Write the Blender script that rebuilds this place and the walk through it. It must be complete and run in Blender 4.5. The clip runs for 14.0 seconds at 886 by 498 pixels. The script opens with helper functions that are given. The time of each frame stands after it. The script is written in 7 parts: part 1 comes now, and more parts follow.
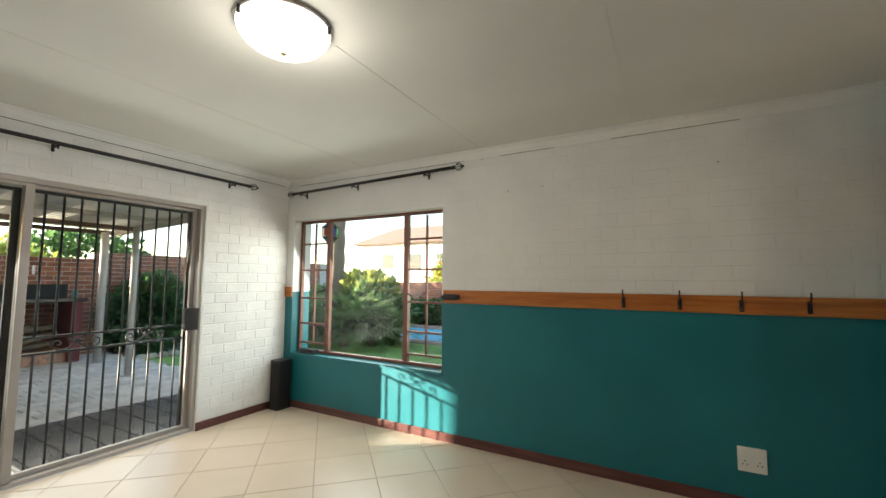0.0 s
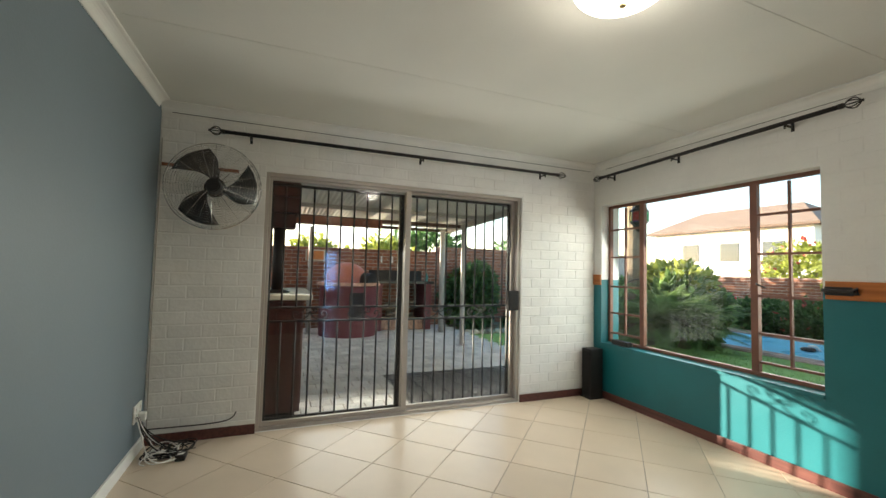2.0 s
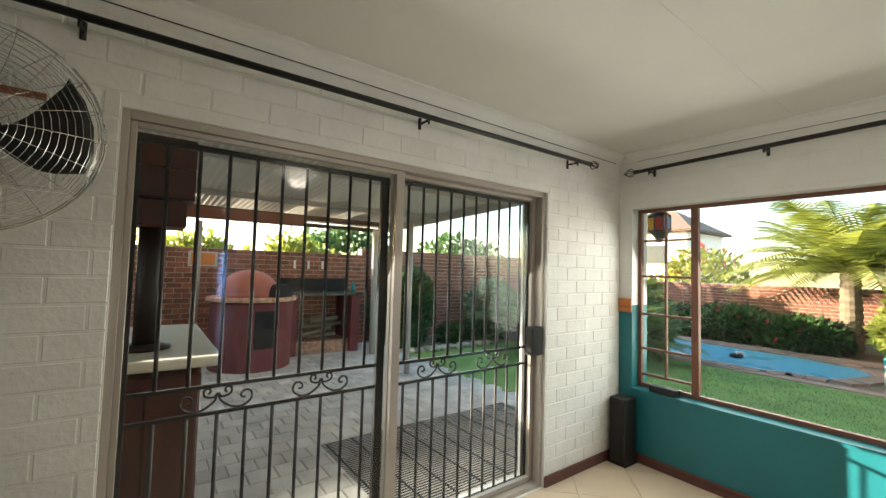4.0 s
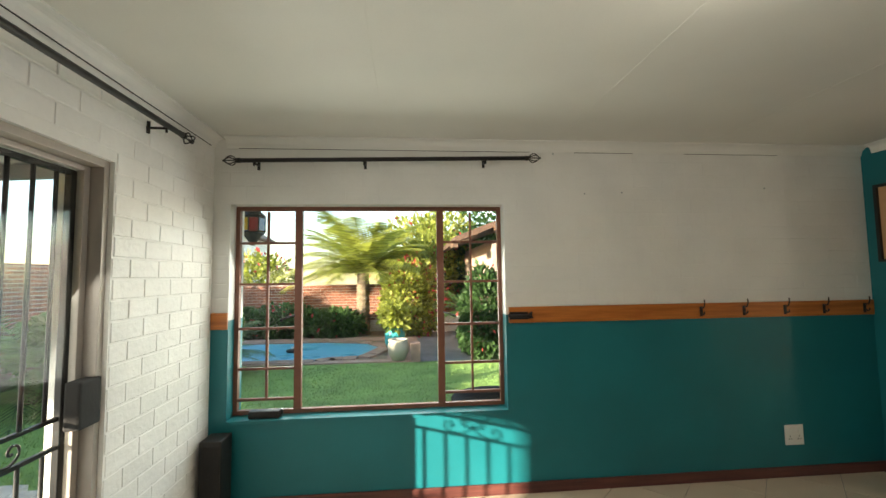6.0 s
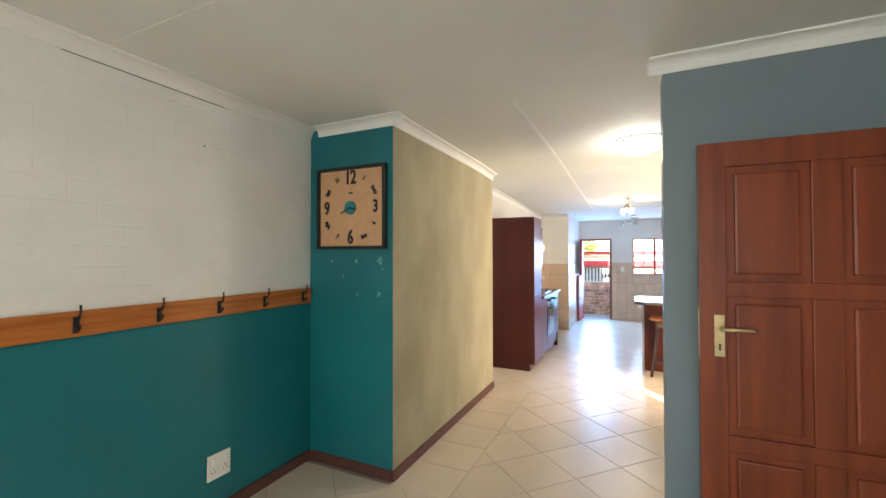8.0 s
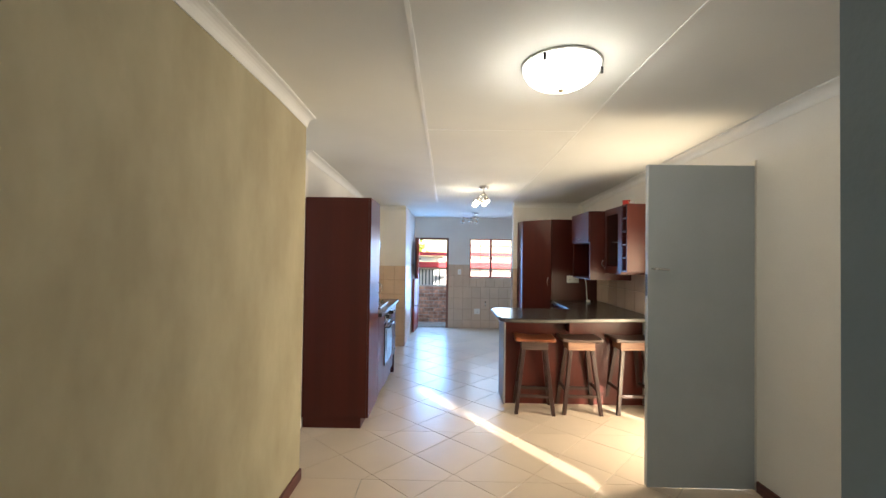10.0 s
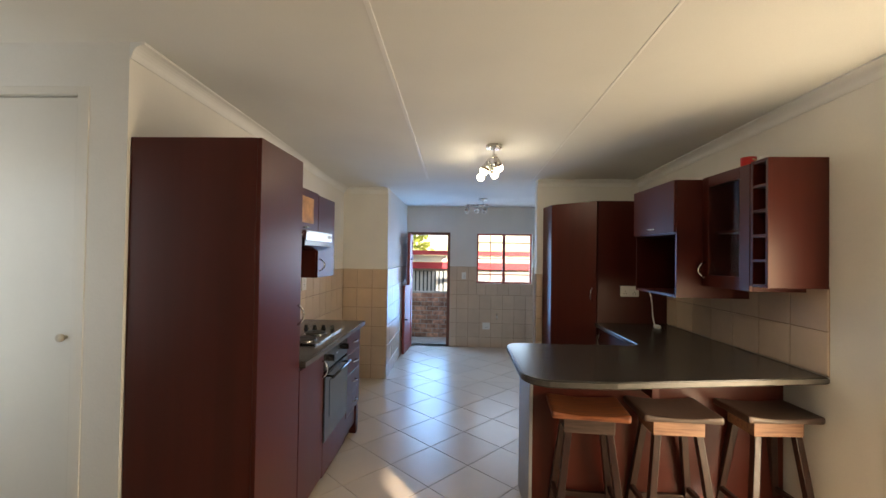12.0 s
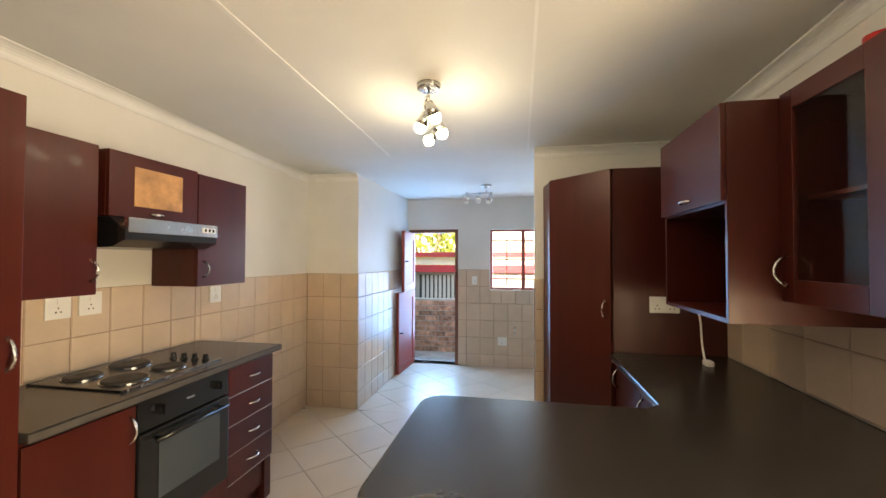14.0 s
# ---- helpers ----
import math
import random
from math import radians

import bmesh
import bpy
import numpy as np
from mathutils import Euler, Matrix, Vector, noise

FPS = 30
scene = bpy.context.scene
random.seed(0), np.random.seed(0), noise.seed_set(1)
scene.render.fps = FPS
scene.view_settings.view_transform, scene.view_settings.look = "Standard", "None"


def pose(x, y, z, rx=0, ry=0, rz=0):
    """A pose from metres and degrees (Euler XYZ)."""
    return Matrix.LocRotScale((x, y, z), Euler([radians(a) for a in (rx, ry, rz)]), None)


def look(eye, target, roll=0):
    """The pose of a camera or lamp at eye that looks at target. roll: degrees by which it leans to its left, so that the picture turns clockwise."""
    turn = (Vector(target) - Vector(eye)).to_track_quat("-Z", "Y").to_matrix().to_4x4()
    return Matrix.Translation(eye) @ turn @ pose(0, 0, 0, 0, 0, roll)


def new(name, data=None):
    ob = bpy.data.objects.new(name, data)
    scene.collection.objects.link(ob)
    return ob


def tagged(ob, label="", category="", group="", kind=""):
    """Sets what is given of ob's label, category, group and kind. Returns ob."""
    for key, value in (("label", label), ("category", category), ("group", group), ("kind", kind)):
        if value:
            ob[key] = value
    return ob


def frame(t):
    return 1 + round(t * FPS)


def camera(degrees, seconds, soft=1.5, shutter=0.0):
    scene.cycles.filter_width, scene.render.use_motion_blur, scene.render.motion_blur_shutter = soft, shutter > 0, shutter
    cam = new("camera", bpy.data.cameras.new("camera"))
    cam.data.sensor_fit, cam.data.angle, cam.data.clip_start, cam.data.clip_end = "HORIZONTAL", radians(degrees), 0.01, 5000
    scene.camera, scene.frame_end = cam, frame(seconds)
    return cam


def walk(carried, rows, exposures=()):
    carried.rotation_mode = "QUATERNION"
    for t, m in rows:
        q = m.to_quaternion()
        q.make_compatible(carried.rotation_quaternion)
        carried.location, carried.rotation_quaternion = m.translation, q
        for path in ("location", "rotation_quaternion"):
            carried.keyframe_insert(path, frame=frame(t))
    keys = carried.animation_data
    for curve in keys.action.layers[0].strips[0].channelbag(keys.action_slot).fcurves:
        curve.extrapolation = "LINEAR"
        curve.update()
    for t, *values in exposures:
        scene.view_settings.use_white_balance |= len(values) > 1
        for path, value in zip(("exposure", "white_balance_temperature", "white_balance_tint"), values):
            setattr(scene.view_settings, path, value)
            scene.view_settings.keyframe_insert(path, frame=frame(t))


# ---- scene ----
cam = camera(95.2, 14.0)
PATH = [
    (0, (1.304, 1.505, 1.424), (0.333, 3.246, 1.578), 0.4),
    (0.5, (1.293, 1.466, 1.378), (-0.004, 2.98, 1.534), 0.9),
    (1, (1.303, 1.491, 1.346), (-0.278, 2.708, 1.488), 1.1),
    (1.5, (1.24, 1.482, 1.327), (-0.517, 2.428, 1.446), 1.3),
    (2, (1.023, 1.433, 1.35), (-0.829, 2.18, 1.451), 1.4),
    (2.2, (0.898, 1.406, 1.365), (-0.97, 2.112, 1.467), 1.6),
    (4.3, (-0.888, 1.409, 1.574), (-2.348, 2.772, 1.678), 1.4),
    (4.5, (-1.012, 1.431, 1.589), (-2.34, 2.923, 1.697), 1.2),
    (5, (-1.218, 1.552, 1.551), (-2.142, 3.321, 1.688), 0.3),
    (5.5, (-1.328, 1.683, 1.562), (-1.725, 3.638, 1.706), -0.1),
    (6, (-1.243, 1.784, 1.571), (-1.069, 3.771, 1.705), -0.8),
    (6.5, (-1.042, 1.901, 1.623), (-0.267, 3.743, 1.693), -0.7),
    (7, (-0.721, 2.058, 1.615), (0.546, 3.606, 1.663), -0.6),
    (7.5, (-0.345, 2.219, 1.575), (1.251, 3.424, 1.616), -0.3),
    (8, (0.053, 2.456, 1.584), (1.863, 3.308, 1.617), -0.1),
    (8.5, (0.49, 2.66, 1.565), (2.405, 3.236, 1.597), 0.3),
    (9, (0.92, 2.84, 1.568), (2.889, 3.187, 1.599), 0.4),
    (9.2, (1.099, 2.91, 1.57), (3.082, 3.169, 1.602), 0.5),
    (11.3, (3.161, 2.996, 1.623), (5.159, 2.922, 1.662), 1.0),
    (11.5, (3.354, 2.921, 1.627), (5.354, 2.882, 1.661), 1.0),
    (12, (3.792, 2.788, 1.6), (5.79, 2.868, 1.63), 0.9),
    (12.5, (4.167, 2.642, 1.577), (6.152, 2.887, 1.605), 0.7),
    (13, (4.476, 2.51, 1.573), (6.438, 2.902, 1.598), 0.5),
    (13.5, (4.775, 2.316, 1.567), (6.709, 2.823, 1.6), 0.2),
    (14, (4.981, 2.046, 1.569), (6.946, 2.42, 1.615), 0.1),
]
EXPOSURE = [(0.0, 2.4, 6300, 13), (1.0, 2.2, 6350, 12), (2.0, 2.2, 6450, 12), (4.3, 2.3, 6650, 12), (5.0, 2.2, 6700, 12), (6.5, 2.3, 6450, 10), (7.0, 2.48, 6250, 10), (7.5, 2.85, 6200, 11), (8.0, 3.15, 6150, 12), (8.5, 3.2, 6100, 12), (9.2, 3.0, 6100, 11),
            (11.3, 1.8, 5950, 11), (12.0, 1.85, 6500, 12), (12.5, 2.0, 6850, 12), (13.0, 2.25, 7300, 12), (13.5, 2.4, 7500, 12), (14.0, 2.6, 6850, 11)]
walk(cam, [(t, look(eye, target, roll)) for t, eye, target, roll in PATH], EXPOSURE)

# ---- world, sun, lamps ----
SUN = Vector((-1.0, -0.70, 0.235)).normalized()   # towards the sun
world = bpy.data.worlds.new("world")
scene.world = world
world.use_nodes = True
wn = world.node_tree.nodes
sky = wn.new("ShaderNodeTexSky")
sky.sky_type = "NISHITA"
sky.sun_disc = False
sky.sun_elevation = math.asin(SUN.z)
sky.sun_rotation = math.atan2(SUN.x, SUN.y)
sky.air_density, sky.dust_density = 1.0, 0.6
world.node_tree.links.new(sky.outputs[0], wn["Background"].inputs[0])
wn["Background"].inputs[1].default_value = 0.15


def lamp(name, kind, energy, m, color=(1, 1, 1), **more):
    data = bpy.data.lights.new(name, kind)
    data.energy, data.color = energy, color
    if kind == "SUN":
        data.angle = more["angle"]
    if kind == "AREA":
        data.shape, data.size, data.size_y = "RECTANGLE", more["w"], more["h"]
    if kind == "POINT":
        data.shadow_soft_size = more["r"]
    ob = new(name, data)
    ob.matrix_world = m
    return ob


lamp("sun", "SUN", 5.0, look(SUN * 60, (0, 0, 0)), (1.0, 0.86, 0.66), angle=radians(0.6))
# daylight standing in the real openings, and in one unseen passage window added for light
lamp("gate_daylight", "AREA", 8, look((-2.95, 2.57, 1.15), (-1.2, 2.57, 0.0)), (1.0, 0.97, 0.86), w=2.3, h=2.0)
lamp("window_daylight", "AREA", 7, look((-1.5, 5.06, 1.35), (-1.5, 3.2, 0.2)), (1.0, 1.0, 0.86), w=1.9, h=1.45)
lamp("passage_added_daylight", "AREA", 2.8, look((4.60, 5.5, 1.5), (6, 5.2, 1.1)), (0.88, 0.94, 1.0), w=0.85, h=1.2)
lamp("back_door_daylight", "AREA", 10.5, look((11.1, 3.3, 1.2), (0, 3.0, 0.5)), (0.24, 0.52, 1.0), w=0.7, h=1.7)
lamp("back_window_daylight", "AREA", 5, look((11.1, 2.0, 1.55), (0, 2.0, 1.0)), (0.56, 0.72, 1.0), w=0.9, h=0.8)
lamp("side_door_daylight", "AREA", 13, look((5.19, 0.62, 0.95), (6.7, 4, 0.85)), (1.0, 0.78, 0.49), w=0.75, h=1.6)


# ---- materials ----
def mat(name, color, rough=0.6, metal=0.0, spread=0.12, scale=6.0, grain=80.0, bump=0.15, stretch=(1, 1, 1), piece=0.0, spec=0.5,
        second=None, coat=0.0, rough_var=0.1):
    m = bpy.data.materials.new(name)
    m.use_nodes = True
    nt = m.node_tree
    nd, ln = nt.nodes, nt.links
    p = nd["Principled BSDF"]
    tc = nd.new("ShaderNodeTexCoord")
    mp = nd.new("ShaderNodeMapping")
    mp.inputs["Scale"].default_value = stretch
    geo = nd.new("ShaderNodeNewGeometry")
    ln.new(geo.outputs["Position"], mp.inputs[0])
    n1 = nd.new("ShaderNodeTexNoise")
    n1.inputs["Scale"].default_value, n1.inputs["Detail"].default_value = scale, 5
    n2 = nd.new("ShaderNodeTexNoise")
    n2.inputs["Scale"].default_value, n2.inputs["Detail"].default_value = grain, 3
    ln.new(mp.outputs[0], n1.inputs[0])
    ln.new(mp.outputs[0], n2.inputs[0])
    ramp = nd.new("ShaderNodeValToRGB")
    c = Vector(color)
    dark = c * (1 - spread) if second is None else Vector(second)
    ramp.color_ramp.elements[0].color = (*dark, 1)
    ramp.color_ramp.elements[1].color = (*(c * (1 + spread * 0.6)), 1)
    ramp.color_ramp.elements[0].position, ramp.color_ramp.elements[1].position = 0.32, 0.68
    ln.new(n1.outputs[0], ramp.inputs[0])
    mul = nd.new("ShaderNodeMix")
    mul.data_type, mul.blend_type = "RGBA", "MULTIPLY"
    mul.inputs[0].default_value = min(1.0, spread * 2.5)
    ln.new(ramp.outputs[0], mul.inputs[6])
    g = nd.new("ShaderNodeMapRange")
    g.inputs[3].default_value, g.inputs[4].default_value = 0.72, 1.18
    ln.new(n2.outputs[0], g.inputs[0])
    ln.new(g.outputs[0], mul.inputs[7])
    out = mul.outputs[2]
    if piece:
        info = nd.new("ShaderNodeObjectInfo")
        add = nd.new("ShaderNodeMath")
        add.operation = "ADD"
        ln.new(info.outputs["Random"], add.inputs[0])
        ln.new(geo.outputs["Random Per Island"], add.inputs[1])
        fr = nd.new("ShaderNodeMath")
        fr.operation = "FRACT"
        ln.new(add.outputs[0], fr.inputs[0])
        r = nd.new("ShaderNodeMapRange")
        r.inputs[3].default_value, r.inputs[4].default_value = 1 - piece, 1 + piece * 0.6
        ln.new(fr.outputs[0], r.inputs[0])
        m2 = nd.new("ShaderNodeMix")
        m2.data_type, m2.blend_type = "RGBA", "MULTIPLY"
        m2.inputs[0].default_value = 1
        ln.new(out, m2.inputs[6])
        ln.new(r.outputs[0], m2.inputs[7])
        out = m2.outputs[2]
    ln.new(out, p.inputs["Base Color"])
    rr = nd.new("ShaderNodeMapRange")
    rr.inputs[3].default_value, rr.inputs[4].default_value = max(0.02, rough - rough_var), min(1, rough + rough_var)
    ln.new(n1.outputs[0], rr.inputs[0])
    ln.new(rr.outputs[0], p.inputs["Roughness"])
    p.inputs["Metallic"].default_value = metal
    p.inputs["Specular IOR Level"].default_value = spec
    p.inputs["Coat Weight"].default_value = coat
    if bump:
        b = nd.new("ShaderNodeBump")
        b.inputs["Strength"].default_value, b.inputs["Distance"].default_value = bump, 0.004
        ln.new(n2.outputs[0], b.inputs["Height"])
        ln.new(b.outputs[0], p.inputs["Normal"])
    return m


def wood(name, color, dark, rough=0.4, axis=2, scale=3.0, coat=0.0):
    st = [14.0, 14.0, 14.0]
    st[axis] = 1.0
    return mat(name, color, rough, spread=0.2, scale=scale, grain=22, bump=0.1, stretch=st, second=dark, coat=coat, piece=0.08)


def glass(name, tint=(1, 1, 1), rough=0.0):
    m = bpy.data.materials.new(name)
    m.use_nodes = True
    nt = m.node_tree
    nt.nodes.remove(nt.nodes["Principled BSDF"])
    tr = nt.nodes.new("ShaderNodeBsdfTransparent")
    tr.inputs[0].default_value = (*tint, 1)
    gl = nt.nodes.new("ShaderNodeBsdfGlossy")
    gl.inputs["Roughness"].default_value = rough
    lw = nt.nodes.new("ShaderNodeLayerWeight")
    pw = nt.nodes.new("ShaderNodeMath")
    pw.operation, pw.inputs[1].default_value = "POWER", 4.0
    nt.links.new(lw.outputs["Facing"], pw.inputs[0])
    fr = nt.nodes.new("ShaderNodeMath")
    fr.operation, fr.inputs[1].default_value, fr.inputs[2].default_value = "MULTIPLY_ADD", 0.5, 0.024
    nt.links.new(pw.outputs[0], fr.inputs[0])
    mx = nt.nodes.new("ShaderNodeMixShader")
    nt.links.new(fr.outputs[0], mx.inputs[0])
    nt.links.new(tr.outputs[0], mx.inputs[1])
    nt.links.new(gl.outputs[0], mx.inputs[2])
    nt.links.new(mx.outputs[0], nt.nodes["Material Output"].inputs[0])
    return m


def glow(name, color, strength):
    m = bpy.data.materials.new(name)
    m.use_nodes = True
    p = m.node_tree.nodes["Principled BSDF"]
    p.inputs["Base Color"].default_value = (0.9, 0.9, 0.88, 1)
    p.inputs["Roughness"].default_value = 0.35
    p.inputs["Emission Color"].default_value = (*color, 1)
    p.inputs["Emission Strength"].default_value = strength
    return m


M_CEIL = mat("ceiling_paint", (0.74, 0.74, 0.70), 0.8, spread=0.08, scale=0.8, grain=220, bump=0.08)
M_WHITE = mat("white_wall_paint", (0.78, 0.78, 0.76), 0.6, spread=0.05, scale=3, grain=60, bump=0.35)
M_BRICKPAINT = mat("white_painted_brick", (0.80, 0.79, 0.76), 0.5, spread=0.06, scale=4, grain=38, bump=0.9, piece=0.04)
M_TEAL = mat("teal_wall_paint", (0.008, 0.160, 0.190), 0.42, spread=0.10, scale=2.0, grain=90, bump=0.18)
M_KHAKI = mat("khaki_limewash", (0.42, 0.375, 0.25), 0.75, spread=0.10, scale=2.2, grain=16, bump=0.12, stretch=(1.5, 1.5, 0.75), second=(0.345, 0.30, 0.19))
M_CHIP = mat("pale_chipped_paint", (0.20, 0.42, 0.42), 0.7, spread=0.35, scale=60, grain=200, bump=0.1, second=(0.03, 0.2, 0.23))
M_GREY = mat("blue_grey_wall_paint", (0.180, 0.230, 0.265), 0.5, spread=0.06, scale=2, grain=90, bump=0.12)
M_KITCHEN = mat("cream_kitchen_paint", (0.76, 0.74, 0.69), 0.6, spread=0.05, scale=2, grain=90, bump=0.15)
M_CORNICE = mat("white_cornice", (0.80, 0.80, 0.77), 0.6, spread=0.04, scale=4, grain=80, bump=0.05)
M_SKIRT = wood("brown_skirting_wood", (0.13, 0.045, 0.035), (0.07, 0.022, 0.02), 0.45, axis=0)
M_RAIL = wood("orange_varnished_wood", (0.50, 0.17, 0.035), (0.36, 0.11, 0.02), 0.35, axis=0)
M_TILE = mat("cream_floor_tile", (0.63, 0.52, 0.40), 0.305, spread=0.035, scale=4, grain=60, bump=0.02, piece=0.06, rough_var=0.015)
M_GROUT = mat("grey_grout", (0.30, 0.27, 0.24), 0.9, spread=0.15, scale=8, grain=120, bump=0.3)
M_WTILE = mat("beige_wall_tile", (0.62, 0.48, 0.35), 0.38, rough_var=0.02, spread=0.06, scale=6, grain=50, bump=0.04, piece=0.06)
M_WGROUT = mat("brown_tile_grout", (0.36, 0.25, 0.18), 0.9, spread=0.1, scale=9, grain=120, bump=0.2)
M_ALU = mat("bronze_grey_aluminium", (0.43, 0.39, 0.35), 0.42, metal=0.3, spread=0.06, scale=5, grain=80, bump=0.03)
M_BLACK = mat("black_painted_steel", (0.022, 0.02, 0.02), 0.45, metal=0.3, spread=0.15, scale=12, grain=90, bump=0.1)
M_RUST = mat("red_brown_steel_frame", (0.19, 0.075, 0.045), 0.5, spread=0.15, scale=8, grain=90, bump=0.15)
M_MAHOG = mat("mahogany_cabinet", (0.066, 0.0098, 0.0054), 0.36, spread=0.13, scale=0.8, grain=3.0, bump=0.0, stretch=(14, 14, 0.5), piece=0.08, spec=0.32, coat=0.03, rough_var=0.04)
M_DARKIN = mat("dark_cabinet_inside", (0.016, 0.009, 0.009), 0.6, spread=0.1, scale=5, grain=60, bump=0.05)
M_COUNTER = mat("dark_speckled_counter", (0.036, 0.032, 0.029), 0.24, spread=0.16, scale=16, grain=260, bump=0.0, rough_var=0.015)
M_DOOR = wood("varnished_brown_door", (0.22, 0.044, 0.012), (0.14, 0.026, 0.008), 0.36, axis=2, scale=1.2, coat=0.0)
M_CREAMDOOR = mat("cream_gloss_paint", (0.74, 0.71, 0.64), 0.4, spread=0.03, scale=3, grain=60, bump=0.05)
M_GREYDOOR = mat("pale_grey_door_paint", (0.42, 0.45, 0.46), 0.45, spread=0.05, scale=3, grain=60, bump=0.08)
M_CHROME = mat("brushed_chrome", (0.66, 0.65, 0.63), 0.25, metal=1.0, spread=0.05, scale=20, grain=150, bump=0.03)
M_BRASS = mat("worn_brass", (0.62, 0.50, 0.28), 0.35, metal=1.0, spread=0.15, scale=20, grain=120, bump=0.05)
M_PLASTIC = mat("white_plastic", (0.80, 0.79, 0.75), 0.35, spread=0.03, scale=10, grain=90, bump=0.02)
M_OVEN = mat("black_oven_enamel", (0.012, 0.012, 0.013), 0.18, spread=0.1, scale=10, grain=80, bump=0.02)
# blue-grey base colour stands in for daylight mirrored in the dark glass
M_OVENGLASS = mat("dark_oven_glass", (0.055, 0.066, 0.075), 0.08, spread=0.05, scale=5, grain=50, bump=0.0)
M_PLATE = mat("grey_hotplate_iron", (0.06, 0.055, 0.05), 0.5, metal=0.5, spread=0.2, scale=15, grain=120, bump=0.1)
M_STOOL = wood("dark_stained_stool_wood", (0.038, 0.015, 0.010), (0.020, 0.008, 0.006), 0.35, axis=2, scale=5)
M_STOOLTOP = wood("worn_orange_stool_seat", (0.33, 0.11, 0.04), (0.15, 0.045, 0.02), 0.35, axis=1, scale=5)
M_STOOLDARK = wood("dark_worn_stool_seat", (0.095, 0.06, 0.045), (0.05, 0.03, 0.024), 0.4, axis=1, scale=5)
M_STOOLPALE = wood("pale_worn_stool_wood", (0.36, 0.20, 0.12), (0.22, 0.11, 0.07), 0.5, axis=1, scale=5)
M_CORK = mat("pale_brown_clock_face", (0.62, 0.37, 0.20), 0.7, spread=0.06, scale=20, grain=200, bump=0.1)
M_INK = mat("black_print", (0.012, 0.012, 0.012), 0.5, spread=0.05, scale=10, grain=60, bump=0.0)
M_TEALP = mat("teal_plastic", (0.02, 0.23, 0.24), 0.4, spread=0.05, scale=10, grain=60, bump=0.0)
M_GLASS = glass("window_glass", (0.96, 0.98, 0.97))
M_GATEGLASS = glass("sliding_door_glass", (0.95, 0.97, 0.96), 0.04)
M_LAMPGLASS = glow("frosted_lamp_glass", (1.0, 0.94, 0.80), 1.0)
M_BULB = glow("hot_bulb_glass", (1.0, 0.84, 0.56), 9.0)
M_ROOF = mat("pale_corrugated_sheet", (0.66, 0.64, 0.58), 0.55, metal=0.0, spread=0.06, scale=3, grain=60, bump=0.05)
M_BEAM = mat("dark_timber_beam", (0.10, 0.055, 0.035), 0.7, spread=0.2, scale=8, grain=60, bump=0.3)
M_BRICK = mat("red_face_brick", (0.31, 0.115, 0.06), 0.85, spread=0.25, scale=9, grain=70, bump=0.5, piece=0.35, second=(0.20, 0.075, 0.05))
M_BRICKMIX = mat("mottled_brown_brick", (0.60, 0.35, 0.24), 0.85, spread=0.3, scale=14, grain=70, bump=0.5, piece=0.45, second=(0.30, 0.16, 0.11))
M_MORTAR = mat("grey_mortar", (0.48, 0.44, 0.39), 0.95, spread=0.15, scale=8, grain=90, bump=0.4)
M_PAVE = mat("grey_concrete_paver", (0.68, 0.64, 0.59), 0.85, spread=0.2, scale=5, grain=80, bump=0.4, piece=0.18)
M_GRASS = mat("lawn_grass", (0.25, 0.39, 0.10), 0.85, spread=0.35, scale=2.2, grain=160, bump=0.8, second=(0.20, 0.32, 0.08))
M_EARTH = mat("sandy_earth", (0.28, 0.21, 0.14), 0.95, spread=0.25, scale=4, grain=60, bump=0.5)
M_LEAF = mat("dark_green_leaf", (0.095, 0.185, 0.055), 0.55, spread=0.3, scale=3, grain=30, bump=0.0, piece=0.5)
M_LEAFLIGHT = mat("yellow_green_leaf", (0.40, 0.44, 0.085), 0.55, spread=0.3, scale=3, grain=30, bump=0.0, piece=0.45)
M_LEAFMID = mat("mid_green_leaf", (0.20, 0.31, 0.10), 0.5, spread=0.3, scale=3, grain=30, bump=0.0, piece=0.5)
M_BLOOM = mat("red_blossom", (0.50, 0.05, 0.05), 0.6, spread=0.2, scale=6, grain=30, bump=0.0, piece=0.3)
M_TRUNK = mat("fibrous_palm_bark", (0.20, 0.15, 0.10), 0.95, spread=0.3, scale=9, grain=50, bump=0.8)
M_PLASTER = mat("dark_red_plaster", (0.17, 0.035, 0.04), 0.7, spread=0.15, scale=4, grain=60, bump=0.3)
M_DOME = mat("terracotta_dome_plaster", (0.48, 0.16, 0.11), 0.7, spread=0.12, scale=5, grain=60, bump=0.3)
M_SOOT = mat("sooty_black_iron", (0.012, 0.011, 0.011), 0.8, spread=0.2, scale=8, grain=60, bump=0.3)
M_DARKWOOD = wood("dark_bar_wood", (0.075, 0.02, 0.015), (0.04, 0.011, 0.009), 0.4, axis=2)
M_STONETOP = mat("cream_stone_top", (0.55, 0.50, 0.40), 0.5, spread=0.1, scale=8, grain=90, bump=0.1)
M_POOL = mat("pool_water", (0.16, 0.54, 0.72), 0.3, spread=0.10, scale=1.5, grain=5, bump=0.1, spec=0.15)
M_COPING = mat("pink_brick_coping", (0.46, 0.30, 0.23), 0.85, spread=0.2, scale=6, grain=60, bump=0.4, piece=0.2)
M_REDROOF = mat("red_roof_paint", (0.36, 0.035, 0.05), 0.6, spread=0.1, scale=3, grain=40, bump=0.1)
M_STEELPOST = mat("grey_painted_steel_post", (0.42, 0.39, 0.36), 0.5, spread=0.08, scale=6, grain=60, bump=0.08)


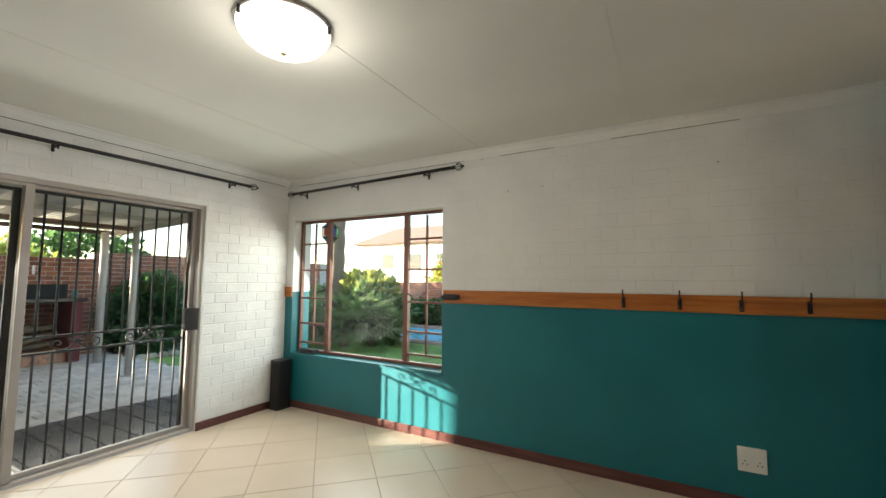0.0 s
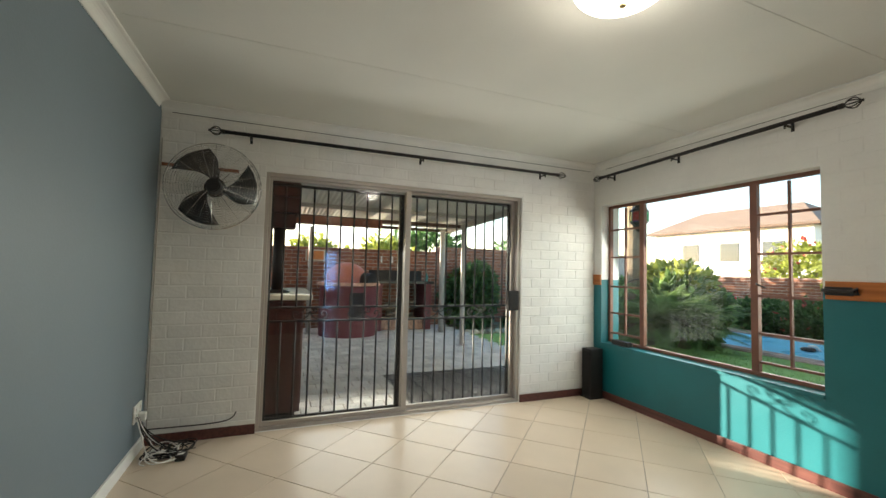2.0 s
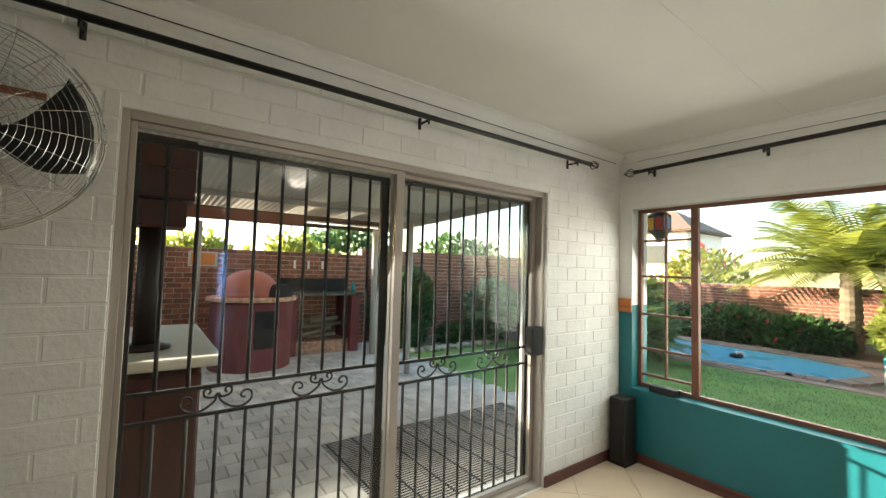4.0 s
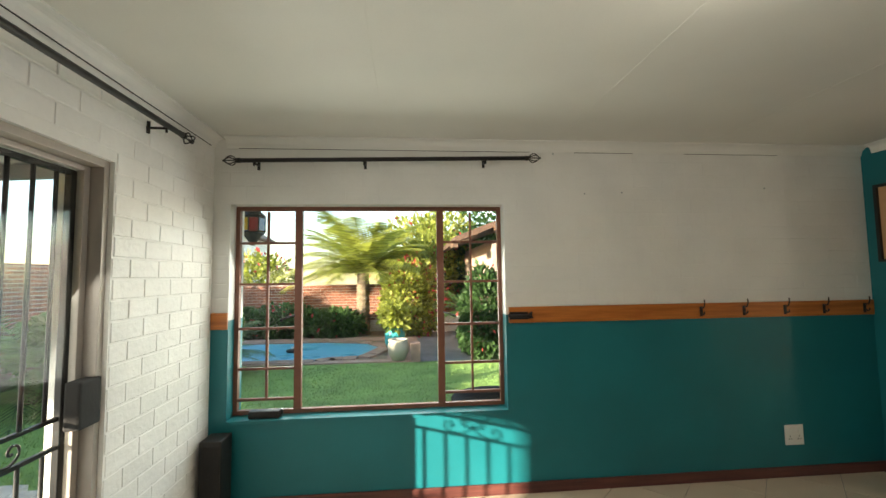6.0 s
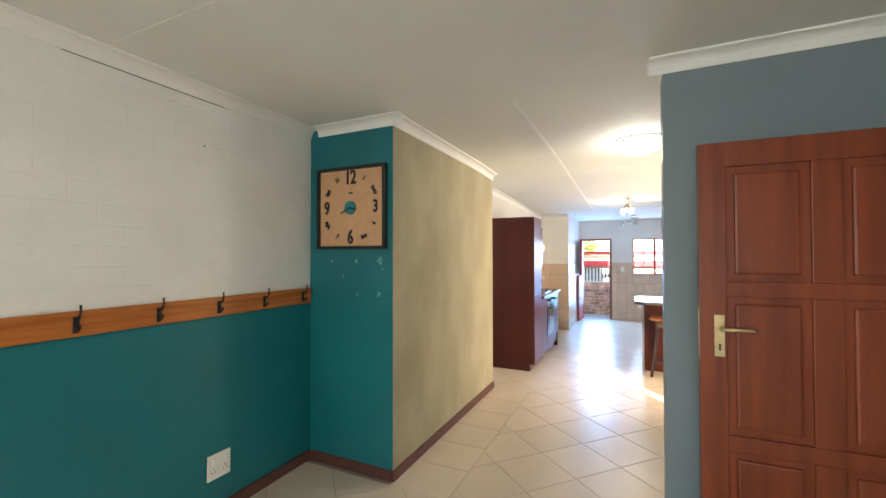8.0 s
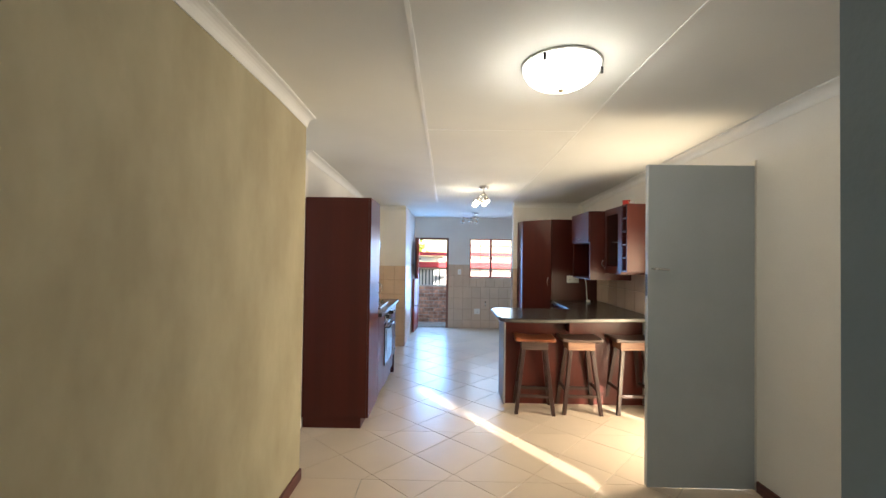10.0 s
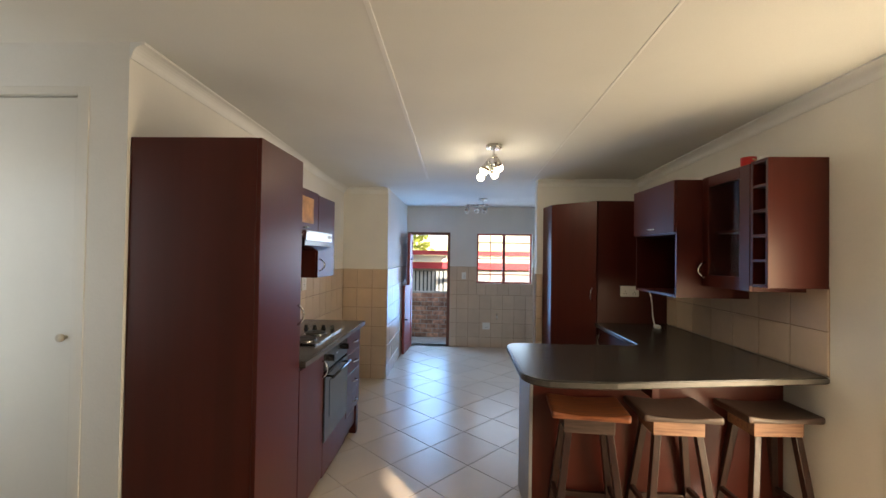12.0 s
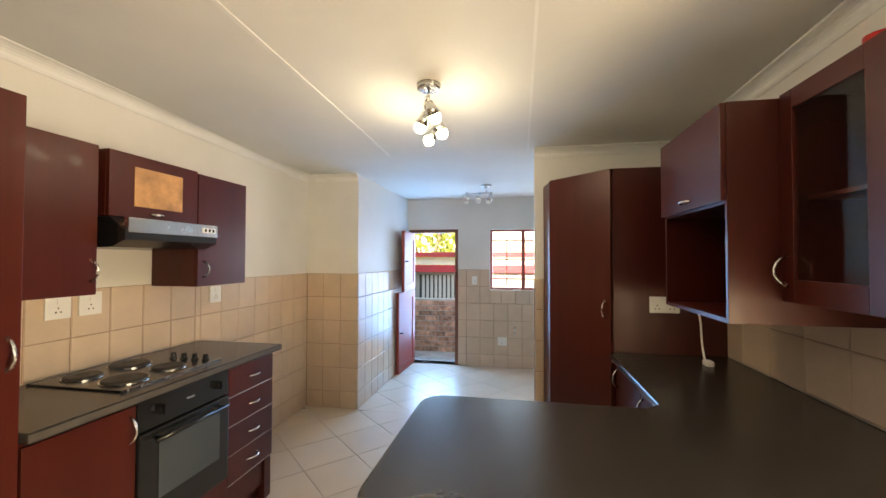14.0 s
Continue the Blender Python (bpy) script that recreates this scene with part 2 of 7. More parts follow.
def leafy(m, share=0.55):
    """Lets part of the light through the thin leaves."""
    nt = m.node_tree
    p = nt.nodes["Principled BSDF"]
    tr = nt.nodes.new("ShaderNodeBsdfTranslucent")
    nt.links.new(p.inputs["Base Color"].links[0].from_socket, tr.inputs[0])
    mx = nt.nodes.new("ShaderNodeMixShader")
    mx.inputs[0].default_value = share
    nt.links.new(p.outputs[0], mx.inputs[1])
    nt.links.new(tr.outputs[0], mx.inputs[2])
    nt.links.new(mx.outputs[0], nt.nodes["Material Output"].inputs[0])


leafy(M_LEAF)
leafy(M_LEAFMID)
leafy(M_LEAFLIGHT)


# ---- builders ----
def part(name, bm, material, parent=None, label="", smooth=False):
    me = bpy.data.meshes.new(name)
    bm.to_mesh(me)
    bm.free()
    if material:
        me.materials.append(material)
    if smooth:
        me.polygons.foreach_set("use_smooth", [True] * len(me.polygons))
    ob = new(name, me)
    if parent:
        ob.parent = parent
        ob.matrix_parent_inverse = parent.matrix_world.inverted() if parent.type == "EMPTY" else Matrix()
    if label:
        ob["label"] = label
    return ob


def thing(name, at, label, category, group="", kind=""):
    e = new(name)
    e.location = at
    e.empty_display_size = 0.1
    bpy.context.view_layer.update()
    return tagged(e, label, category, group, kind)


def add_box(bm, lo, hi, bevel=0.0, turn=None):
    lo, hi = Vector(lo), Vector(hi)
    c, s = (lo + hi) / 2, hi - lo
    r = bmesh.ops.create_cube(bm, size=1.0)
    vs = r["verts"]
    for v in vs:
        v.co = Vector((v.co.x * s.x, v.co.y * s.y, v.co.z * s.z))
    if bevel:
        es = list({e for v in vs for e in v.link_edges})
        rb = bmesh.ops.bevel(bm, geom=es, offset=min(bevel, min(abs(a) for a in s) * 0.45), segments=2, affect="EDGES", profile=0.6)
        vs = list({v for f in rb["faces"] for v in f.verts} | {v for v in vs if v.is_valid})
    m = Matrix.Translation(c) if turn is None else turn @ Matrix.Translation(c)
    for v in vs:
        v.co = m @ v.co
    return vs


def box(lo, hi, bevel=0.0, turn=None):
    bm = bmesh.new()
    add_box(bm, lo, hi, bevel, turn)
    return bm


def boxes(items, bevel=0.0):
    bm = bmesh.new()
    for lo, hi in items:
        add_box(bm, lo, hi, bevel)
    return bm


def add_tube(bm, a, b, r1, r2=None, seg=12, caps=True):
    a, b = Vector(a), Vector(b)
    d = b - a
    r = bmesh.ops.create_cone(bm, cap_ends=caps, segments=seg, radius1=r1, radius2=r1 if r2 is None else r2, depth=d.length)
    m = Matrix.Translation((a + b) / 2) @ d.to_track_quat("Z", "Y").to_matrix().to_4x4()
    for v in r["verts"]:
        v.co = m @ v.co
    return r["verts"]


def tube(a, b, r1, r2=None, seg=12):
    bm = bmesh.new()
    add_tube(bm, a, b, r1, r2, seg)
    return bm


def add_sweep(bm, pts, r, seg=8):
    pts = [Vector(p) for p in pts]
    rings = []
    up = Vector((0, 0, 1))
    for i, p in enumerate(pts):
        d = (pts[min(i + 1, len(pts) - 1)] - pts[max(i - 1, 0)]).normalized()
        s = d.cross(up)
        if s.length < 0.1:
            s = d.cross(Vector((1, 0, 0)))
        s.normalize()
        u = s.cross(d)
        rr = r[i] if isinstance(r, (list, tuple)) else r
        rings.append([bm.verts.new(p + rr * (math.cos(k / seg * math.tau) * s + math.sin(k / seg * math.tau) * u)) for k in range(seg)])
    for a, b in zip(rings, rings[1:]):
        for k in range(seg):
            bm.faces.new((a[k], a[(k + 1) % seg], b[(k + 1) % seg], b[k]))
    bm.faces.new(rings[0][::-1])
    bm.faces.new(rings[-1])


def sweep(pts, r, seg=8):
    bm = bmesh.new()
    add_sweep(bm, pts, r, seg)
    return bm


def lathe(profile, at, seg=28):
    """A turned body: (radius, height) pairs from bottom to top."""
    bm = bmesh.new()
    rings = []
    for r, z in profile:
        rings.append([bm.verts.new((at[0] + r * math.cos(k / seg * math.tau), at[1] + r * math.sin(k / seg * math.tau), at[2] + z)) for k in range(seg)])
    for a, b in zip(rings, rings[1:]):
        for k in range(seg):
            bm.faces.new((a[k], a[(k + 1) % seg], b[(k + 1) % seg], b[k]))
    bm.faces.new(rings[0][::-1])
    bm.faces.new(rings[-1])
    return bm


def prism(poly, z0, z1, bm=None):
    bm = bm or bmesh.new()
    lo = [bm.verts.new((x, y, z0)) for x, y in poly]
    hi = [bm.verts.new((x, y, z1)) for x, y in poly]
    n = len(poly)
    bm.faces.new(lo[::-1])
    bm.faces.new(hi)
    for k in range(n):
        bm.faces.new((lo[k], lo[(k + 1) % n], hi[(k + 1) % n], hi[k]))
    return bm


def solid(name, items, material, label, category="wall", bevel=0.0):
    return tagged(part(name, boxes(items, bevel), material), label, category, kind="structure")


def wall_around(axis, at, thick, a0, a1, holes, z0=-0.02, z1=2.585):
    """Boxes of a wall along x (axis 'y': plane y) or along y, with rectangular holes (a, b, low, high)."""
    cells = []
    cur = a0
    for a, b, lo, hi in sorted(holes):
        cells.append((cur, a, z0, z1))
        if lo > z0:
            cells.append((a, b, z0, lo))
        if hi < z1:
            cells.append((a, b, hi, z1))
        cur = b
    cells.append((cur, a1, z0, z1))
    out = []
    for a, b, lo, hi in cells:
        if b - a > 1e-4:
            out.append(((a, at, lo), (b, at + thick, hi)) if axis == "y" else ((at, a, lo), (at + thick, b, hi)))
    return out


# ---- plan ----
W, N, CEIL = -2.617, 4.765, 2.585


def ceil_z(x):
    """Underside of the ceiling boards: level in the dining room, falling towards the scullery."""
    return CEIL - 0.0325 * (min(max(x, 4.2), 8.3) - 4.2)


GATE = (1.305, 3.79, 0.0, 2.13)
WIN = (-2.50, -0.52, 0.585, 2.105)
SOUTH, KN, KS = 0.55, 4.29, 0.82
EAST = 10.9

solid("wall_west", wall_around("x", W - 0.25, 0.25, SOUTH - 0.2, N + 0.25, [GATE]), M_BRICKPAINT, "white painted brick wall around the sliding gate door")
# window wall: white above the rail, teal below
hi_items, lo_items = [], []
for lo, hi in wall_around("y", N, 0.25, W, 2.75, [WIN]):
    if hi[2] <= 1.28:
        lo_items.append((lo, hi))
    elif lo[2] >= 1.28:
        hi_items.append((lo, hi))
    else:
        lo_items.append((lo, (hi[0], hi[1], 1.28)))
        hi_items.append(((lo[0], lo[1], 1.28), hi))
solid("wall_north_upper", hi_items, M_WHITE, "white painted upper half of the window wall")
solid("wall_north_lower", lo_items, M_TEAL, "teal painted lower half of the window wall")
solid("wall_clock", [((2.5, 4.003, -0.02), (2.62, N, CEIL))], M_TEAL, "narrow teal painted wall under the clock")
solid("wall_khaki", [((2.504, 4.0, -0.02), (4.74, 4.12, CEIL))], M_KHAKI, "khaki limewashed wall with drip stains")
# unseen window opening, added so that daylight reaches the cupboard door
PWIN = (5.05, 5.95, 0.9, 2.15)
solid("wall_passage_west", wall_around("x", 4.62, 0.117, 4.12, 6.2, [PWIN]), M_KITCHEN, "cream painted wall of the side passage")
solid("wall_passage_end", [((4.62, 6.2, -0.02), (5.9, 6.35, CEIL))], M_KITCHEN, "cream painted wall closing the passage")
solid("wall_passage_east", [((5.55, KN, -0.02), (5.75, 4.47, CEIL)), ((5.55, 4.47, 2.34), (5.75, 6.2, CEIL)), ((5.55, 5.4, -0.02), (5.75, 6.2, 2.34)), ((5.72, 4.47, -0.02), (5.75, 5.4, 2.34))], M_KITCHEN,
      "cream painted wall around the built-in cupboard")
solid("wall_south_dining", [((W, SOUTH - 0.1, -0.02), (2.55, SOUTH, CEIL))], M_GREY, "blue grey painted wall")
solid("wall_grey_stub", [((2.4, SOUTH, -0.02), (2.55, 2.315, CEIL))], M_GREY, "blue grey painted wall with a free end")
# SWIN is an unseen opening, added to let a streak of sun onto the floor
SDOOR, SWIN = (4.755, 5.69, 0.0, 2.24), (2.62, 3.30, 0.36, 0.90)
solid("wall_south_kitchen", wall_around("y", KS - 0.22, 0.22, 2.55, EAST, [SDOOR, SWIN]), M_KITCHEN, "cream painted kitchen wall")
solid("wall_north_kitchen", [((5.75, KN, -0.02), (9.1, KN + 0.2, CEIL))], M_KITCHEN, "cream painted kitchen wall behind the stove")
solid("wall_pillar", [((8.975, 3.71, -0.02), (EAST, KN, CEIL))], M_KITCHEN, "cream painted wall block beside the back door")
solid("wall_scullery_stub", [((8.32, KS, -0.02), (8.45, 1.93, CEIL))], M_KITCHEN, "cream painted stub wall behind the tall cupboard")
BDOOR, BWIN = (2.945, 3.70, 0.0, 2.0), (1.515, 2.475, 1.115, 1.99)
solid("wall_east", wall_around("x", EAST, 0.22, KS - 0.22, KN, [BDOOR, BWIN]), M_KITCHEN, "cream painted wall with back door and window")
bm = bmesh.new()
rows = [[bm.verts.new((x, y, ceil_z(x) + up)) for y, up in ((SOUTH - 0.2, 0), (6.3, 0), (6.3, 0.12), (SOUTH - 0.2, 0.12))] for x in (W - 0.1, 4.2, 8.3, EAST + 0.1)]
for p, q in zip(rows, rows[1:]):
    for k in range(4):
        bm.faces.new((p[k], p[(k + 1) % 4], q[(k + 1) % 4], q[k]))
bm.faces.new(rows[0][::-1])
bm.faces.new(rows[-1])
bmesh.ops.recalc_face_normals(bm, faces=bm.faces)
tagged(part("ceiling", bm, M_CEIL), "white painted ceiling boards", "ceiling", kind="structure")
solid("roof_slab", [((W - 0.25, 0.3, CEIL + 0.13), (EAST + 0.5, 6.5, CEIL + 0.3))], M_BEAM, "dark house roof above the ceiling", "roof")
solid("floor", [((W - 0.25, SOUTH - 0.2, -0.15), (EAST + 0.22, 6.3, -0.006))], M_GROUT, "grey grouted floor bed", "floor")
# ceiling board joints
for name, paint, strips in (("trim_ceiling_kitchen", M_CORNICE, ((2.6, 4.2, 3.139, 3.161, 0.004), (4.2, 8.28, 3.139, 3.161, 0.004), (2.6, 4.2, 1.974, 1.988, 0.003), (4.2, 8.28, 1.974, 1.988, 0.003), (4.955, 4.97, 1.99, 3.137, 0.002))),
                            ("trim_ceiling_dining", M_CEIL, ((-0.122, -0.108, 2.93, N, 0.002), (-1.41, -1.398, SOUTH, N, 0.002), (1.092, 1.104, SOUTH, N, 0.002)))):
    joints = bmesh.new()
    for x0, x1, y0, y1, drop in strips:
        lo = [joints.verts.new((x, y, ceil_z(x) - drop)) for x, y in ((x0, y0), (x1, y0), (x1, y1), (x0, y1))]
        hi = [joints.verts.new((v.co.x, v.co.y, v.co.z + drop + 0.003)) for v in lo]
        for f in (lo[::-1], hi, *[(lo[n], lo[(n + 1) % 4], hi[(n + 1) % 4], hi[n]) for n in range(4)]):
            joints.faces.new(f)
    tagged(part(name, joints, paint), "thin white cover strips on the ceiling joints", "trim", kind="structure")

solid("ground", [((-80, -80, -0.6), (80, 80, -0.16))], M_EARTH, "sandy ground around the house", "ground")


# ---- gate door in the west wall ----
def handle_bow(name, a, b, out, parent, r=0.006, material=None):
    """A bow handle from a to b that stands out by the vector out."""
    a, b, out = Vector(a), Vector(b), Vector(out)
    pts = [a]
    for k in range(1, 8):
        f = k / 8
        pts.append(a.lerp(b, f) + out * math.sin(f * math.pi) ** 0.6)
    pts.append(b)
    return part(name, sweep(pts, r, 8), material or M_CHROME, parent, "curved chrome handle", True)


def sliding_door():
    y0, y1, _, z1 = GATE
    t = thing("door_gate", (W - 0.07, 2.56, 0), "aluminium glass sliding door with two panels", "sliding door", kind="structure")
    x = W - 0.07
    part("door_frame", boxes([((x - 0.05, y0, 0), (x + 0.05, y0 + 0.026, z1)), ((x - 0.05, y1 - 0.035, 0), (x + 0.05, y1, z1)),
                              ((x - 0.05, y0 + 0.026, z1 - 0.035), (x + 0.05, y1 - 0.035, z1)), ((x - 0.05, y0 + 0.026, 0), (x + 0.05, y1 - 0.035, 0.03))], 0.003), M_ALU, t)
    for a, b, dx, ea, eb in ((y0 + 0.028, 2.58, 0.022, 0.022, 0.05), (2.53, y1 - 0.04, -0.022, 0.05, 0.035)):
        p = part("sash", boxes([((x + dx - 0.016, a, 0.032), (x + dx + 0.016, a + ea, z1 - 0.037)), ((x + dx - 0.016, b - eb, 0.032), (x + dx + 0.016, b, z1 - 0.037)),
                                ((x + dx - 0.016, a + ea, 0.032), (x + dx + 0.016, b - eb, 0.065)), ((x + dx - 0.016, a + ea, z1 - 0.06), (x + dx + 0.016, b - eb, z1 - 0.037))], 0.003), M_ALU, t)
        g = part("pane", box((x + dx - 0.003, a + ea - 0.004, 0.06), (x + dx + 0.003, b - eb + 0.004, z1 - 0.056)), M_GATEGLASS, p)
        g.visible_shadow = False
    part("lock_box", box((x - 0.004, y1 - 0.135, 0.94), (x + 0.062, y1 - 0.012, 1.145), 0.010), M_SOOT, t, "black door lock box")
    return t


sliding_door()


def smooth_line(pts, steps=6):
    """Points of a soft curve through pts."""
    pts = [Vector(p) for p in pts]
    ext = [2 * pts[0] - pts[1], *pts, 2 * pts[-1] - pts[-2]]
    out = []
    for a, b, c, d in zip(ext, ext[1:], ext[2:], ext[3:]):
        for k in range(steps):
            f = k / steps
            out.append(0.5 * (2 * b + (c - a) * f + (2 * a - 5 * b + 4 * c - d) * f * f + (3 * b - a - 3 * c + d) * f ** 3))
    return [*out, pts[-1]]


SCROLL = ((0.040, 0.068), (0.030, 0.078), (0.042, 0.093), (0.058, 0.082), (0.052, 0.058), (0.018, 0.050), (0.004, 0.068), (0.012, 0.035), (0.055, 0.002), (0.105, -0.004),
          (0.142, 0.022), (0.140, 0.056), (0.116, 0.066), (0.098, 0.050), (0.104, 0.034), (0.118, 0.036))


def security_gate(y0, y1, x, bars, label):
    g = thing("security_gate", (x, (y0 + y1) / 2, 0.03), label, "security gate", "gates in front of the sliding door")
    part("gate_frame", boxes([((x - 0.014, y0, 0.03), (x + 0.014, y0 + 0.025, 2.07)), ((x - 0.014, y1 - 0.048, 0.03), (x + 0.014, y1, 2.07)),
                              ((x - 0.012, y0 + 0.025, 2.045), (x + 0.012, y1 - 0.048, 2.07)), ((x - 0.012, y0 + 0.025, 0.03), (x + 0.012, y1 - 0.048, 0.055))], 0.002), M_BLACK, g)
    for z in (0.865, 0.985):
        part("rail", box((x - 0.008, y0 + 0.025, z - 0.009), (x + 0.009, y1 - 0.048, z + 0.009), 0.002), M_BLACK, g)
    step = (y1 - y0) / bars
    for k in range(1, bars):
        y = y0 + k * step
        part("bar", tube((x, y, 0.993), (x, y, 2.045), 0.0085, seg=8), M_BLACK, g, smooth=True)
        part("bar", tube((x, y, 0.055), (x, y, 0.857), 0.0085, seg=8), M_BLACK, g, smooth=True)
    for k in (0.3, 0.7):
        c = y0 + (y1 - y0) * k
        bm = bmesh.new()
        for sgn in (-1, 1):
            add_sweep(bm, smooth_line([(x, c + sgn * u, 0.882 + v) for u, v in SCROLL[6:]]), 0.0055, 6)
            add_sweep(bm, smooth_line([(x, c + sgn * (u - 0.002), 0.882 + v) for u, v in SCROLL[:7]][::-1]), 0.0055, 6)
        part("scroll", bm, M_BLACK, g, "curled wrought iron scroll", True)
    return g


security_gate(1.345, 2.545, W - 0.16, 10, "black wrought iron security gate with curled scrolls, closed")
security_gate(2.56, 3.745, W - 0.13, 11, "black wrought iron security gate with a lock, closed")


# ---- steel windows ----
def steel_window(name, axis, at, a0, a1, z0, z1, splits, bars, material, label, cross):
    """A steel window in the plane axis=at: uprights at splits, horizontal bars per light."""
    t = thing(name, (at, (a0 + a1) / 2, z0) if axis == "x" else ((a0 + a1) / 2, at, z0), label, "window", kind="structure")

    def b(a, c, lo, hi, d):
        return ((at - d, a, lo), (at + d, c, hi)) if axis == "x" else ((a, at - d, lo), (c, at + d, hi))
    part("window_frame", boxes([b(a0, a0 + 0.03, z0, z1, 0.02), b(a1 - 0.03, a1, z0, z1, 0.02), b(a0 + 0.03, a1 - 0.03, z0, z0 + 0.03, 0.02), b(a0 + 0.03, a1 - 0.03, z1 - 0.03, z1, 0.02)], 0.003), material, t)
    for s in splits:
        part("mullion", box(*b(s - 0.026, s + 0.026, z0 + 0.03, z1 - 0.03, 0.022), 0.003), material, t)
    edges = [a0 + 0.03, *splits, a1 - 0.03]
    for k, (lo, hi) in enumerate(zip(edges, edges[1:])):
        lo2, hi2 = lo + (0.026 if k else 0), hi - (0.026 if k < len(edges) - 2 else 0)
        for z in bars[k]:
            part("glazing_bar", box(*b(lo2, hi2, z - 0.009, z + 0.009, 0.012)), material, t)
        if cross[k]:
            c = (lo2 + hi2) / 2
            zs = [cross[k][0], *[z for z in bars[k] if z > cross[k][0]][::-1], z1 - 0.03] if bars[k] else [z0 + 0.03, z1 - 0.03]
            zs = sorted(set(zs))
            for p, q in zip(zs, zs[1:]):
                part("glazing_bar", box(*b(c - 0.008, c + 0.008, p + 0.009, q - 0.009, 0.0115)), material, t)
        g = part("pane", box(*b(lo2, hi2, z0 + 0.03, z1 - 0.03, 0.002)), M_GLASS, t)
        g.visible_shadow = False
    return t


LB = [1.833, 1.529, 1.207, 0.917, 0.70]
win = steel_window("window_1", "y", N + 0.12, WIN[0], WIN[1], WIN[2] + 0.012, WIN[3], [-2.05, -0.995], [LB, [], LB], M_RUST, "brown steel window with small side panes", [[0.70], [], [0.70]])
for x, s in ((-2.07, -1), (-0.975, 1)):
    part("latch", sweep([(x, N + 0.09, 1.30), (x + s * 0.03, N + 0.05, 1.295), (x + s * 0.09, N + 0.045, 1.27)], 0.007), M_BLACK, win, "black window latch")
solid("window_sill", [((WIN[0], N - 0.012, WIN[2] - 0.02), (WIN[1], N + 0.245, WIN[2] + 0.008))], M_TEAL, "teal painted window sill", "window sill", 0.003)
steel_window("window_2", "x", EAST + 0.08, BWIN[0], BWIN[1], BWIN[2], BWIN[3], [2.0], [[1.83, 1.55, 1.27], [1.83, 1.55, 1.27]], mat("red_steel_frame", (0.34, 0.07, 0.06), 0.5), "red steel kitchen window with a flyscreen edge", [[], [1.15]])


# ---- built-in dining room pieces ----
def cornice(name, a, b, inward, label="white coved cornice along the ceiling"):
    """A coved strip from a to b, with inward the way into the room."""
    a, b, n = Vector((*a, 0)), Vector((*b, 0)), Vector((*inward, 0))
    prof = [(0.0, CEIL - 0.072), (0.006, CEIL - 0.072), (0.010, CEIL - 0.062)]
    for k in range(6):
        f = k / 5 * math.pi / 2
        prof.append((0.062 - 0.05 * math.cos(f), CEIL - 0.056 + 0.044 * math.sin(f)))
    prof += [(0.068, CEIL - 0.010), (0.068, CEIL), (0.0, CEIL)]
    bm = bmesh.new()
    r1 = [bm.verts.new(a + n * d + Vector((0, 0, z + ceil_z(a.x) - CEIL))) for d, z in prof]
    r2 = [bm.verts.new(b + n * d + Vector((0, 0, z + ceil_z(b.x) - CEIL))) for d, z in prof]
    for k in range(len(prof)):
        bm.faces.new((r1[k], r1[(k + 1) % len(prof)], r2[(k + 1) % len(prof)], r2[k]))
    bm.faces.new(r1[::-1])
    bm.faces.new(r2)
    bmesh.ops.recalc_face_normals(bm, faces=bm.faces)
    return tagged(part(name, bm, M_CORNICE), label, "cornice", kind="structure")


cornice("trim_cornice_west", (W, SOUTH), (W, N), (1, 0))
cornice("trim_cornice_north", (W + 0.085, N), (2.5, N), (0, -1))
cornice("trim_cornice_clock", (2.5, N - 0.085), (2.5, 3.92), (-1, 0))
cornice("trim_cornice_khaki", (2.5, 4.0), (4.2, 4.0), (0, -1))
cornice("trim_cornice_khaki_end", (4.2, 4.0), (4.74, 4.0), (0, -1))
cornice("trim_cornice_grey", (2.4, SOUTH), (2.4, 2.375), (-1, 0))
cornice("trim_cornice_grey_end", (2.4, 2.315), (2.55, 2.315), (0, 1))
cornice("trim_cornice_south", (W + 0.085, SOUTH), (2.315, SOUTH), (0, 1))
cornice("trim_cornice_kitchen_south_west", (2.55, KS), (4.2, KS), (0, 1))
cornice("trim_cornice_kitchen_south", (4.2, KS), (8.32, KS), (0, 1))
cornice("trim_cornice_kitchen_north", (5.55, KN), (8.975, KN), (0, -1))
cornice("trim_cornice_stub", (8.32, KS + 0.085), (8.32, 1.93), (-1, 0))
cornice("trim_cornice_pillar", (8.975, KN - 0.085), (8.975, 3.71), (-1, 0))


def skirting(name, a, b, inward, h=0.075, material=None, label="dark brown wooden skirting board"):
    a, b, n = Vector((*a, 0)), Vector((*b, 0)), Vector((*inward, 0)) * 0.016
    lo = Vector((min(a.x, b.x, a.x + n.x), min(a.y, b.y, a.y + n.y), -0.004))
    hi = Vector((max(a.x, b.x, a.x + n.x), max(a.y, b.y, a.y + n.y), h))
    return tagged(part(name, box(lo, hi, 0.004), material or M_SKIRT), label, "skirting board", kind="structure")


skirting("baseboard_west_left", (W, SOUTH), (W, GATE[0]), (1, 0))
skirting("baseboard_west_right", (W, GATE[1]), (W, N), (1, 0))
skirting("baseboard_north", (W + 0.017, N), (2.5, N), (0, -1))
skirting("baseboard_clock", (2.5, 3.984), (2.5, N - 0.017), (-1, 0))
skirting("baseboard_khaki", (2.5, 4.0), (4.74, 4.0), (0, -1))
skirting("baseboard_south_kitchen", (5.75, KS), (6.3, KS), (0, 1))
skirting("baseboard_south_kitchen_west", (2.55, KS), (4.69, KS), (0, 1))
skirting("baseboard_south_dining", (W + 0.017, SOUTH), (2.4, SOUTH), (0, 1), 0.085, M_CORNICE, "white painted skirting board")


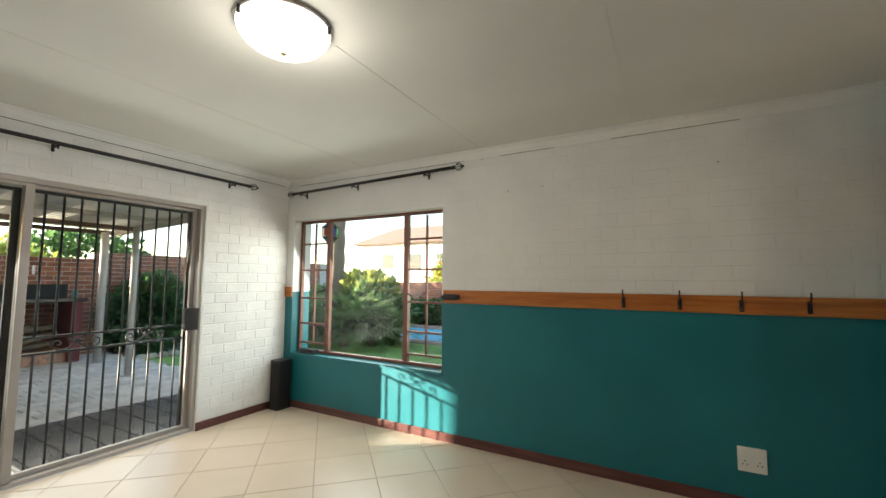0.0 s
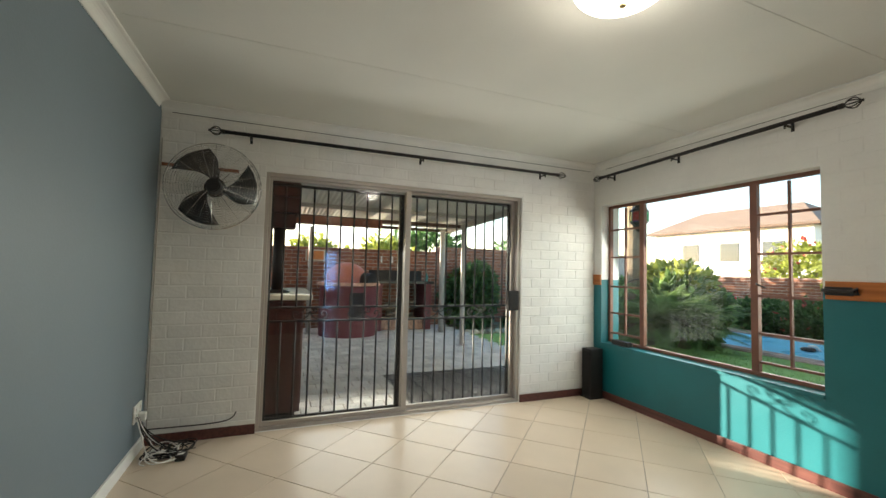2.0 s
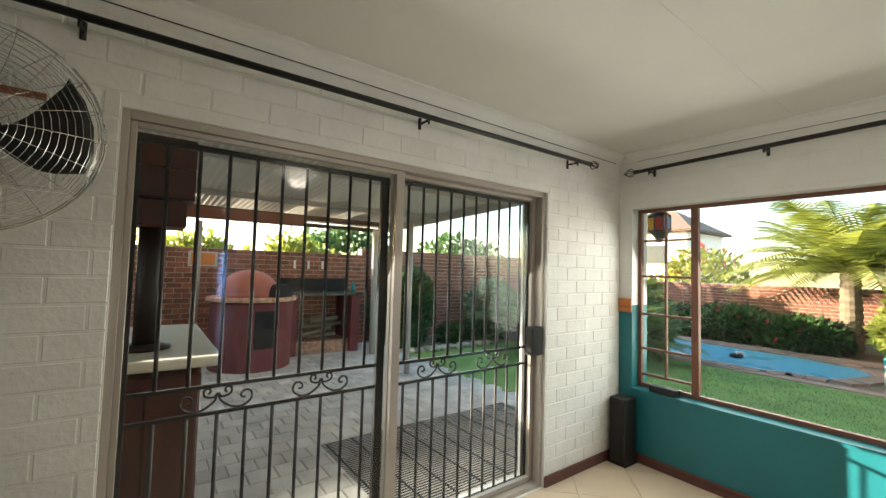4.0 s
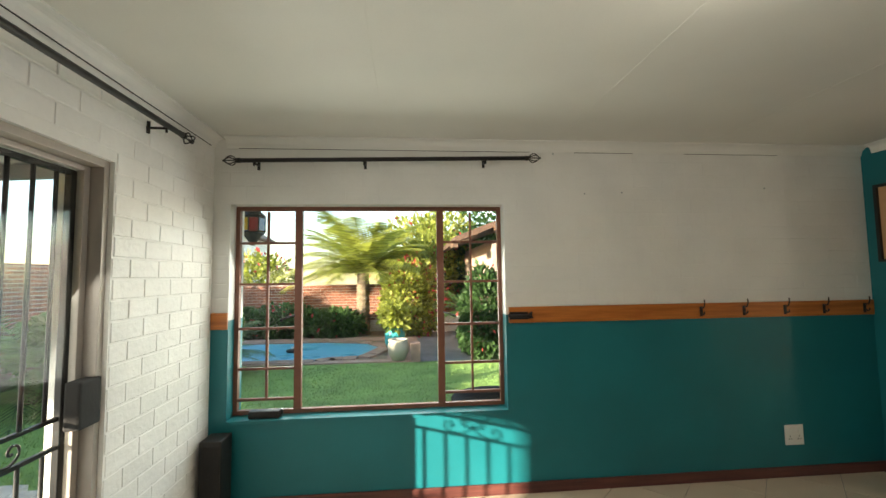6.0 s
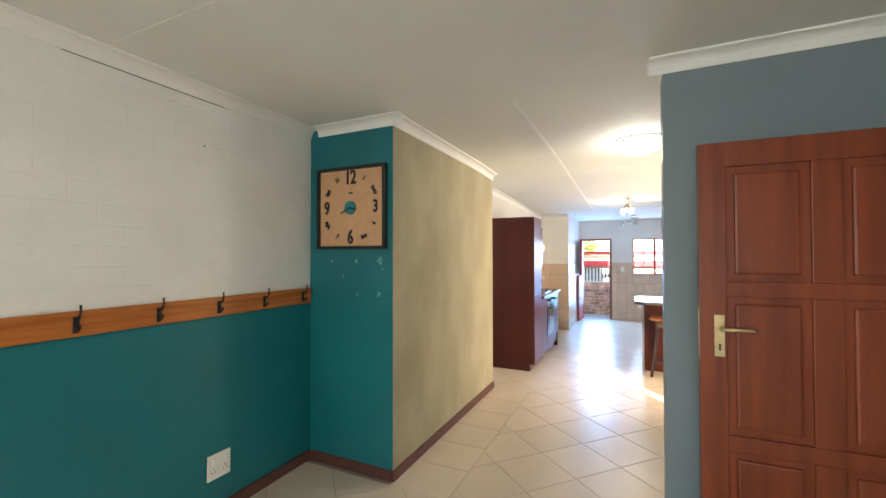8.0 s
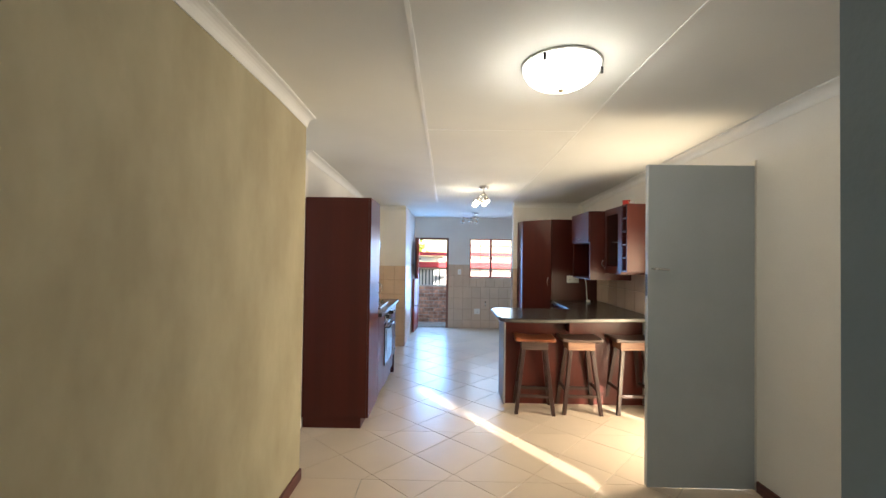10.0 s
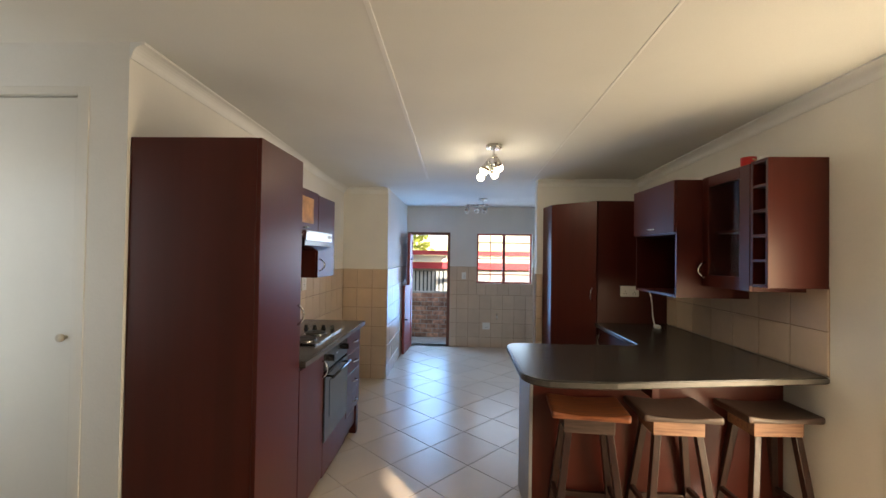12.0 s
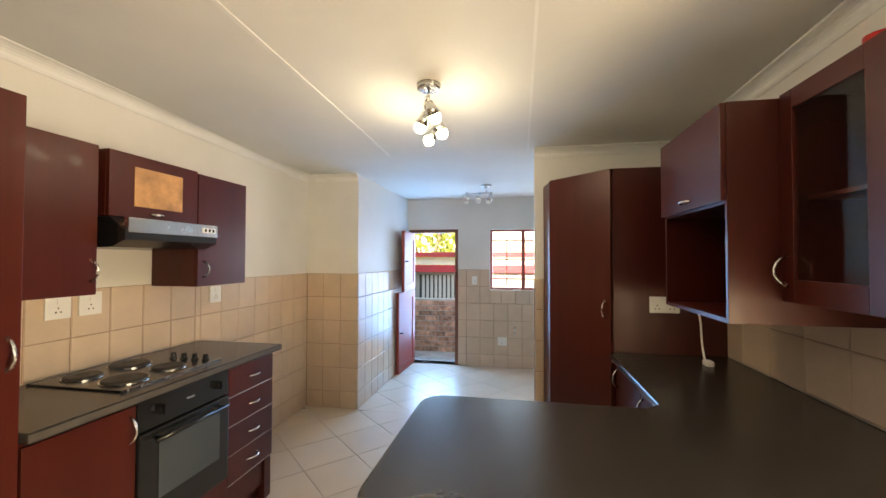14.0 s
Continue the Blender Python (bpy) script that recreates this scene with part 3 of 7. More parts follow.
# ---- kitchen units ----
def unit(name, lo, hi, label, group="kitchen cabinets"):
    t = thing(name, ((lo[0] + hi[0]) / 2, (lo[1] + hi[1]) / 2, lo[2]), label, "cabinet", group)
    part("body", box(lo, hi, 0.002), M_MAHOG, t)
    return t


FN = 3.70   # front of the units along the north wall
tall = unit("tall_cabinet", (5.565, FN, 0.10), (6.05, KN - 0.005, 2.115), "tall mahogany cabinet beside the stove")
part("door", box((5.567, FN - 0.021, 0.10), (6.048, FN - 0.001, 2.115), 0.002), M_MAHOG, tall)
part("plinth", box((5.585, FN + 0.05, 0.0), (6.05, KN - 0.01, 0.10)), M_MAHOG, tall)
handle_bow("handle", (6.01, FN - 0.021, 1.20), (6.01, FN - 0.021, 1.31), (0, -0.035, 0), tall)

base = unit("base_cabinet", (6.055, FN, 0.10), (6.47, KN - 0.005, 0.945), "low mahogany cabinet beside the oven")
part("door", box((6.058, FN - 0.021, 0.12), (6.468, FN - 0.001, 0.93), 0.002), M_MAHOG, base)
part("plinth", box((6.055, FN + 0.05, 0.0), (6.47, KN - 0.01, 0.10)), M_MAHOG, base)
handle_bow("handle", (6.44, FN - 0.021, 0.78), (6.44, FN - 0.021, 0.89), (0, -0.035, 0), base)

draw = unit("drawer_cabinet", (7.035, FN, 0.10), (7.455, KN - 0.005, 0.945), "mahogany cabinet with four drawers")
for z in (0.265, 0.431, 0.598, 0.765):
    d = part("drawer", box((7.038, FN - 0.021, z + 0.003), (7.452, FN - 0.001, z + 0.165), 0.002), M_MAHOG, draw)
    handle_bow("handle", (7.20, FN - 0.021, z + 0.085), (7.30, FN - 0.021, z + 0.085), (0, -0.03, 0), d)
    part("trim_line", box((7.038, FN - 0.019, z - 0.002), (7.452, FN - 0.002, z + 0.0025)), M_CHROME, d)
part("plinth", box((7.04, FN + 0.05, 0.0), (7.42, KN - 0.01, 0.10)), M_MAHOG, draw)
part("foot", box((7.385, FN - 0.015, 0.0), (7.45, FN + 0.045, 0.255), 0.003), M_MAHOG, draw)


def oven():
    t = thing("oven", (6.7525, FN, 0.10), "black built-in electric oven with a glass door", "oven")
    part("body", box((6.475, FN, 0.10), (7.03, KN - 0.02, 0.945)), M_OVEN, t)
    part("control_panel", box((6.475, FN - 0.022, 0.80), (7.03, FN - 0.001, 0.94), 0.004), M_OVEN, t)
    d = part("oven_door", box((6.477, FN - 0.03, 0.33), (7.028, FN - 0.001, 0.793), 0.006), M_OVEN, t)
    part("oven_window", box((6.575, FN - 0.033, 0.47), (6.955, FN - 0.0305, 0.725), 0.001), M_OVENGLASS, d, "dark reflecting oven glass")
    bm = tube((6.53, FN - 0.065, 0.755), (6.98, FN - 0.065, 0.755), 0.009)
    add_tube(bm, (6.56, FN - 0.065, 0.755), (6.56, FN - 0.03, 0.755), 0.007)
    add_tube(bm, (6.95, FN - 0.065, 0.755), (6.95, FN - 0.03, 0.755), 0.007)
    part("door_handle", bm, M_OVEN, d, "black bar handle", True)
    for x in (6.58, 6.94):
        k = part("knob", tube((x, FN - 0.022, 0.875), (x, FN - 0.05, 0.875), 0.024, 0.020, 20), M_OVEN, t, "black round knob")
        part("knob_grip", box((x - 0.005, FN - 0.06, 0.853), (x + 0.005, FN - 0.05, 0.897), 0.002), M_OVEN, k)
    part("badge", box((6.735, FN - 0.0245, 0.865), (6.785, FN - 0.022, 0.875)), M_CHROME, t)
    part("lower_panel", box((6.477, FN - 0.02, 0.10), (7.028, FN - 0.001, 0.325), 0.002), M_MAHOG, t, "mahogany panel under the oven")
    return t


oven()
tagged(part("worktop", box((6.052, FN - 0.055, 0.947), (7.50, KN - 0.003, 0.985), 0.006), M_COUNTER), "dark speckled worktop with the hob let in", "worktop")


def hob():
    t = thing("hob", (6.74, 4.0, 0.985), "black four-plate electric hob", "hob")
    part("hob_plate", box((6.45, 3.735, 0.986), (7.03, 4.245, 0.994), 0.003), M_OVEN, t)
    for y in (3.729, 4.245):
        part("hob_rim", box((6.444, y, 0.9855), (7.036, y + 0.006, 0.996)), M_CHROME, t)
    for x, y, r in ((6.58, 3.87, 0.09), (6.58, 4.11, 0.075), (6.81, 3.86, 0.075), (6.81, 4.10, 0.09)):
        p = part("hotplate", lathe([(r, 0), (r, 0.010), (r - 0.008, 0.014), (r * 0.35, 0.014), (r * 0.32, 0.011)], (x, y, 0.994)), M_PLATE, t, "round iron hotplate")
        part("ring", lathe([(r + 0.008, 0), (r + 0.008, 0.004), (r + 0.001, 0.004), (r + 0.001, 0)], (x, y, 0.9942)), M_CHROME, p)
    for y in (3.79, 3.86, 3.93, 4.00):
        part("knob", lathe([(0.019, 0), (0.019, 0.008), (0.014, 0.012), (0.013, 0.032), (0.010, 0.035)], (6.985, y, 0.994), 16), M_OVEN, t, "small black knob")
    return t


hob()
FU = 3.98   # front of the wall cabinets


def wall_unit(x0, x1, z0, z1, label, y=FU):
    u = unit("wall_cabinet", (x0, y, z0), (x1, KN - 0.005, z1), label)
    d = part("door", box((x0 + 0.002, y - 0.02, z0), (x1 - 0.002, y - 0.001, z1), 0.002), M_MAHOG, u)
    return u, d


u, d = wall_unit(6.055, 6.515, 1.40, 2.09, "mahogany wall cabinet beside the hood")
handle_bow("handle", (6.485, FU - 0.02, 1.46), (6.485, FU - 0.02, 1.56), (0, -0.045, 0), d)
u, d = wall_unit(6.56, 7.10, 1.77, 2.09, "short mahogany cabinet above the cooker hood")
handle_bow("handle", (6.78, FU - 0.02, 1.795), (6.86, FU - 0.02, 1.795), (0, -0.025, 0), d)
part("notice", box((6.69, FU - 0.0235, 1.83), (6.985, FU - 0.0205, 2.03), 0.001), mat("worn_plywood_notice", (0.52, 0.28, 0.12), 0.7, spread=0.3, scale=12, grain=50), d, "worn pale wooden sign")
u, d = wall_unit(7.105, 7.54, 1.395, 2.08, "mahogany wall cabinet with a ring handle")
handle_bow("handle", (7.15, FU - 0.02, 1.45), (7.15, FU - 0.02, 1.55), (0, -0.045, 0), d)


def hood():
    t = thing("cooker_hood", (6.83, FU, 1.62), "black and silver cooker hood under the cabinet", "cooker hood")
    bm = bmesh.new()
    prof = [(KN - 0.006, 1.615), (KN - 0.006, 1.765), (FU - 0.03, 1.765), (FU - 0.12, 1.70), (FU - 0.12, 1.655), (FU - 0.04, 1.62)]
    a = [bm.verts.new((6.56, y, z)) for y, z in prof]
    b = [bm.verts.new((7.14, y, z)) for y, z in prof]
    for k in range(len(prof)):
        bm.faces.new((a[k], b[k], b[(k + 1) % len(prof)], a[(k + 1) % len(prof)]))
    bm.faces.new(a)
    bm.faces.new(b[::-1])
    bmesh.ops.recalc_face_normals(bm, faces=bm.faces)
    part("body", bm, M_OVEN, t)
    part("visor", box((6.57, FU - 0.126, 1.69), (7.14, FU - 0.095, 1.762), 0.004), M_CHROME, t, "silver front visor")
    part("switch_panel", box((7.02, FU - 0.129, 1.715), (7.12, FU - 0.1265, 1.742)), M_PLASTIC, t)
    for x in (7.035, 7.065, 7.095):
        part("button", box((x, FU - 0.132, 1.72), (x + 0.013, FU - 0.1295, 1.737)), M_OVEN, t)
    return t


hood()


# peninsula, its counter and the units along the south wall
def counter_poly():
    pts = []
    for cx, cy, r, a0 in ((6.60, 2.35, 0.10, 0), ):
        for k in range(6):
            a = radians(a0 + 90 * k / 5)
            pts.append((cx + r * math.cos(a), cy + r * math.sin(a)))
    for k in range(8):
        a = radians(90 + 90 * k / 7)
        pts.append((5.99 + 0.16 * math.cos(a), 2.29 + 0.16 * math.sin(a)))
    pts += [(5.83, 2.0), (6.02, KS + 0.003), (8.31, KS + 0.003), (8.31, 1.0), (7.685, 1.0), (7.685, 1.50), (7.43, 1.505), (6.76, 1.50), (6.70, 1.56)]
    return pts


ctop = tagged(part("peninsula_worktop", prism(counter_poly()[::1], 0.945, 0.985), M_COUNTER), "dark speckled peninsula worktop with rounded corners", "worktop")
bev = ctop.modifiers.new("edge", "BEVEL")
bev.width, bev.segments, bev.limit_method = 0.008, 2, "ANGLE"
# paler than the counter: light caught by the rounded edge, put into the colour
M_EDGE = mat("counter_edge_glint", (0.085, 0.075, 0.065), 0.32, spread=0.25, scale=14, grain=120, bump=0.03, rough_var=0.02)


def edge_band(pts, z0, z1, parent, out=0.003):
    """A strip along the open line pts, standing out to the right of its way; its paler colour stands in for light on
    the bevel.
    """
    bm = bmesh.new()
    for p, q in zip(pts, pts[1:]):
        p, q = Vector(p), Vector(q)
        n = Vector((q.y - p.y, p.x - q.x)).normalized() * out
        prism([tuple(p - n * 0.5), tuple(q - n * 0.5), tuple(q + n), tuple(p + n)][::-1], z0, z1, bm)
    bmesh.ops.recalc_face_normals(bm, faces=bm.faces)
    return part("edge_band", bm, M_EDGE, parent, "paler edge strip with the bevel's glint put into its colour")


edge_band(counter_poly()[:16], 0.9535, 0.9765, ctop)
edge_band([(8.31, 1.0), (7.685, 1.0)], 0.9535, 0.9765, ctop)
edge_band([(6.053, FN - 0.055), (7.50, FN - 0.055), (7.50, KN - 0.004)], 0.9535, 0.9785, bpy.data.objects["worktop"])
pen = thing("peninsula_cabinet", (6.45, 1.7, 0), "mahogany cabinet under the peninsula worktop", "cabinet", "kitchen cabinets")
part("body", box((6.30, KS + 0.02, 0.0), (6.62, 2.33, 0.944), 0.002), M_MAHOG, pen)
part("end_panel", box((6.26, 2.332, 0.0), (6.66, 2.352, 0.944), 0.002), mat("grey_laminate", (0.30, 0.30, 0.31), 0.4), pen, "grey laminate end panel")
part("support", box((6.15, 1.64, 0.80), (6.298, 1.68, 0.944), 0.004), M_MAHOG, pen)
sb = thing("sink_cabinet", (7.2, 1.15, 0), "mahogany base cabinets along the tiled wall", "cabinet", "kitchen cabinets")
part("body", box((6.63, KS + 0.02, 0.0), (7.68, 1.44, 0.944), 0.002), M_MAHOG, sb)
for a, b in ((6.64, 7.15), (7.155, 7.675)):
    d = part("door", box((a, 1.441, 0.12), (b, 1.46, 0.93), 0.002), M_MAHOG, sb)
    handle_bow("handle", (b - 0.05, 1.46, 0.78), (b - 0.05, 1.46, 0.89), (0, 0.03, 0), d)

pantry = thing("pantry_cabinet", (8.0, 1.3, 0), "tall mahogany corner cabinet with a diagonal door", "cabinet", "kitchen cabinets")
part("body", prism([(7.69, KS + 0.004), (8.315, KS + 0.004), (8.315, 1.86), (8.045, 1.825), (7.69, 1.47)], 0.0, 2.14), M_MAHOG, pantry)
dv = (Vector((8.045, 1.825, 0)) - Vector((7.69, 1.47, 0))).normalized()
tr = Matrix.Translation((7.69, 1.47, 0)) @ Matrix.Rotation(math.atan2(dv.y, dv.x), 4, "Z")
d = part("door", box((0.004, 0.001, 0.10), (0.495, 0.021, 2.138), 0.002, tr), M_MAHOG, pantry)
h = tr @ Vector((0.045, 0.022, 1.19)), tr @ Vector((0.045, 0.022, 1.30))
handle_bow("handle", h[0], h[1], tr.to_3x3() @ Vector((0, 0.032, 0)), d)

# wall units on the south wall
FS = 1.12


def south_unit(x0, x1, z0, z1, label, front):
    return thing("wall_cabinet", ((x0 + x1) / 2, (KS + front) / 2, z0), label, "cabinet", "kitchen cabinets")


mw = south_unit(6.605, 7.24, 1.335, 2.14, "mahogany microwave cabinet with an open niche", 1.31)
F = 1.31
for lo_, hi_ in [((6.605, KS + 0.004, 1.335), (6.623, F, 2.14)), ((7.222, KS + 0.004, 1.335), (7.24, F, 2.14)), ((6.623, KS + 0.004, 1.335), (7.222, F, 1.353)),
                    ((6.623, KS + 0.004, 1.77), (7.222, F, 1.786)), ((6.623, KS + 0.004, 2.122), (7.222, F, 2.14))]:
    part("side_panel" if hi_[2] - lo_[2] > 0.5 else "shelf", box(lo_, hi_, 0.0015), M_MAHOG, mw)
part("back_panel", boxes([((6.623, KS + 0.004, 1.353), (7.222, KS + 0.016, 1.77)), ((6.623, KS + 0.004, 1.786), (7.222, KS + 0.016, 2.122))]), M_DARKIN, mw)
d = part("door", box((6.607, F + 0.001, 1.78), (7.238, F + 0.02, 2.138), 0.002), M_MAHOG, mw)
handle_bow("handle", (6.87, F + 0.02, 1.815), (6.97, F + 0.02, 1.815), (0, 0.026, 0), d)

gl = south_unit(6.155, 6.60, 1.42, 2.15, "mahogany wall cabinet with a glass door", FS)
for lo_, hi_ in [((6.155, KS + 0.004, 1.42), (6.173, FS, 2.15)), ((6.582, KS + 0.004, 1.42), (6.60, FS, 2.15)), ((6.173, KS + 0.004, 1.42), (6.582, FS, 1.438)), ((6.173, KS + 0.004, 2.132), (6.582, FS, 2.15)),
                    ((6.173, KS + 0.016, 1.77), (6.582, FS - 0.05, 1.785))]:
    part("side_panel" if hi_[2] - lo_[2] > 0.5 else "shelf", box(lo_, hi_, 0.0015), M_MAHOG, gl)
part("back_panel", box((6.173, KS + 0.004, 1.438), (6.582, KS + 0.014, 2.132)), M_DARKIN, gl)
part("door_stile", box((6.157, FS + 0.001, 1.42), (6.242, FS + 0.021, 2.148), 0.002), M_MAHOG, gl)
d = part("door_stile", box((6.54, FS + 0.001, 1.42), (6.602, FS + 0.021, 2.148), 0.002), M_MAHOG, gl)
part("door_rail", box((6.243, FS + 0.001, 1.42), (6.539, FS + 0.020, 1.498), 0.002), M_MAHOG, gl)
part("door_rail", box((6.243, FS + 0.001, 2.08), (6.539, FS + 0.020, 2.148), 0.002), M_MAHOG, gl)
part("pane", box((6.242, FS + 0.008, 1.498), (6.54, FS + 0.012, 2.08)), M_GLASS, gl, "clear glass pane")
handle_bow("handle", (6.57, FS + 0.021, 1.475), (6.57, FS + 0.021, 1.58), (0, 0.045, 0), d)

wr = south_unit(6.02, 6.15, 1.45, 2.15, "narrow mahogany rack with open pigeonholes", FS)
for lo_, hi_ in [((6.02, KS + 0.004, 1.45), (6.038, FS + 0.02, 2.155)), ((6.132, KS + 0.004, 1.45), (6.15, FS + 0.02, 2.155)), ((6.038, KS + 0.004, 1.45), (6.132, KS + 0.016, 2.155))]:
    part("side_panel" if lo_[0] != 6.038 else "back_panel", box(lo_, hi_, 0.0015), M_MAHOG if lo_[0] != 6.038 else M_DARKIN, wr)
for k in range(6):
    z = 1.45 + k * 0.1378
    part("shelf", box((6.038, KS + 0.016, z), (6.132, FS + 0.018, z + 0.016), 0.001), M_MAHOG, wr)


# ---- dining room things ----
def ceiling_lamp(at, r, label, ring=None):
    t = thing("ceiling_lamp", (at[0], at[1], CEIL), label, "ceiling lamp", "round ceiling lamps")
    low = 0.010 if ring else 0.016
    part("base_ring", lathe([(r * 0.97, -low), (r * 0.99, -low * 0.7), (r * 0.96, 0.0)], (at[0], at[1], CEIL), 36), ring or M_ALU, t, "white base ring" if ring else "brown metal base ring", True)
    prof = [(0.001, -0.125)] + [(r * 0.95 * math.sin(a), -low - 0.003 - (0.122 - low) * math.cos(a)) for a in [radians(6 + 84 * k / 9) for k in range(10)]]
    s = part("shade", lathe(prof, (at[0], at[1], CEIL), 36), M_LAMPGLASS, t, "frosted white glass bowl, lit", True)
    for a in (0.4, 0.4 + math.tau / 3, 0.4 + 2 * math.tau / 3):
        c = Vector((at[0] + r * 0.99 * math.cos(a), at[1] + r * 0.99 * math.sin(a), CEIL - 0.03))
        part("clip", tube(c - Vector((0, 0, 0.02)), c + Vector((0, 0, 0.012)), 0.008, seg=8), M_BLACK, t)
    s.visible_shadow = False
    part("finial", lathe([(0.006, -0.142), (0.013, -0.138), (0.015, -0.130), (0.006, -0.1245)], (at[0], at[1], CEIL), 14), M_BRASS, t, "small brass finial", True)
    lamp("lamp_light", "POINT", LAMP_W, pose(at[0], at[1], CEIL - 0.115), (1.0, 0.90, 0.72), r=0.09)
    return t


LAMP_W = 1.8
ceiling_lamp((-0.205, 2.70), 0.215, "round frosted glass ceiling lamp, switched on")
LAMP_W = 2.4
ceiling_lamp((3.95, 2.40), 0.205, "round frosted glass ceiling lamp, switched on", M_PLASTIC)


def curtain_rod(a, b, out, brackets, label):
    a, b, out = Vector(a), Vector(b), Vector(out)
    d = (b - a).normalized()
    t = thing("curtain_rod", (a + b) / 2, label, "curtain rod", "black curtain rods")
    part("rod", tube(a, b, 0.0155), M_BLACK, t, smooth=True)
    for e, s in ((a, -1), (b, 1)):
        bm = bmesh.new()
        c = e + d * s * 0.055
        up, side = Vector((0, 0, 1)), d.cross(Vector((0, 0, 1)))
        for k in range(5):
            ang = k / 5 * math.tau
            w = math.cos(ang) * up + math.sin(ang) * side
            add_sweep(bm, [c + d * s * (-0.045 + 0.09 * f) + w * 0.034 * math.sin(f * math.pi) for f in [i / 8 for i in range(9)]], 0.004, 6)
        add_tube(bm, e - d * s * 0.01, e + d * s * 0.012, 0.018)
        add_tube(bm, c + d * s * 0.04, c + d * s * 0.052, 0.008)
        part("finial", bm, M_BLACK, t, "black wire cage finial", True)
    for f in brackets:
        p = a.lerp(b, f)
        bm = tube(p + Vector((0, 0, -0.016)), p + out * 0.98 + Vector((0, 0, -0.016)), 0.007)
        add_tube(bm, p + out * 0.94 + Vector((0, 0, -0.045)), p + out * 0.94 + Vector((0, 0, 0.02)), 0.010)
        add_tube(bm, p + Vector((0, 0, -0.04)), p + Vector((0, 0, -0.012)), 0.006)
        part("bracket", bm, M_BLACK, t, smooth=True)
    return t


curtain_rod((W + 0.10, 0.99, 2.385), (W + 0.10, 4.17, 2.395), (-0.10, 0, 0), (0.06, 0.52, 0.95), "long black curtain rod above the sliding door")
curtain_rod((-2.41, N - 0.10, 2.395), (-0.36, N - 0.10, 2.435), (0, 0.10, 0), (0.05, 0.42, 0.85), "black curtain rod above the window")


def wall_fan():
    c = Vector((W + 0.20, 0.955, 1.93))
    t = thing("wall_fan", (W, 0.955, 1.93), "black and chrome wire-caged wall fan", "fan")
    r = 0.325
    bm = bmesh.new()
    for rr, dx in ((r, 0.0), (r * 0.985, 0.012), (r * 0.965, -0.012)):
        add_sweep(bm, [c + Vector((dx, rr * math.cos(a), rr * math.sin(a))) for a in [k / 40 * math.tau for k in range(41)]], 0.004 if dx == 0 else 0.0016, 6)
    for k in range(1, 15):
        f = k / 15
        for sgn in (1, -1):
            dx = sgn * 0.078 * math.cos(f * math.pi / 2) ** 0.7
            rr = 0.06 + (r - 0.06) * f
            add_sweep(bm, [c + Vector((dx, rr * math.cos(a), rr * math.sin(a))) for a in [j / 32 * math.tau for j in range(33)]], 0.0008, 4)
    for k in range(20):
        a = k / 20 * math.tau
        pts = [c + Vector((0.078 * math.cos(f * math.pi / 2) ** 0.7 if f < 1 else 0, (0.06 + (r - 0.06) * f) * math.cos(a), (0.06 + (r - 0.06) * f) * math.sin(a))) for f in (0, 0.3, 0.6, 0.85, 1.0)]
        add_sweep(bm, pts, 0.0012, 4)
        pts = [Vector((2 * c.x - p.x, p.y, p.z)) for p in pts]
        add_sweep(bm, pts, 0.0012, 4)
    part("cage", bm, M_CHROME, t, "thin chrome wire guard")
    for k in range(3):
        bm = bmesh.new()
        a0 = -0.38 + k * math.tau / 3
        rows = []
        for i in range(9):
            f = i / 8
            rad = 0.05 + 0.245 * f
            sweep_a = a0 + 0.55 * f
            half = 0.24 + 0.32 * math.sin(min(1, f * 1.15) * math.pi * 0.62)
            rows.append([bm.verts.new(c + Vector((0.02 * math.sin(s * 2.2) - 0.012, rad * math.cos(sweep_a + s * half), rad * math.sin(sweep_a + s * half)))) for s in (-1, -0.5, 0, 0.5, 1)])
        for p, q in zip(rows, rows[1:]):
            for j in range(4):
                bm.faces.new((p[j], p[j + 1], q[j + 1], q[j]))
        b = part("blade", bm, M_BLACK, t, "dark curved fan blade", True)
        s = b.modifiers.new("thick", "SOLIDIFY")
        s.thickness = 0.003
    part("hub", tube(c + Vector((0.06, 0, 0)), c + Vector((-0.05, 0, 0)), 0.05, 0.06, 20), M_BLACK, t)
    part("badge", tube(c + Vector((0.085, 0, 0)), c + Vector((0.077, 0, 0)), 0.045, seg=24), M_BLACK, t, "round dark badge")
    part("motor", tube(c + Vector((-0.05, 0, 0)), c + Vector((-0.15, 0, 0)), 0.075, 0.06, 20), M_BLACK, t)
    part("wall_arm", sweep([c + Vector((-0.13, 0, 0)), c + Vector((-0.15, 0, 0.12)), c + Vector((-0.19, 0, 0.17))], 0.014), M_BLACK, t)
    return t


wall_fan()
tagged(part("wooden_batten", box((W + 0.002, 0.57, 2.09), (W + 0.014, 1.10, 2.115), 0.002), M_STOOLTOP), "thin brown wooden batten behind the fan", "batten")


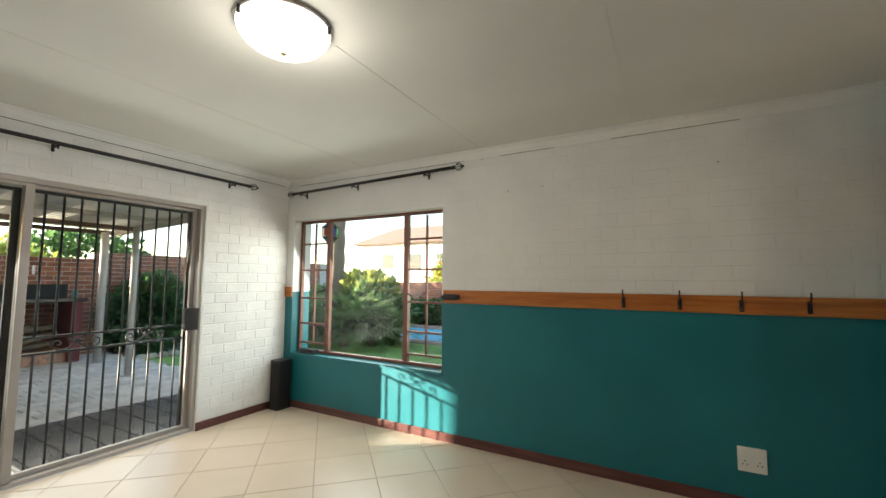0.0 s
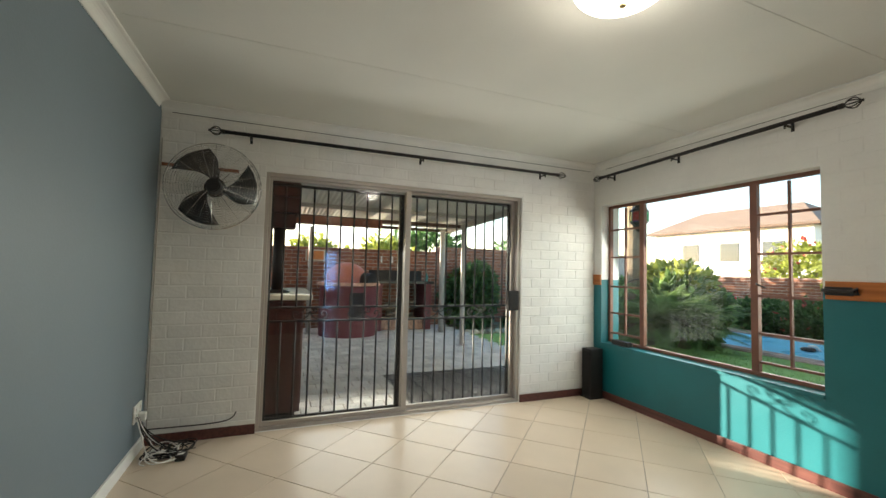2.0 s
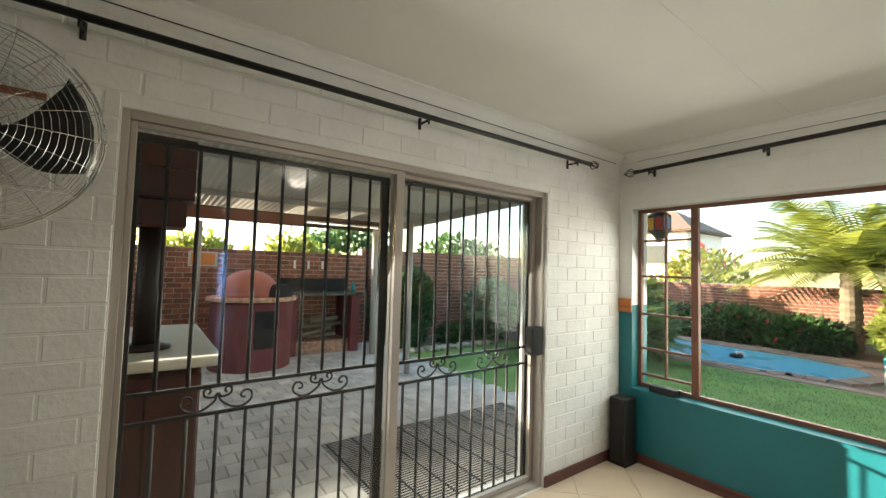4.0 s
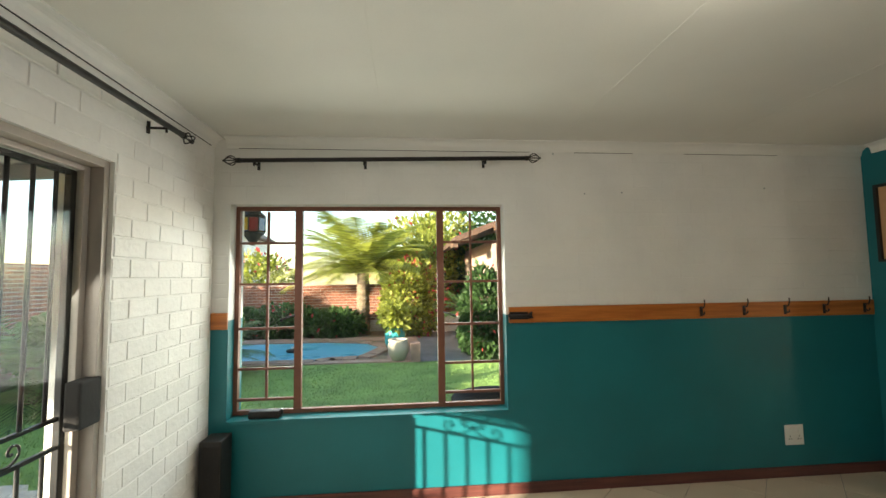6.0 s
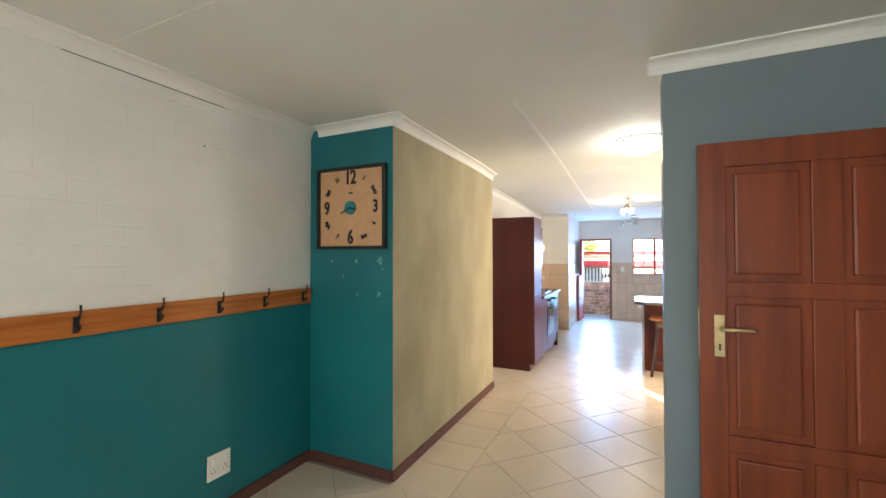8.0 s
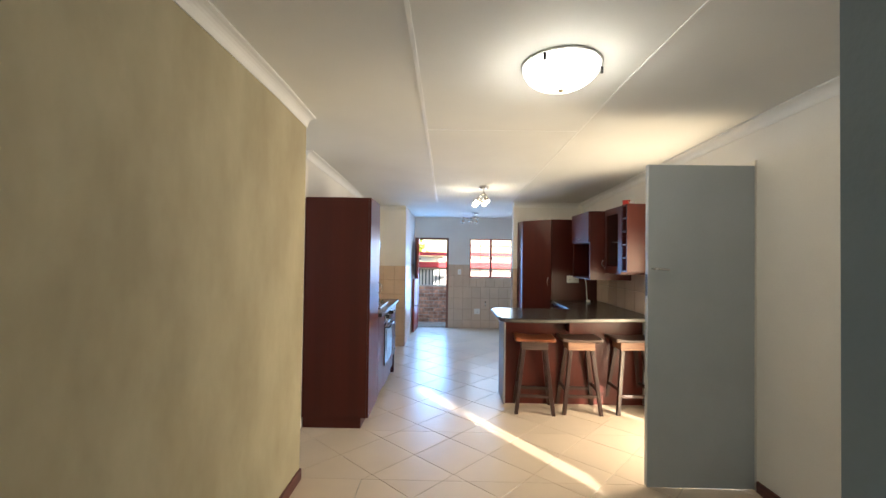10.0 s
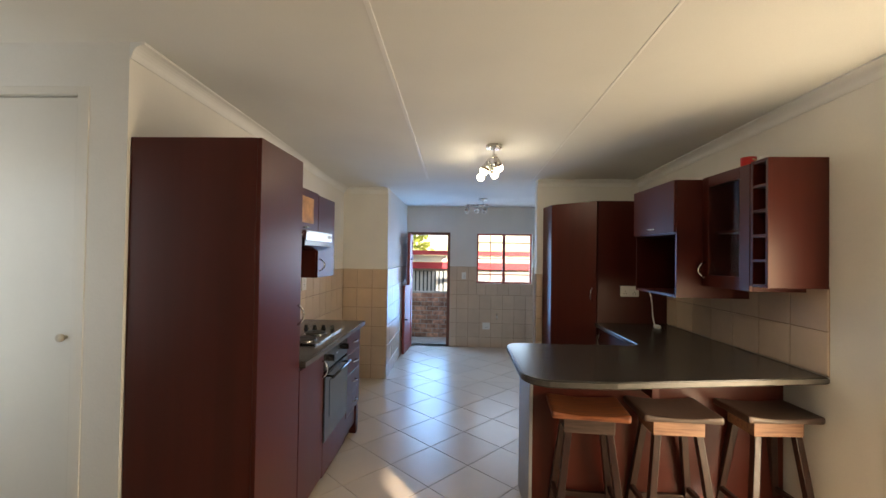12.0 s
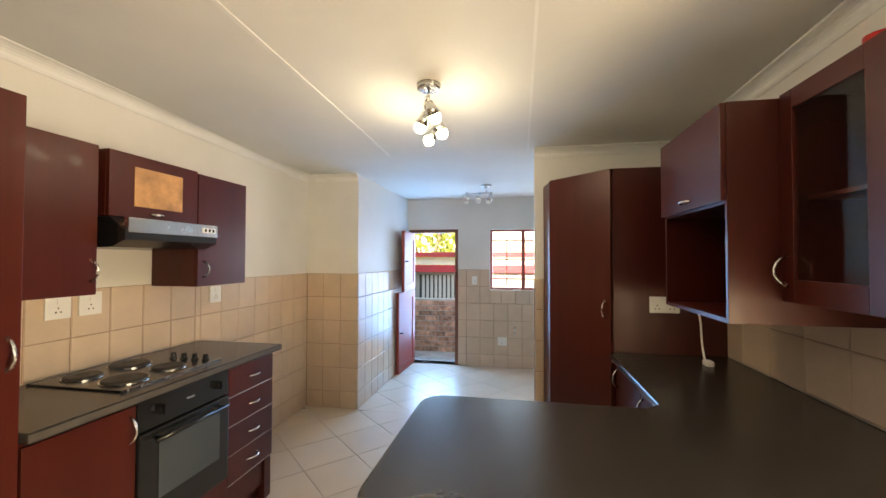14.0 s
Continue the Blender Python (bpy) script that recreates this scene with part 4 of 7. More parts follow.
def coat_rail(x0, x1, hooks, label):
    t = thing("coat_rail", ((x0 + x1) / 2, N, 1.28), label, "coat rail")
    part("board", box((x0, N - 0.018, 1.218), (x1, N - 0.001, 1.335), 0.003), M_RAIL, t)
    for x in hooks:
        bm = box((x - 0.012, N - 0.023, 1.235), (x + 0.012, N - 0.0185, 1.31), 0.002)
        add_sweep(bm, [(x, N - 0.022, 1.30), (x, N - 0.05, 1.305), (x, N - 0.062, 1.335), (x, N - 0.06, 1.365)], 0.005, 6)
        add_sweep(bm, [(x, N - 0.022, 1.265), (x, N - 0.045, 1.25), (x, N - 0.055, 1.262), (x, N - 0.056, 1.275)], 0.005, 6)
        part("hook", bm, M_BLACK, t, "black double coat hook", True)
    return t


coat_rail(-0.50, 2.49, (1.008, 1.363, 1.709, 2.045, 2.40), "orange varnished coat rail with five black hooks")
tagged(part("rail_block", box((W + 0.005, N - 0.019, 1.22), (-2.50, N - 0.001, 1.335), 0.003), M_RAIL), "short orange varnished rail piece in the corner", "rail")
lk = thing("window_lever", (-0.42, N, 1.27), "black window lock bracket beside the window", "bracket")
part("lever", sweep([(-0.51, N - 0.03, 1.275), (-0.42, N - 0.045, 1.272), (-0.36, N - 0.04, 1.272), (-0.335, N - 0.03, 1.29), (-0.33, N - 0.03, 1.262), (-0.36, N - 0.04, 1.262)], 0.012), M_BLACK, lk)
part("plate", box((-0.50, N - 0.028, 1.245), (-0.36, N - 0.0185, 1.30), 0.002), M_BLACK, lk)


def socket(name, at, axis, sgn, w, h, label, switches=2, material=None):
    """A wall plate; axis is the wall's normal."""
    t = thing(name, at, label, "socket", "electric wall plates")
    def q(a0, a1, z0, z1, d0, d1):
        d0, d1 = sorted((sgn * d0, sgn * d1))
        if axis == "y":
            return (at[0] + a0, at[1] + d0, at[2] + z0), (at[0] + a1, at[1] + d1, at[2] + z1)
        return (at[0] + d0, at[1] + a0, at[2] + z0), (at[0] + d1, at[1] + a1, at[2] + z1)
    part("plate", box(*q(-w / 2, w / 2, -h / 2, h / 2, 0.001, 0.011), 0.003), M_PLASTIC, t)
    for k in range(switches):
        x = (k + 0.5) / switches * w - w / 2
        part("switch", box(*q(x - 0.007, x + 0.007, h * 0.12, h * 0.34, 0.0112, 0.016), 0.001), M_PLASTIC, t)
        for dx, dz in ((-0.011, -0.012), (0.011, -0.012), (0, 0.008)):
            part("pin_hole", box(*q(x + dx - 0.003, x + dx + 0.003, dz - h * 0.12 - 0.004, dz - h * 0.12 + 0.004, 0.0112, 0.0122)), M_INK, t)
    return t


socket("wall_socket", (1.725, N, 0.31), "y", -1, 0.15, 0.15, "white double socket on the teal wall")
socket("wall_socket", (-2.44, SOUTH, 0.30), "y", 1, 0.16, 0.12, "white double socket on the grey wall")


def wall_clock():
    x, y0, y1, z0, z1 = 2.5, 4.045, 4.665, 1.635, 2.247
    t = thing("wall_clock", (x, 4.355, 1.94), "square wall clock with large black numerals and teal hub", "clock")
    part("clock_frame", boxes([((x - 0.045, y0, z0), (x - 0.001, y0 + 0.022, z1)), ((x - 0.045, y1 - 0.022, z0), (x - 0.001, y1, z1)),
                               ((x - 0.045, y0 + 0.022, z0), (x - 0.001, y1 - 0.022, z0 + 0.022)), ((x - 0.045, y0 + 0.022, z1 - 0.022), (x - 0.001, y1 - 0.022, z1))], 0.002), M_INK, t, "black box frame")
    part("dial", box((x - 0.022, y0 + 0.022, z0 + 0.022), (x - 0.002, y1 - 0.022, z1 - 0.022)), M_CORK, t, "pale brown dial")
    cy, cz = (y0 + y1) / 2, (z0 + z1) / 2
    names = {12: ("12", 0.145), 1: ("1", 0.05), 2: ("two", 0.06), 3: ("3", 0.125), 4: ("4", 0.05), 5: ("five", 0.05), 6: ("6", 0.145), 7: ("7", 0.05), 8: ("eight", 0.045), 9: ("9", 0.135), 10: ("ten", 0.06), 11: ("11", 0.05)}
    for h, (txt, size) in names.items():
        cu = bpy.data.curves.new("numeral", "FONT")
        cu.body, cu.size, cu.align_x, cu.align_y, cu.extrude, cu.offset = txt, size, "CENTER", "CENTER", 0.004, size * 0.016
        ob = new("numeral", cu)
        a = h / 12 * math.tau
        rad = 0.235 if h % 3 == 0 else 0.245
        if h % 3 == 0:
            rad = 0.222
        roll = 0 if h % 3 == 0 else -a if h not in (4, 5, 7, 8) else math.pi - a
        # faces -x; the viewer's right is -y
        m = Matrix(((0, 0, -1), (-1, 0, 0), (0, 1, 0))).to_4x4()
        place = Vector((x - 0.027, cy - rad * math.sin(a), cz + rad * math.cos(a)))
        mm = Matrix.Translation(place) @ m @ Matrix.Rotation(roll, 4, "Z") @ Matrix.Diagonal((0.72, 1, 1, 1))
        bpy.context.view_layer.update()
        me = bpy.data.meshes.new_from_object(ob.evaluated_get(bpy.context.evaluated_depsgraph_get()))
        me.transform(mm)
        me.materials.clear()
        me.materials.append(M_INK)
        bpy.data.objects.remove(ob)
        nb = new("numeral", me)
        nb.parent = t
        nb.matrix_parent_inverse = t.matrix_world.inverted()
    part("hub", tube((x - 0.022, cy, cz), (x - 0.034, cy, cz), 0.05, seg=28), M_TEALP, t, "round teal hub")
    part("hour_hand", box((-0.0015, -0.006, 0.0), (0.0015, 0.006, 0.055), 0, Matrix.Translation((x - 0.038, cy, cz)) @ Matrix.Rotation(radians(108), 4, "X")), M_INK, t)
    part("minute_hand", box((-0.0015, -0.004, 0.0), (0.0015, 0.004, 0.085), 0, Matrix.Translation((x - 0.041, cy, cz)) @ Matrix.Rotation(radians(-118), 4, "X")), M_INK, t)
    part("badge", box((x - 0.0245, cy - 0.018, cz + 0.105), (x - 0.0222, cy + 0.018, cz + 0.115)), M_INK, t)
    return t


wall_clock()


# wooden door standing open against the grey wall
def panel_door(name, m, width, height, thick, material, label, rows=((0.10, 0.68), (0.79, 1.33), (1.44, 2.0)), stiles=0.105, mid=0.10):
    """Leaf along +x from the hinge at the origin, front face towards -y, moved by m."""
    t = thing(name, m.translation, label, "door")
    frame_items = [((0, 0, 0), (stiles, thick, height)), ((width - stiles, 0, 0), (width, thick, height))]
    zs = [0.0] + [v for r in rows for v in r] + [height]
    for a, b in zip(zs[::2], zs[1::2]):
        frame_items.append(((stiles, 0, a), (width - stiles, thick, b)))
    c0, c1 = width / 2 - mid / 2, width / 2 + mid / 2
    for a, b in rows:
        frame_items.append(((c0, 0, a), (c1, thick, b)))
    bm = bmesh.new()
    for lo, hi in frame_items:
        add_box(bm, lo, hi, 0.004, m)
    part("leaf_frame", bm, material, t)
    for a, b in rows:
        for p, q in ((stiles, c0), (c1, width - stiles)):
            bm = bmesh.new()
            add_box(bm, (p, thick * 0.4, a), (q, thick * 0.6, b), 0, m)
            add_box(bm, (p + 0.032, thick * 0.1, a + 0.032), (q - 0.032, thick * 0.9, b - 0.032), 0.011, m)
            part("door_panel", bm, material, t)
    return t


HX = 2.275
dm = Matrix.Translation((HX, 1.285, 0.012)) @ Matrix.Rotation(radians(92.0), 4, "Z") @ Matrix.Translation((0, 0, 0))
leaf = panel_door("wooden_door", dm, 0.905, 2.075, 0.04, M_DOOR, "varnished brown six-panel door standing open", rows=((0.12, 0.71), (0.78, 1.39), (1.455, 1.965)))
# brass lever handle on the face towards the room
hm = dm @ Matrix.Translation((0.83, 0.04, 1.215))
bm = bmesh.new()
add_box(bm, (-0.02, 0.0, -0.092), (0.02, 0.006, 0.092), 0.004, hm)
pl = part("handle_plate", bm, M_BRASS, leaf, "worn brass handle plate")
bm = bmesh.new()
add_sweep(bm, [hm @ Vector(p) for p in ((0, 0.006, 0.035), (0, 0.045, 0.035), (-0.02, 0.052, 0.035), (-0.11, 0.052, 0.038), (-0.125, 0.050, 0.034))], [0.009, 0.009, 0.009, 0.007, 0.005], 10)
part("lever", bm, M_BRASS, pl, "brass lever", True)
bm = bmesh.new()
add_box(bm, (-0.004, 0.0058, -0.065), (0.004, 0.0066, -0.035), 0.001, hm)
part("keyhole", bm, M_INK, pl)
bm = bmesh.new()
add_box(bm, (0.904, 0.012, 1.11), (0.9065, 0.028, 1.33), 0.001, dm)
part("lock_face", bm, M_BRASS, leaf, "brass lock face on the door edge")
for z in (0.25, 1.85):
    part("hinge", tube((HX + 0.012, 1.281, z), (HX + 0.012, 1.281, z + 0.09), 0.008, seg=10), M_BRASS, leaf)

# black box and loose cables
bb = thing("black_speaker_box", (-2.50, 4.66, 0), "narrow black box leaning in the corner", "box")
part("body", box((-2.585, 4.57, 0.012), (-2.445, 4.74, 0.53), 0.012), M_BLACK, bb)
part("base", box((-2.592, 4.562, 0.0), (-2.438, 4.745, 0.018), 0.004), M_BLACK, bb)
part("front_grille", box((-2.575, 4.566, 0.04), (-2.455, 4.5705, 0.50), 0.002), M_SOOT, bb)
sb2 = thing("sill_box", (-2.27, N + 0.06, WIN[2] + 0.008), "small black box with a silver edge on the sill", "box")
part("body", box((-2.36, N + 0.01, WIN[2] + 0.009), (-2.15, N + 0.075, WIN[2] + 0.06), 0.008), M_BLACK, sb2)
part("edge", box((-2.36, N + 0.077, WIN[2] + 0.02), (-2.14, N + 0.088, WIN[2] + 0.055), 0.003), M_CHROME, sb2)


def cable(name, pts, r, material, label):
    cu = bpy.data.curves.new(name, "CURVE")
    cu.dimensions, cu.bevel_depth, cu.bevel_resolution, cu.resolution_u = "3D", r, 2, 8
    sp = cu.splines.new("NURBS")
    sp.points.add(len(pts) - 1)
    for p, c in zip(sp.points, pts):
        p.co = (*c, 1)
    sp.use_endpoint_u, sp.order_u = True, 4
    cu.materials.append(material)
    return tagged(new(name, cu), label, "cable")


rng = random.Random(4)
for k in range(7):
    c = Vector((-2.36 + rng.uniform(-0.12, 0.10), 0.80 + rng.uniform(-0.10, 0.10), 0))
    pts = [(-2.44 + 0.01 * k, SOUTH + 0.02, 0.28), (-2.44 + 0.012 * k, SOUTH + 0.07, 0.12)]
    for j in range(14):
        a = j * 0.95 + k
        r = 0.05 + 0.10 * rng.random()
        pts.append((max(W + 0.03, c.x + r * math.cos(a)), max(SOUTH + 0.03, c.y + r * math.sin(a)), 0.008 + 0.05 * rng.random()))
    cable("cable", pts, 0.005 if k % 2 else 0.0038, M_PLASTIC if k % 3 == 0 else M_BLACK, "tangled white cable on the floor" if k % 3 == 0 else "tangled black cable on the floor")
for k, (x, y) in enumerate(((-2.42, 0.68), (-2.30, 0.86))):
    pt = thing("power_adapter", (x, y, 0), "black power adapter among the cables", "adapter")
    part("body", box((x - 0.05, y - 0.03, 0.004), (x + 0.05, y + 0.03, 0.04), 0.006), M_BLACK, pt)
    part("label_patch", box((x - 0.03, y - 0.02, 0.0402), (x + 0.03, y + 0.02, 0.041)), M_PLASTIC, pt)
pg = thing("plug", (-2.44, SOUTH + 0.03, 0.28), "white plug in the grey wall socket", "plug")
part("body", box((-2.47, SOUTH + 0.0125, 0.24), (-2.42, SOUTH + 0.06, 0.30), 0.01), M_PLASTIC, pg)
tagged(part("cable_trunking", box((W + 0.0005, SOUTH + 0.02, 0.079), (W + 0.018, GATE[0] - 0.004, 0.112), 0.003), M_PLASTIC), "white cable trunking above the skirting board", "trunking")
cable("wall_cable", [(W + 0.03, SOUTH + 0.03, 0.125), (W + 0.026, 0.9, 0.118), (W + 0.026, 1.06, 0.118), (W + 0.03, 1.15, 0.14), (W + 0.024, 1.165, 0.19)], 0.005, M_BLACK, "black cable along the skirting")
cable("corner_cable", [(W + 0.02, SOUTH + 0.02, 2.3), (W + 0.02, SOUTH + 0.022, 1.2), (W + 0.03, SOUTH + 0.02, 0.6), (W + 0.02, SOUTH + 0.03, 0.1)], 0.004, M_STEELPOST, "grey cable running down the corner")

# ---- kitchen things ----
# built-in cream cupboard in the passage
cc = thing("door_cupboard", (5.56, 4.93, 0), "cream painted built-in cupboard door", "cupboard door", kind="structure")
part("leaf", box((5.575, 4.53, 0.02), (5.60, 5.35, 2.30), 0.003), M_CREAMDOOR, cc)
part("door_frame", boxes([((5.545, 4.47, 0), (5.60, 4.525, 2.34)), ((5.545, 5.355, 0), (5.60, 5.40, 2.34)), ((5.545, 4.525, 2.305), (5.60, 5.355, 2.34))], 0.003), M_CREAMDOOR, cc)
kb = lathe([(0.008, 0), (0.008, 0.015), (0.018, 0.022), (0.018, 0.034), (0.010, 0.04)], (0, 0, 0), 16)
bmesh.ops.transform(kb, matrix=Matrix.Translation((5.575, 4.575, 1.20)) @ Matrix.Rotation(radians(-90), 4, "Y"), verts=kb.verts)
part("knob", kb, M_STONETOP, cc, "small pale round knob", True)

# grey door to the yard, open into the room
gd = thing("door_side", (4.79, KS, 0), "pale grey door standing open to the sunny yard", "door", kind="structure")
gf = part("door_frame", boxes([((SDOOR[0] - 0.05, KS - 0.225, 0), (SDOOR[0] + 0.005, KS + 0.014, SDOOR[3] + 0.05)), ((SDOOR[1] - 0.005, KS - 0.225, 0), (SDOOR[1] + 0.05, KS + 0.014, SDOOR[3] + 0.05)),
                               ((SDOOR[0] + 0.005, KS - 0.225, SDOOR[3] - 0.005), (SDOOR[1] - 0.005, KS + 0.014, SDOOR[3] + 0.05))], 0.003), M_CREAMDOOR, gd)
lf = part("leaf", box((4.70, KS + 0.018, 0.012), (4.742, 1.575, 2.25), 0.003), M_GREYDOOR, gd)
part("lock_face", box((4.71, 1.5752, 1.33), (4.732, 1.578, 1.48), 0.001), M_BLACK, lf)
part("handle", sweep([(4.70, 1.545, 1.52), (4.67, 1.545, 1.52), (4.66, 1.52, 1.52), (4.66, 1.45, 1.515)], 0.008), M_CHROME, lf, "chrome lever handle")
part("strike_plate", box((SDOOR[1] - 0.008, KS - 0.04, 1.37), (SDOOR[1] - 0.0055, KS - 0.005, 1.50)), M_BLACK, gf)


def stable_door():
    t = thing("door_back", (EAST + 0.05, 3.66, 0), "red-brown stable door standing open", "door", kind="structure")
    part("door_frame", boxes([((EAST + 0.02, BDOOR[0], 0), (EAST + 0.10, BDOOR[0] + 0.05, BDOOR[3])), ((EAST + 0.02, BDOOR[1] - 0.05, 0), (EAST + 0.10, BDOOR[1], BDOOR[3])), ((EAST + 0.02, BDOOR[0] + 0.05, BDOOR[3] - 0.05), (EAST + 0.10, BDOOR[1] - 0.05, BDOOR[3]))], 0.003), M_RUST, t)
    for z0, z1, turn in ((0.012, 1.10, 93), (1.115, 1.94, 87)):
        m = Matrix.Translation((EAST + 0.02, 3.645, z0)) @ Matrix.Rotation(radians(180 + 90 - turn + 0), 4, "Z")
        bm = bmesh.new()
        h = z1 - z0
        for lo, hi in (((0, 0, 0), (0.09, 0.04, h)), ((0.61, 0, 0), (0.70, 0.04, h)), ((0.09, 0, 0), (0.61, 0.04, 0.10)), ((0.09, 0, h - 0.10), (0.61, 0.04, h))):
            add_box(bm, lo, hi, 0.003, m)
        lf = part("leaf", bm, mat("red_brown_door_paint", (0.30, 0.05, 0.03), 0.6, spread=0.12, scale=4), t)
        bm = bmesh.new()
        add_box(bm, (0.09, 0.012, 0.10), (0.61, 0.028, h - 0.10), 0.002, m)
        part("door_panel", bm, lf.data.materials[0], lf)
        bm = bmesh.new()
        add_tube(bm, m @ Vector((0.66, 0.04, h * 0.5)), m @ Vector((0.66, 0.085, h * 0.5)), 0.01)
        part("handle", bm, M_BLACK, lf)
    return t


stable_door()


def stool(at, turn, seat_mat, label, apron_mat):
    t = thing("bar_stool", (0, 0, 0), label, "bar stool", "stools at the peninsula")
    top = 0.77
    bm = bmesh.new()
    add_box(bm, (-0.16, -0.205, top - 0.042), (0.16, 0.205, top), 0.016)
    bmesh.ops.subdivide_edges(bm, edges=[e for e in bm.edges if abs(e.verts[0].co.y - e.verts[1].co.y) > 0.2], cuts=6)
    for v in bm.verts:
        if v.co.z > top - 0.02:
            v.co.z -= 0.016 * (1 - (v.co.y / 0.2) ** 2)
    part("seat", bm, seat_mat, t)
    part("apron", boxes([((-0.105, -0.135, top - 0.13), (-0.08, 0.135, top - 0.041)), ((0.08, -0.135, top - 0.13), (0.105, 0.135, top - 0.041)), ((-0.08, -0.135, top - 0.13), (0.08, -0.11, top - 0.041)), ((-0.08, 0.11, top - 0.13), (0.08, 0.135, top - 0.041))], 0.003), apron_mat, t)
    for sx in (-1, 1):
        for sy in (-1, 1):
            bm = bmesh.new()
            a, b = Vector((sx * 0.075, sy * 0.10, top - 0.045)), Vector((sx * 0.155, sy * 0.185, 0))
            vs = add_box(bm, (-0.019, -0.019, 0), (0.019, 0.019, 1), 0.004)
            for v in vs:
                f = v.co.z
                p = b.lerp(a, f)
                v.co = Vector((p.x + v.co.x, p.y + v.co.y, p.z))
            part("leg", bm, M_STOOL, t)
    for sx in (-1, 1):
        part("stretcher", box((sx * 0.138 - 0.012, -0.16, 0.165), (sx * 0.138 + 0.012, 0.16, 0.195), 0.003), M_STOOL, t)
    for sy in (-1, 1):
        part("stretcher", box((-0.135, sy * 0.162 - 0.012, 0.225), (0.135, sy * 0.162 + 0.012, 0.255), 0.003), M_STOOL, t)
    t.matrix_world = Matrix.Translation(at) @ Matrix.Rotation(radians(turn), 4, "Z")
    return t


stool((6.14, 2.055, 0), -6, M_STOOLTOP, "wooden bar stool with a worn orange seat", M_STOOLDARK)
stool((6.15, 1.58, 0), -2, M_STOOLDARK, "dark wooden bar stool with a worn grey-brown seat", M_STOOLPALE)
stool((6.18, 1.04, 0), 2, M_STOOLDARK, "dark wooden bar stool close to the side wall", M_STOOLPALE)


def spot_bar(at, n, way, lit, label, reach):
    """Round rose on the ceiling with a bar that carries n spot heads along way."""
    z = ceil_z(at[0])
    t = thing("spot_light", (at[0], at[1], z), label, "spot light", "kitchen spot lights")
    part("base", lathe([(0.058, -0.028), (0.064, -0.022), (0.064, 0.003)], (at[0], at[1], z), 24), M_CHROME, t, smooth=True)
    way = Vector((*way, 0)).normalized()
    side = Vector((-way.y, way.x, 0))
    c = Vector((at[0], at[1], z - 0.10))
    part("stem", tube((at[0], at[1], z - 0.02), (at[0], at[1], z - 0.10), 0.009), M_CHROME, t)
    curve = [c + way * (reach * f - 0.06) + side * 0.025 * math.sin(f * math.tau) for f in [k / 14 for k in range(15)]]
    part("bar", sweep(curve, 0.009), M_CHROME, t, smooth=True)
    for k in range(n):
        p = curve[round(14 * k / (n - 1))]
        d = (Vector((0, 0, -1)) + side * (0.45 if k % 2 else -0.40) + way * (0.35 - 0.2 * k)).normalized()
        part("swivel", tube(p - Vector((0, 0, 0.016)), p + Vector((0, 0, 0.012)), 0.013, seg=12), M_CHROME, t, smooth=True)
        h = part("spot_head", tube(p + d * 0.012, p + d * 0.085, 0.018, 0.038, 18), M_CHROME, t, "chrome spot head", True)
        bulb = bmesh.new()
        bmesh.ops.create_uvsphere(bulb, u_segments=14, v_segments=10, radius=0.034, matrix=Matrix.Translation(p + d * 0.098))
        b = part("bulb", bulb, M_BULB if lit else M_PLASTIC, h, "glowing bulb" if lit else "", True)
        b.visible_shadow = False
        if lit and k in (0, n - 1):
            lamp("spot_bulb_light", "POINT", 0.55, Matrix.Translation(p + d * 0.115), (1.0, 0.84, 0.58), r=0.03)
    return t


spot_bar((7.06, 2.52), 4, (1, 0.12), True, "chrome ceiling spot bar with four lit bulbs", 0.46)
spot_bar((9.84, 2.44), 3, (-0.2, 1), False, "small chrome ceiling spot bar, switched off", 0.30)

socket("wall_socket", (6.583, KN - 0.009, 1.327), "y", -1, 0.115, 0.12, "white socket above the hob", 1)
socket("wall_socket", (6.737, KN - 0.009, 1.328), "y", -1, 0.115, 0.12, "white socket above the worktop", 1)
socket("wall_socket", (7.63, KN - 0.009, 1.30), "y", -1, 0.11, 0.12, "white switch below the wall cabinet", 1)
socket("wall_socket", (EAST, 2.70, 1.245), "x", -1, 0.075, 0.12, "white light switch beside the back door", 1)
socket("wall_socket", (EAST, 2.30, 0.375), "x", -1, 0.13, 0.12, "white socket low on the tiled wall", 1)
socket("wall_socket", (7.69, 1.175, 1.285), "x", -1, 0.17, 0.10, "white double socket on the side of the pantry", 2)
cable("white_plug_cord", [(7.67, 1.02, 1.34), (7.60, 1.01, 1.25), (7.56, 1.02, 1.15), (7.58, 1.01, 1.06), (7.50, 1.03, 1.01), (7.46, 1.04, 0.996)], 0.006, M_PLASTIC, "white cord hanging onto the worktop")
pg = thing("plug", (7.44, 1.04, 0.985), "white plug lying on the worktop", "plug")
part("body", box((7.40, 1.02, 0.986), (7.46, 1.06, 1.015), 0.008), M_PLASTIC, pg)
for y in (1.03, 1.05):
    part("pin", tube((7.40, y, 1.0), (7.38, y, 1.0), 0.003, seg=6), M_BRASS, pg)

mug = thing("red_mug", (6.40, 0.98, 2.151), "small red mug on top of the wall cabinet", "mug")
part("body", lathe([(0.034, 0), (0.040, 0.01), (0.043, 0.09), (0.040, 0.09), (0.036, 0.012)], (6.40, 0.98, 2.151)), mat("red_enamel", (0.5, 0.02, 0.02), 0.3), mug, smooth=True)
part("handle", sweep([(6.36, 0.98, 2.226), (6.335, 0.98, 2.211), (6.335, 0.98, 2.181), (6.36, 0.98, 2.15)], 0.005), M_BRASS, mug)
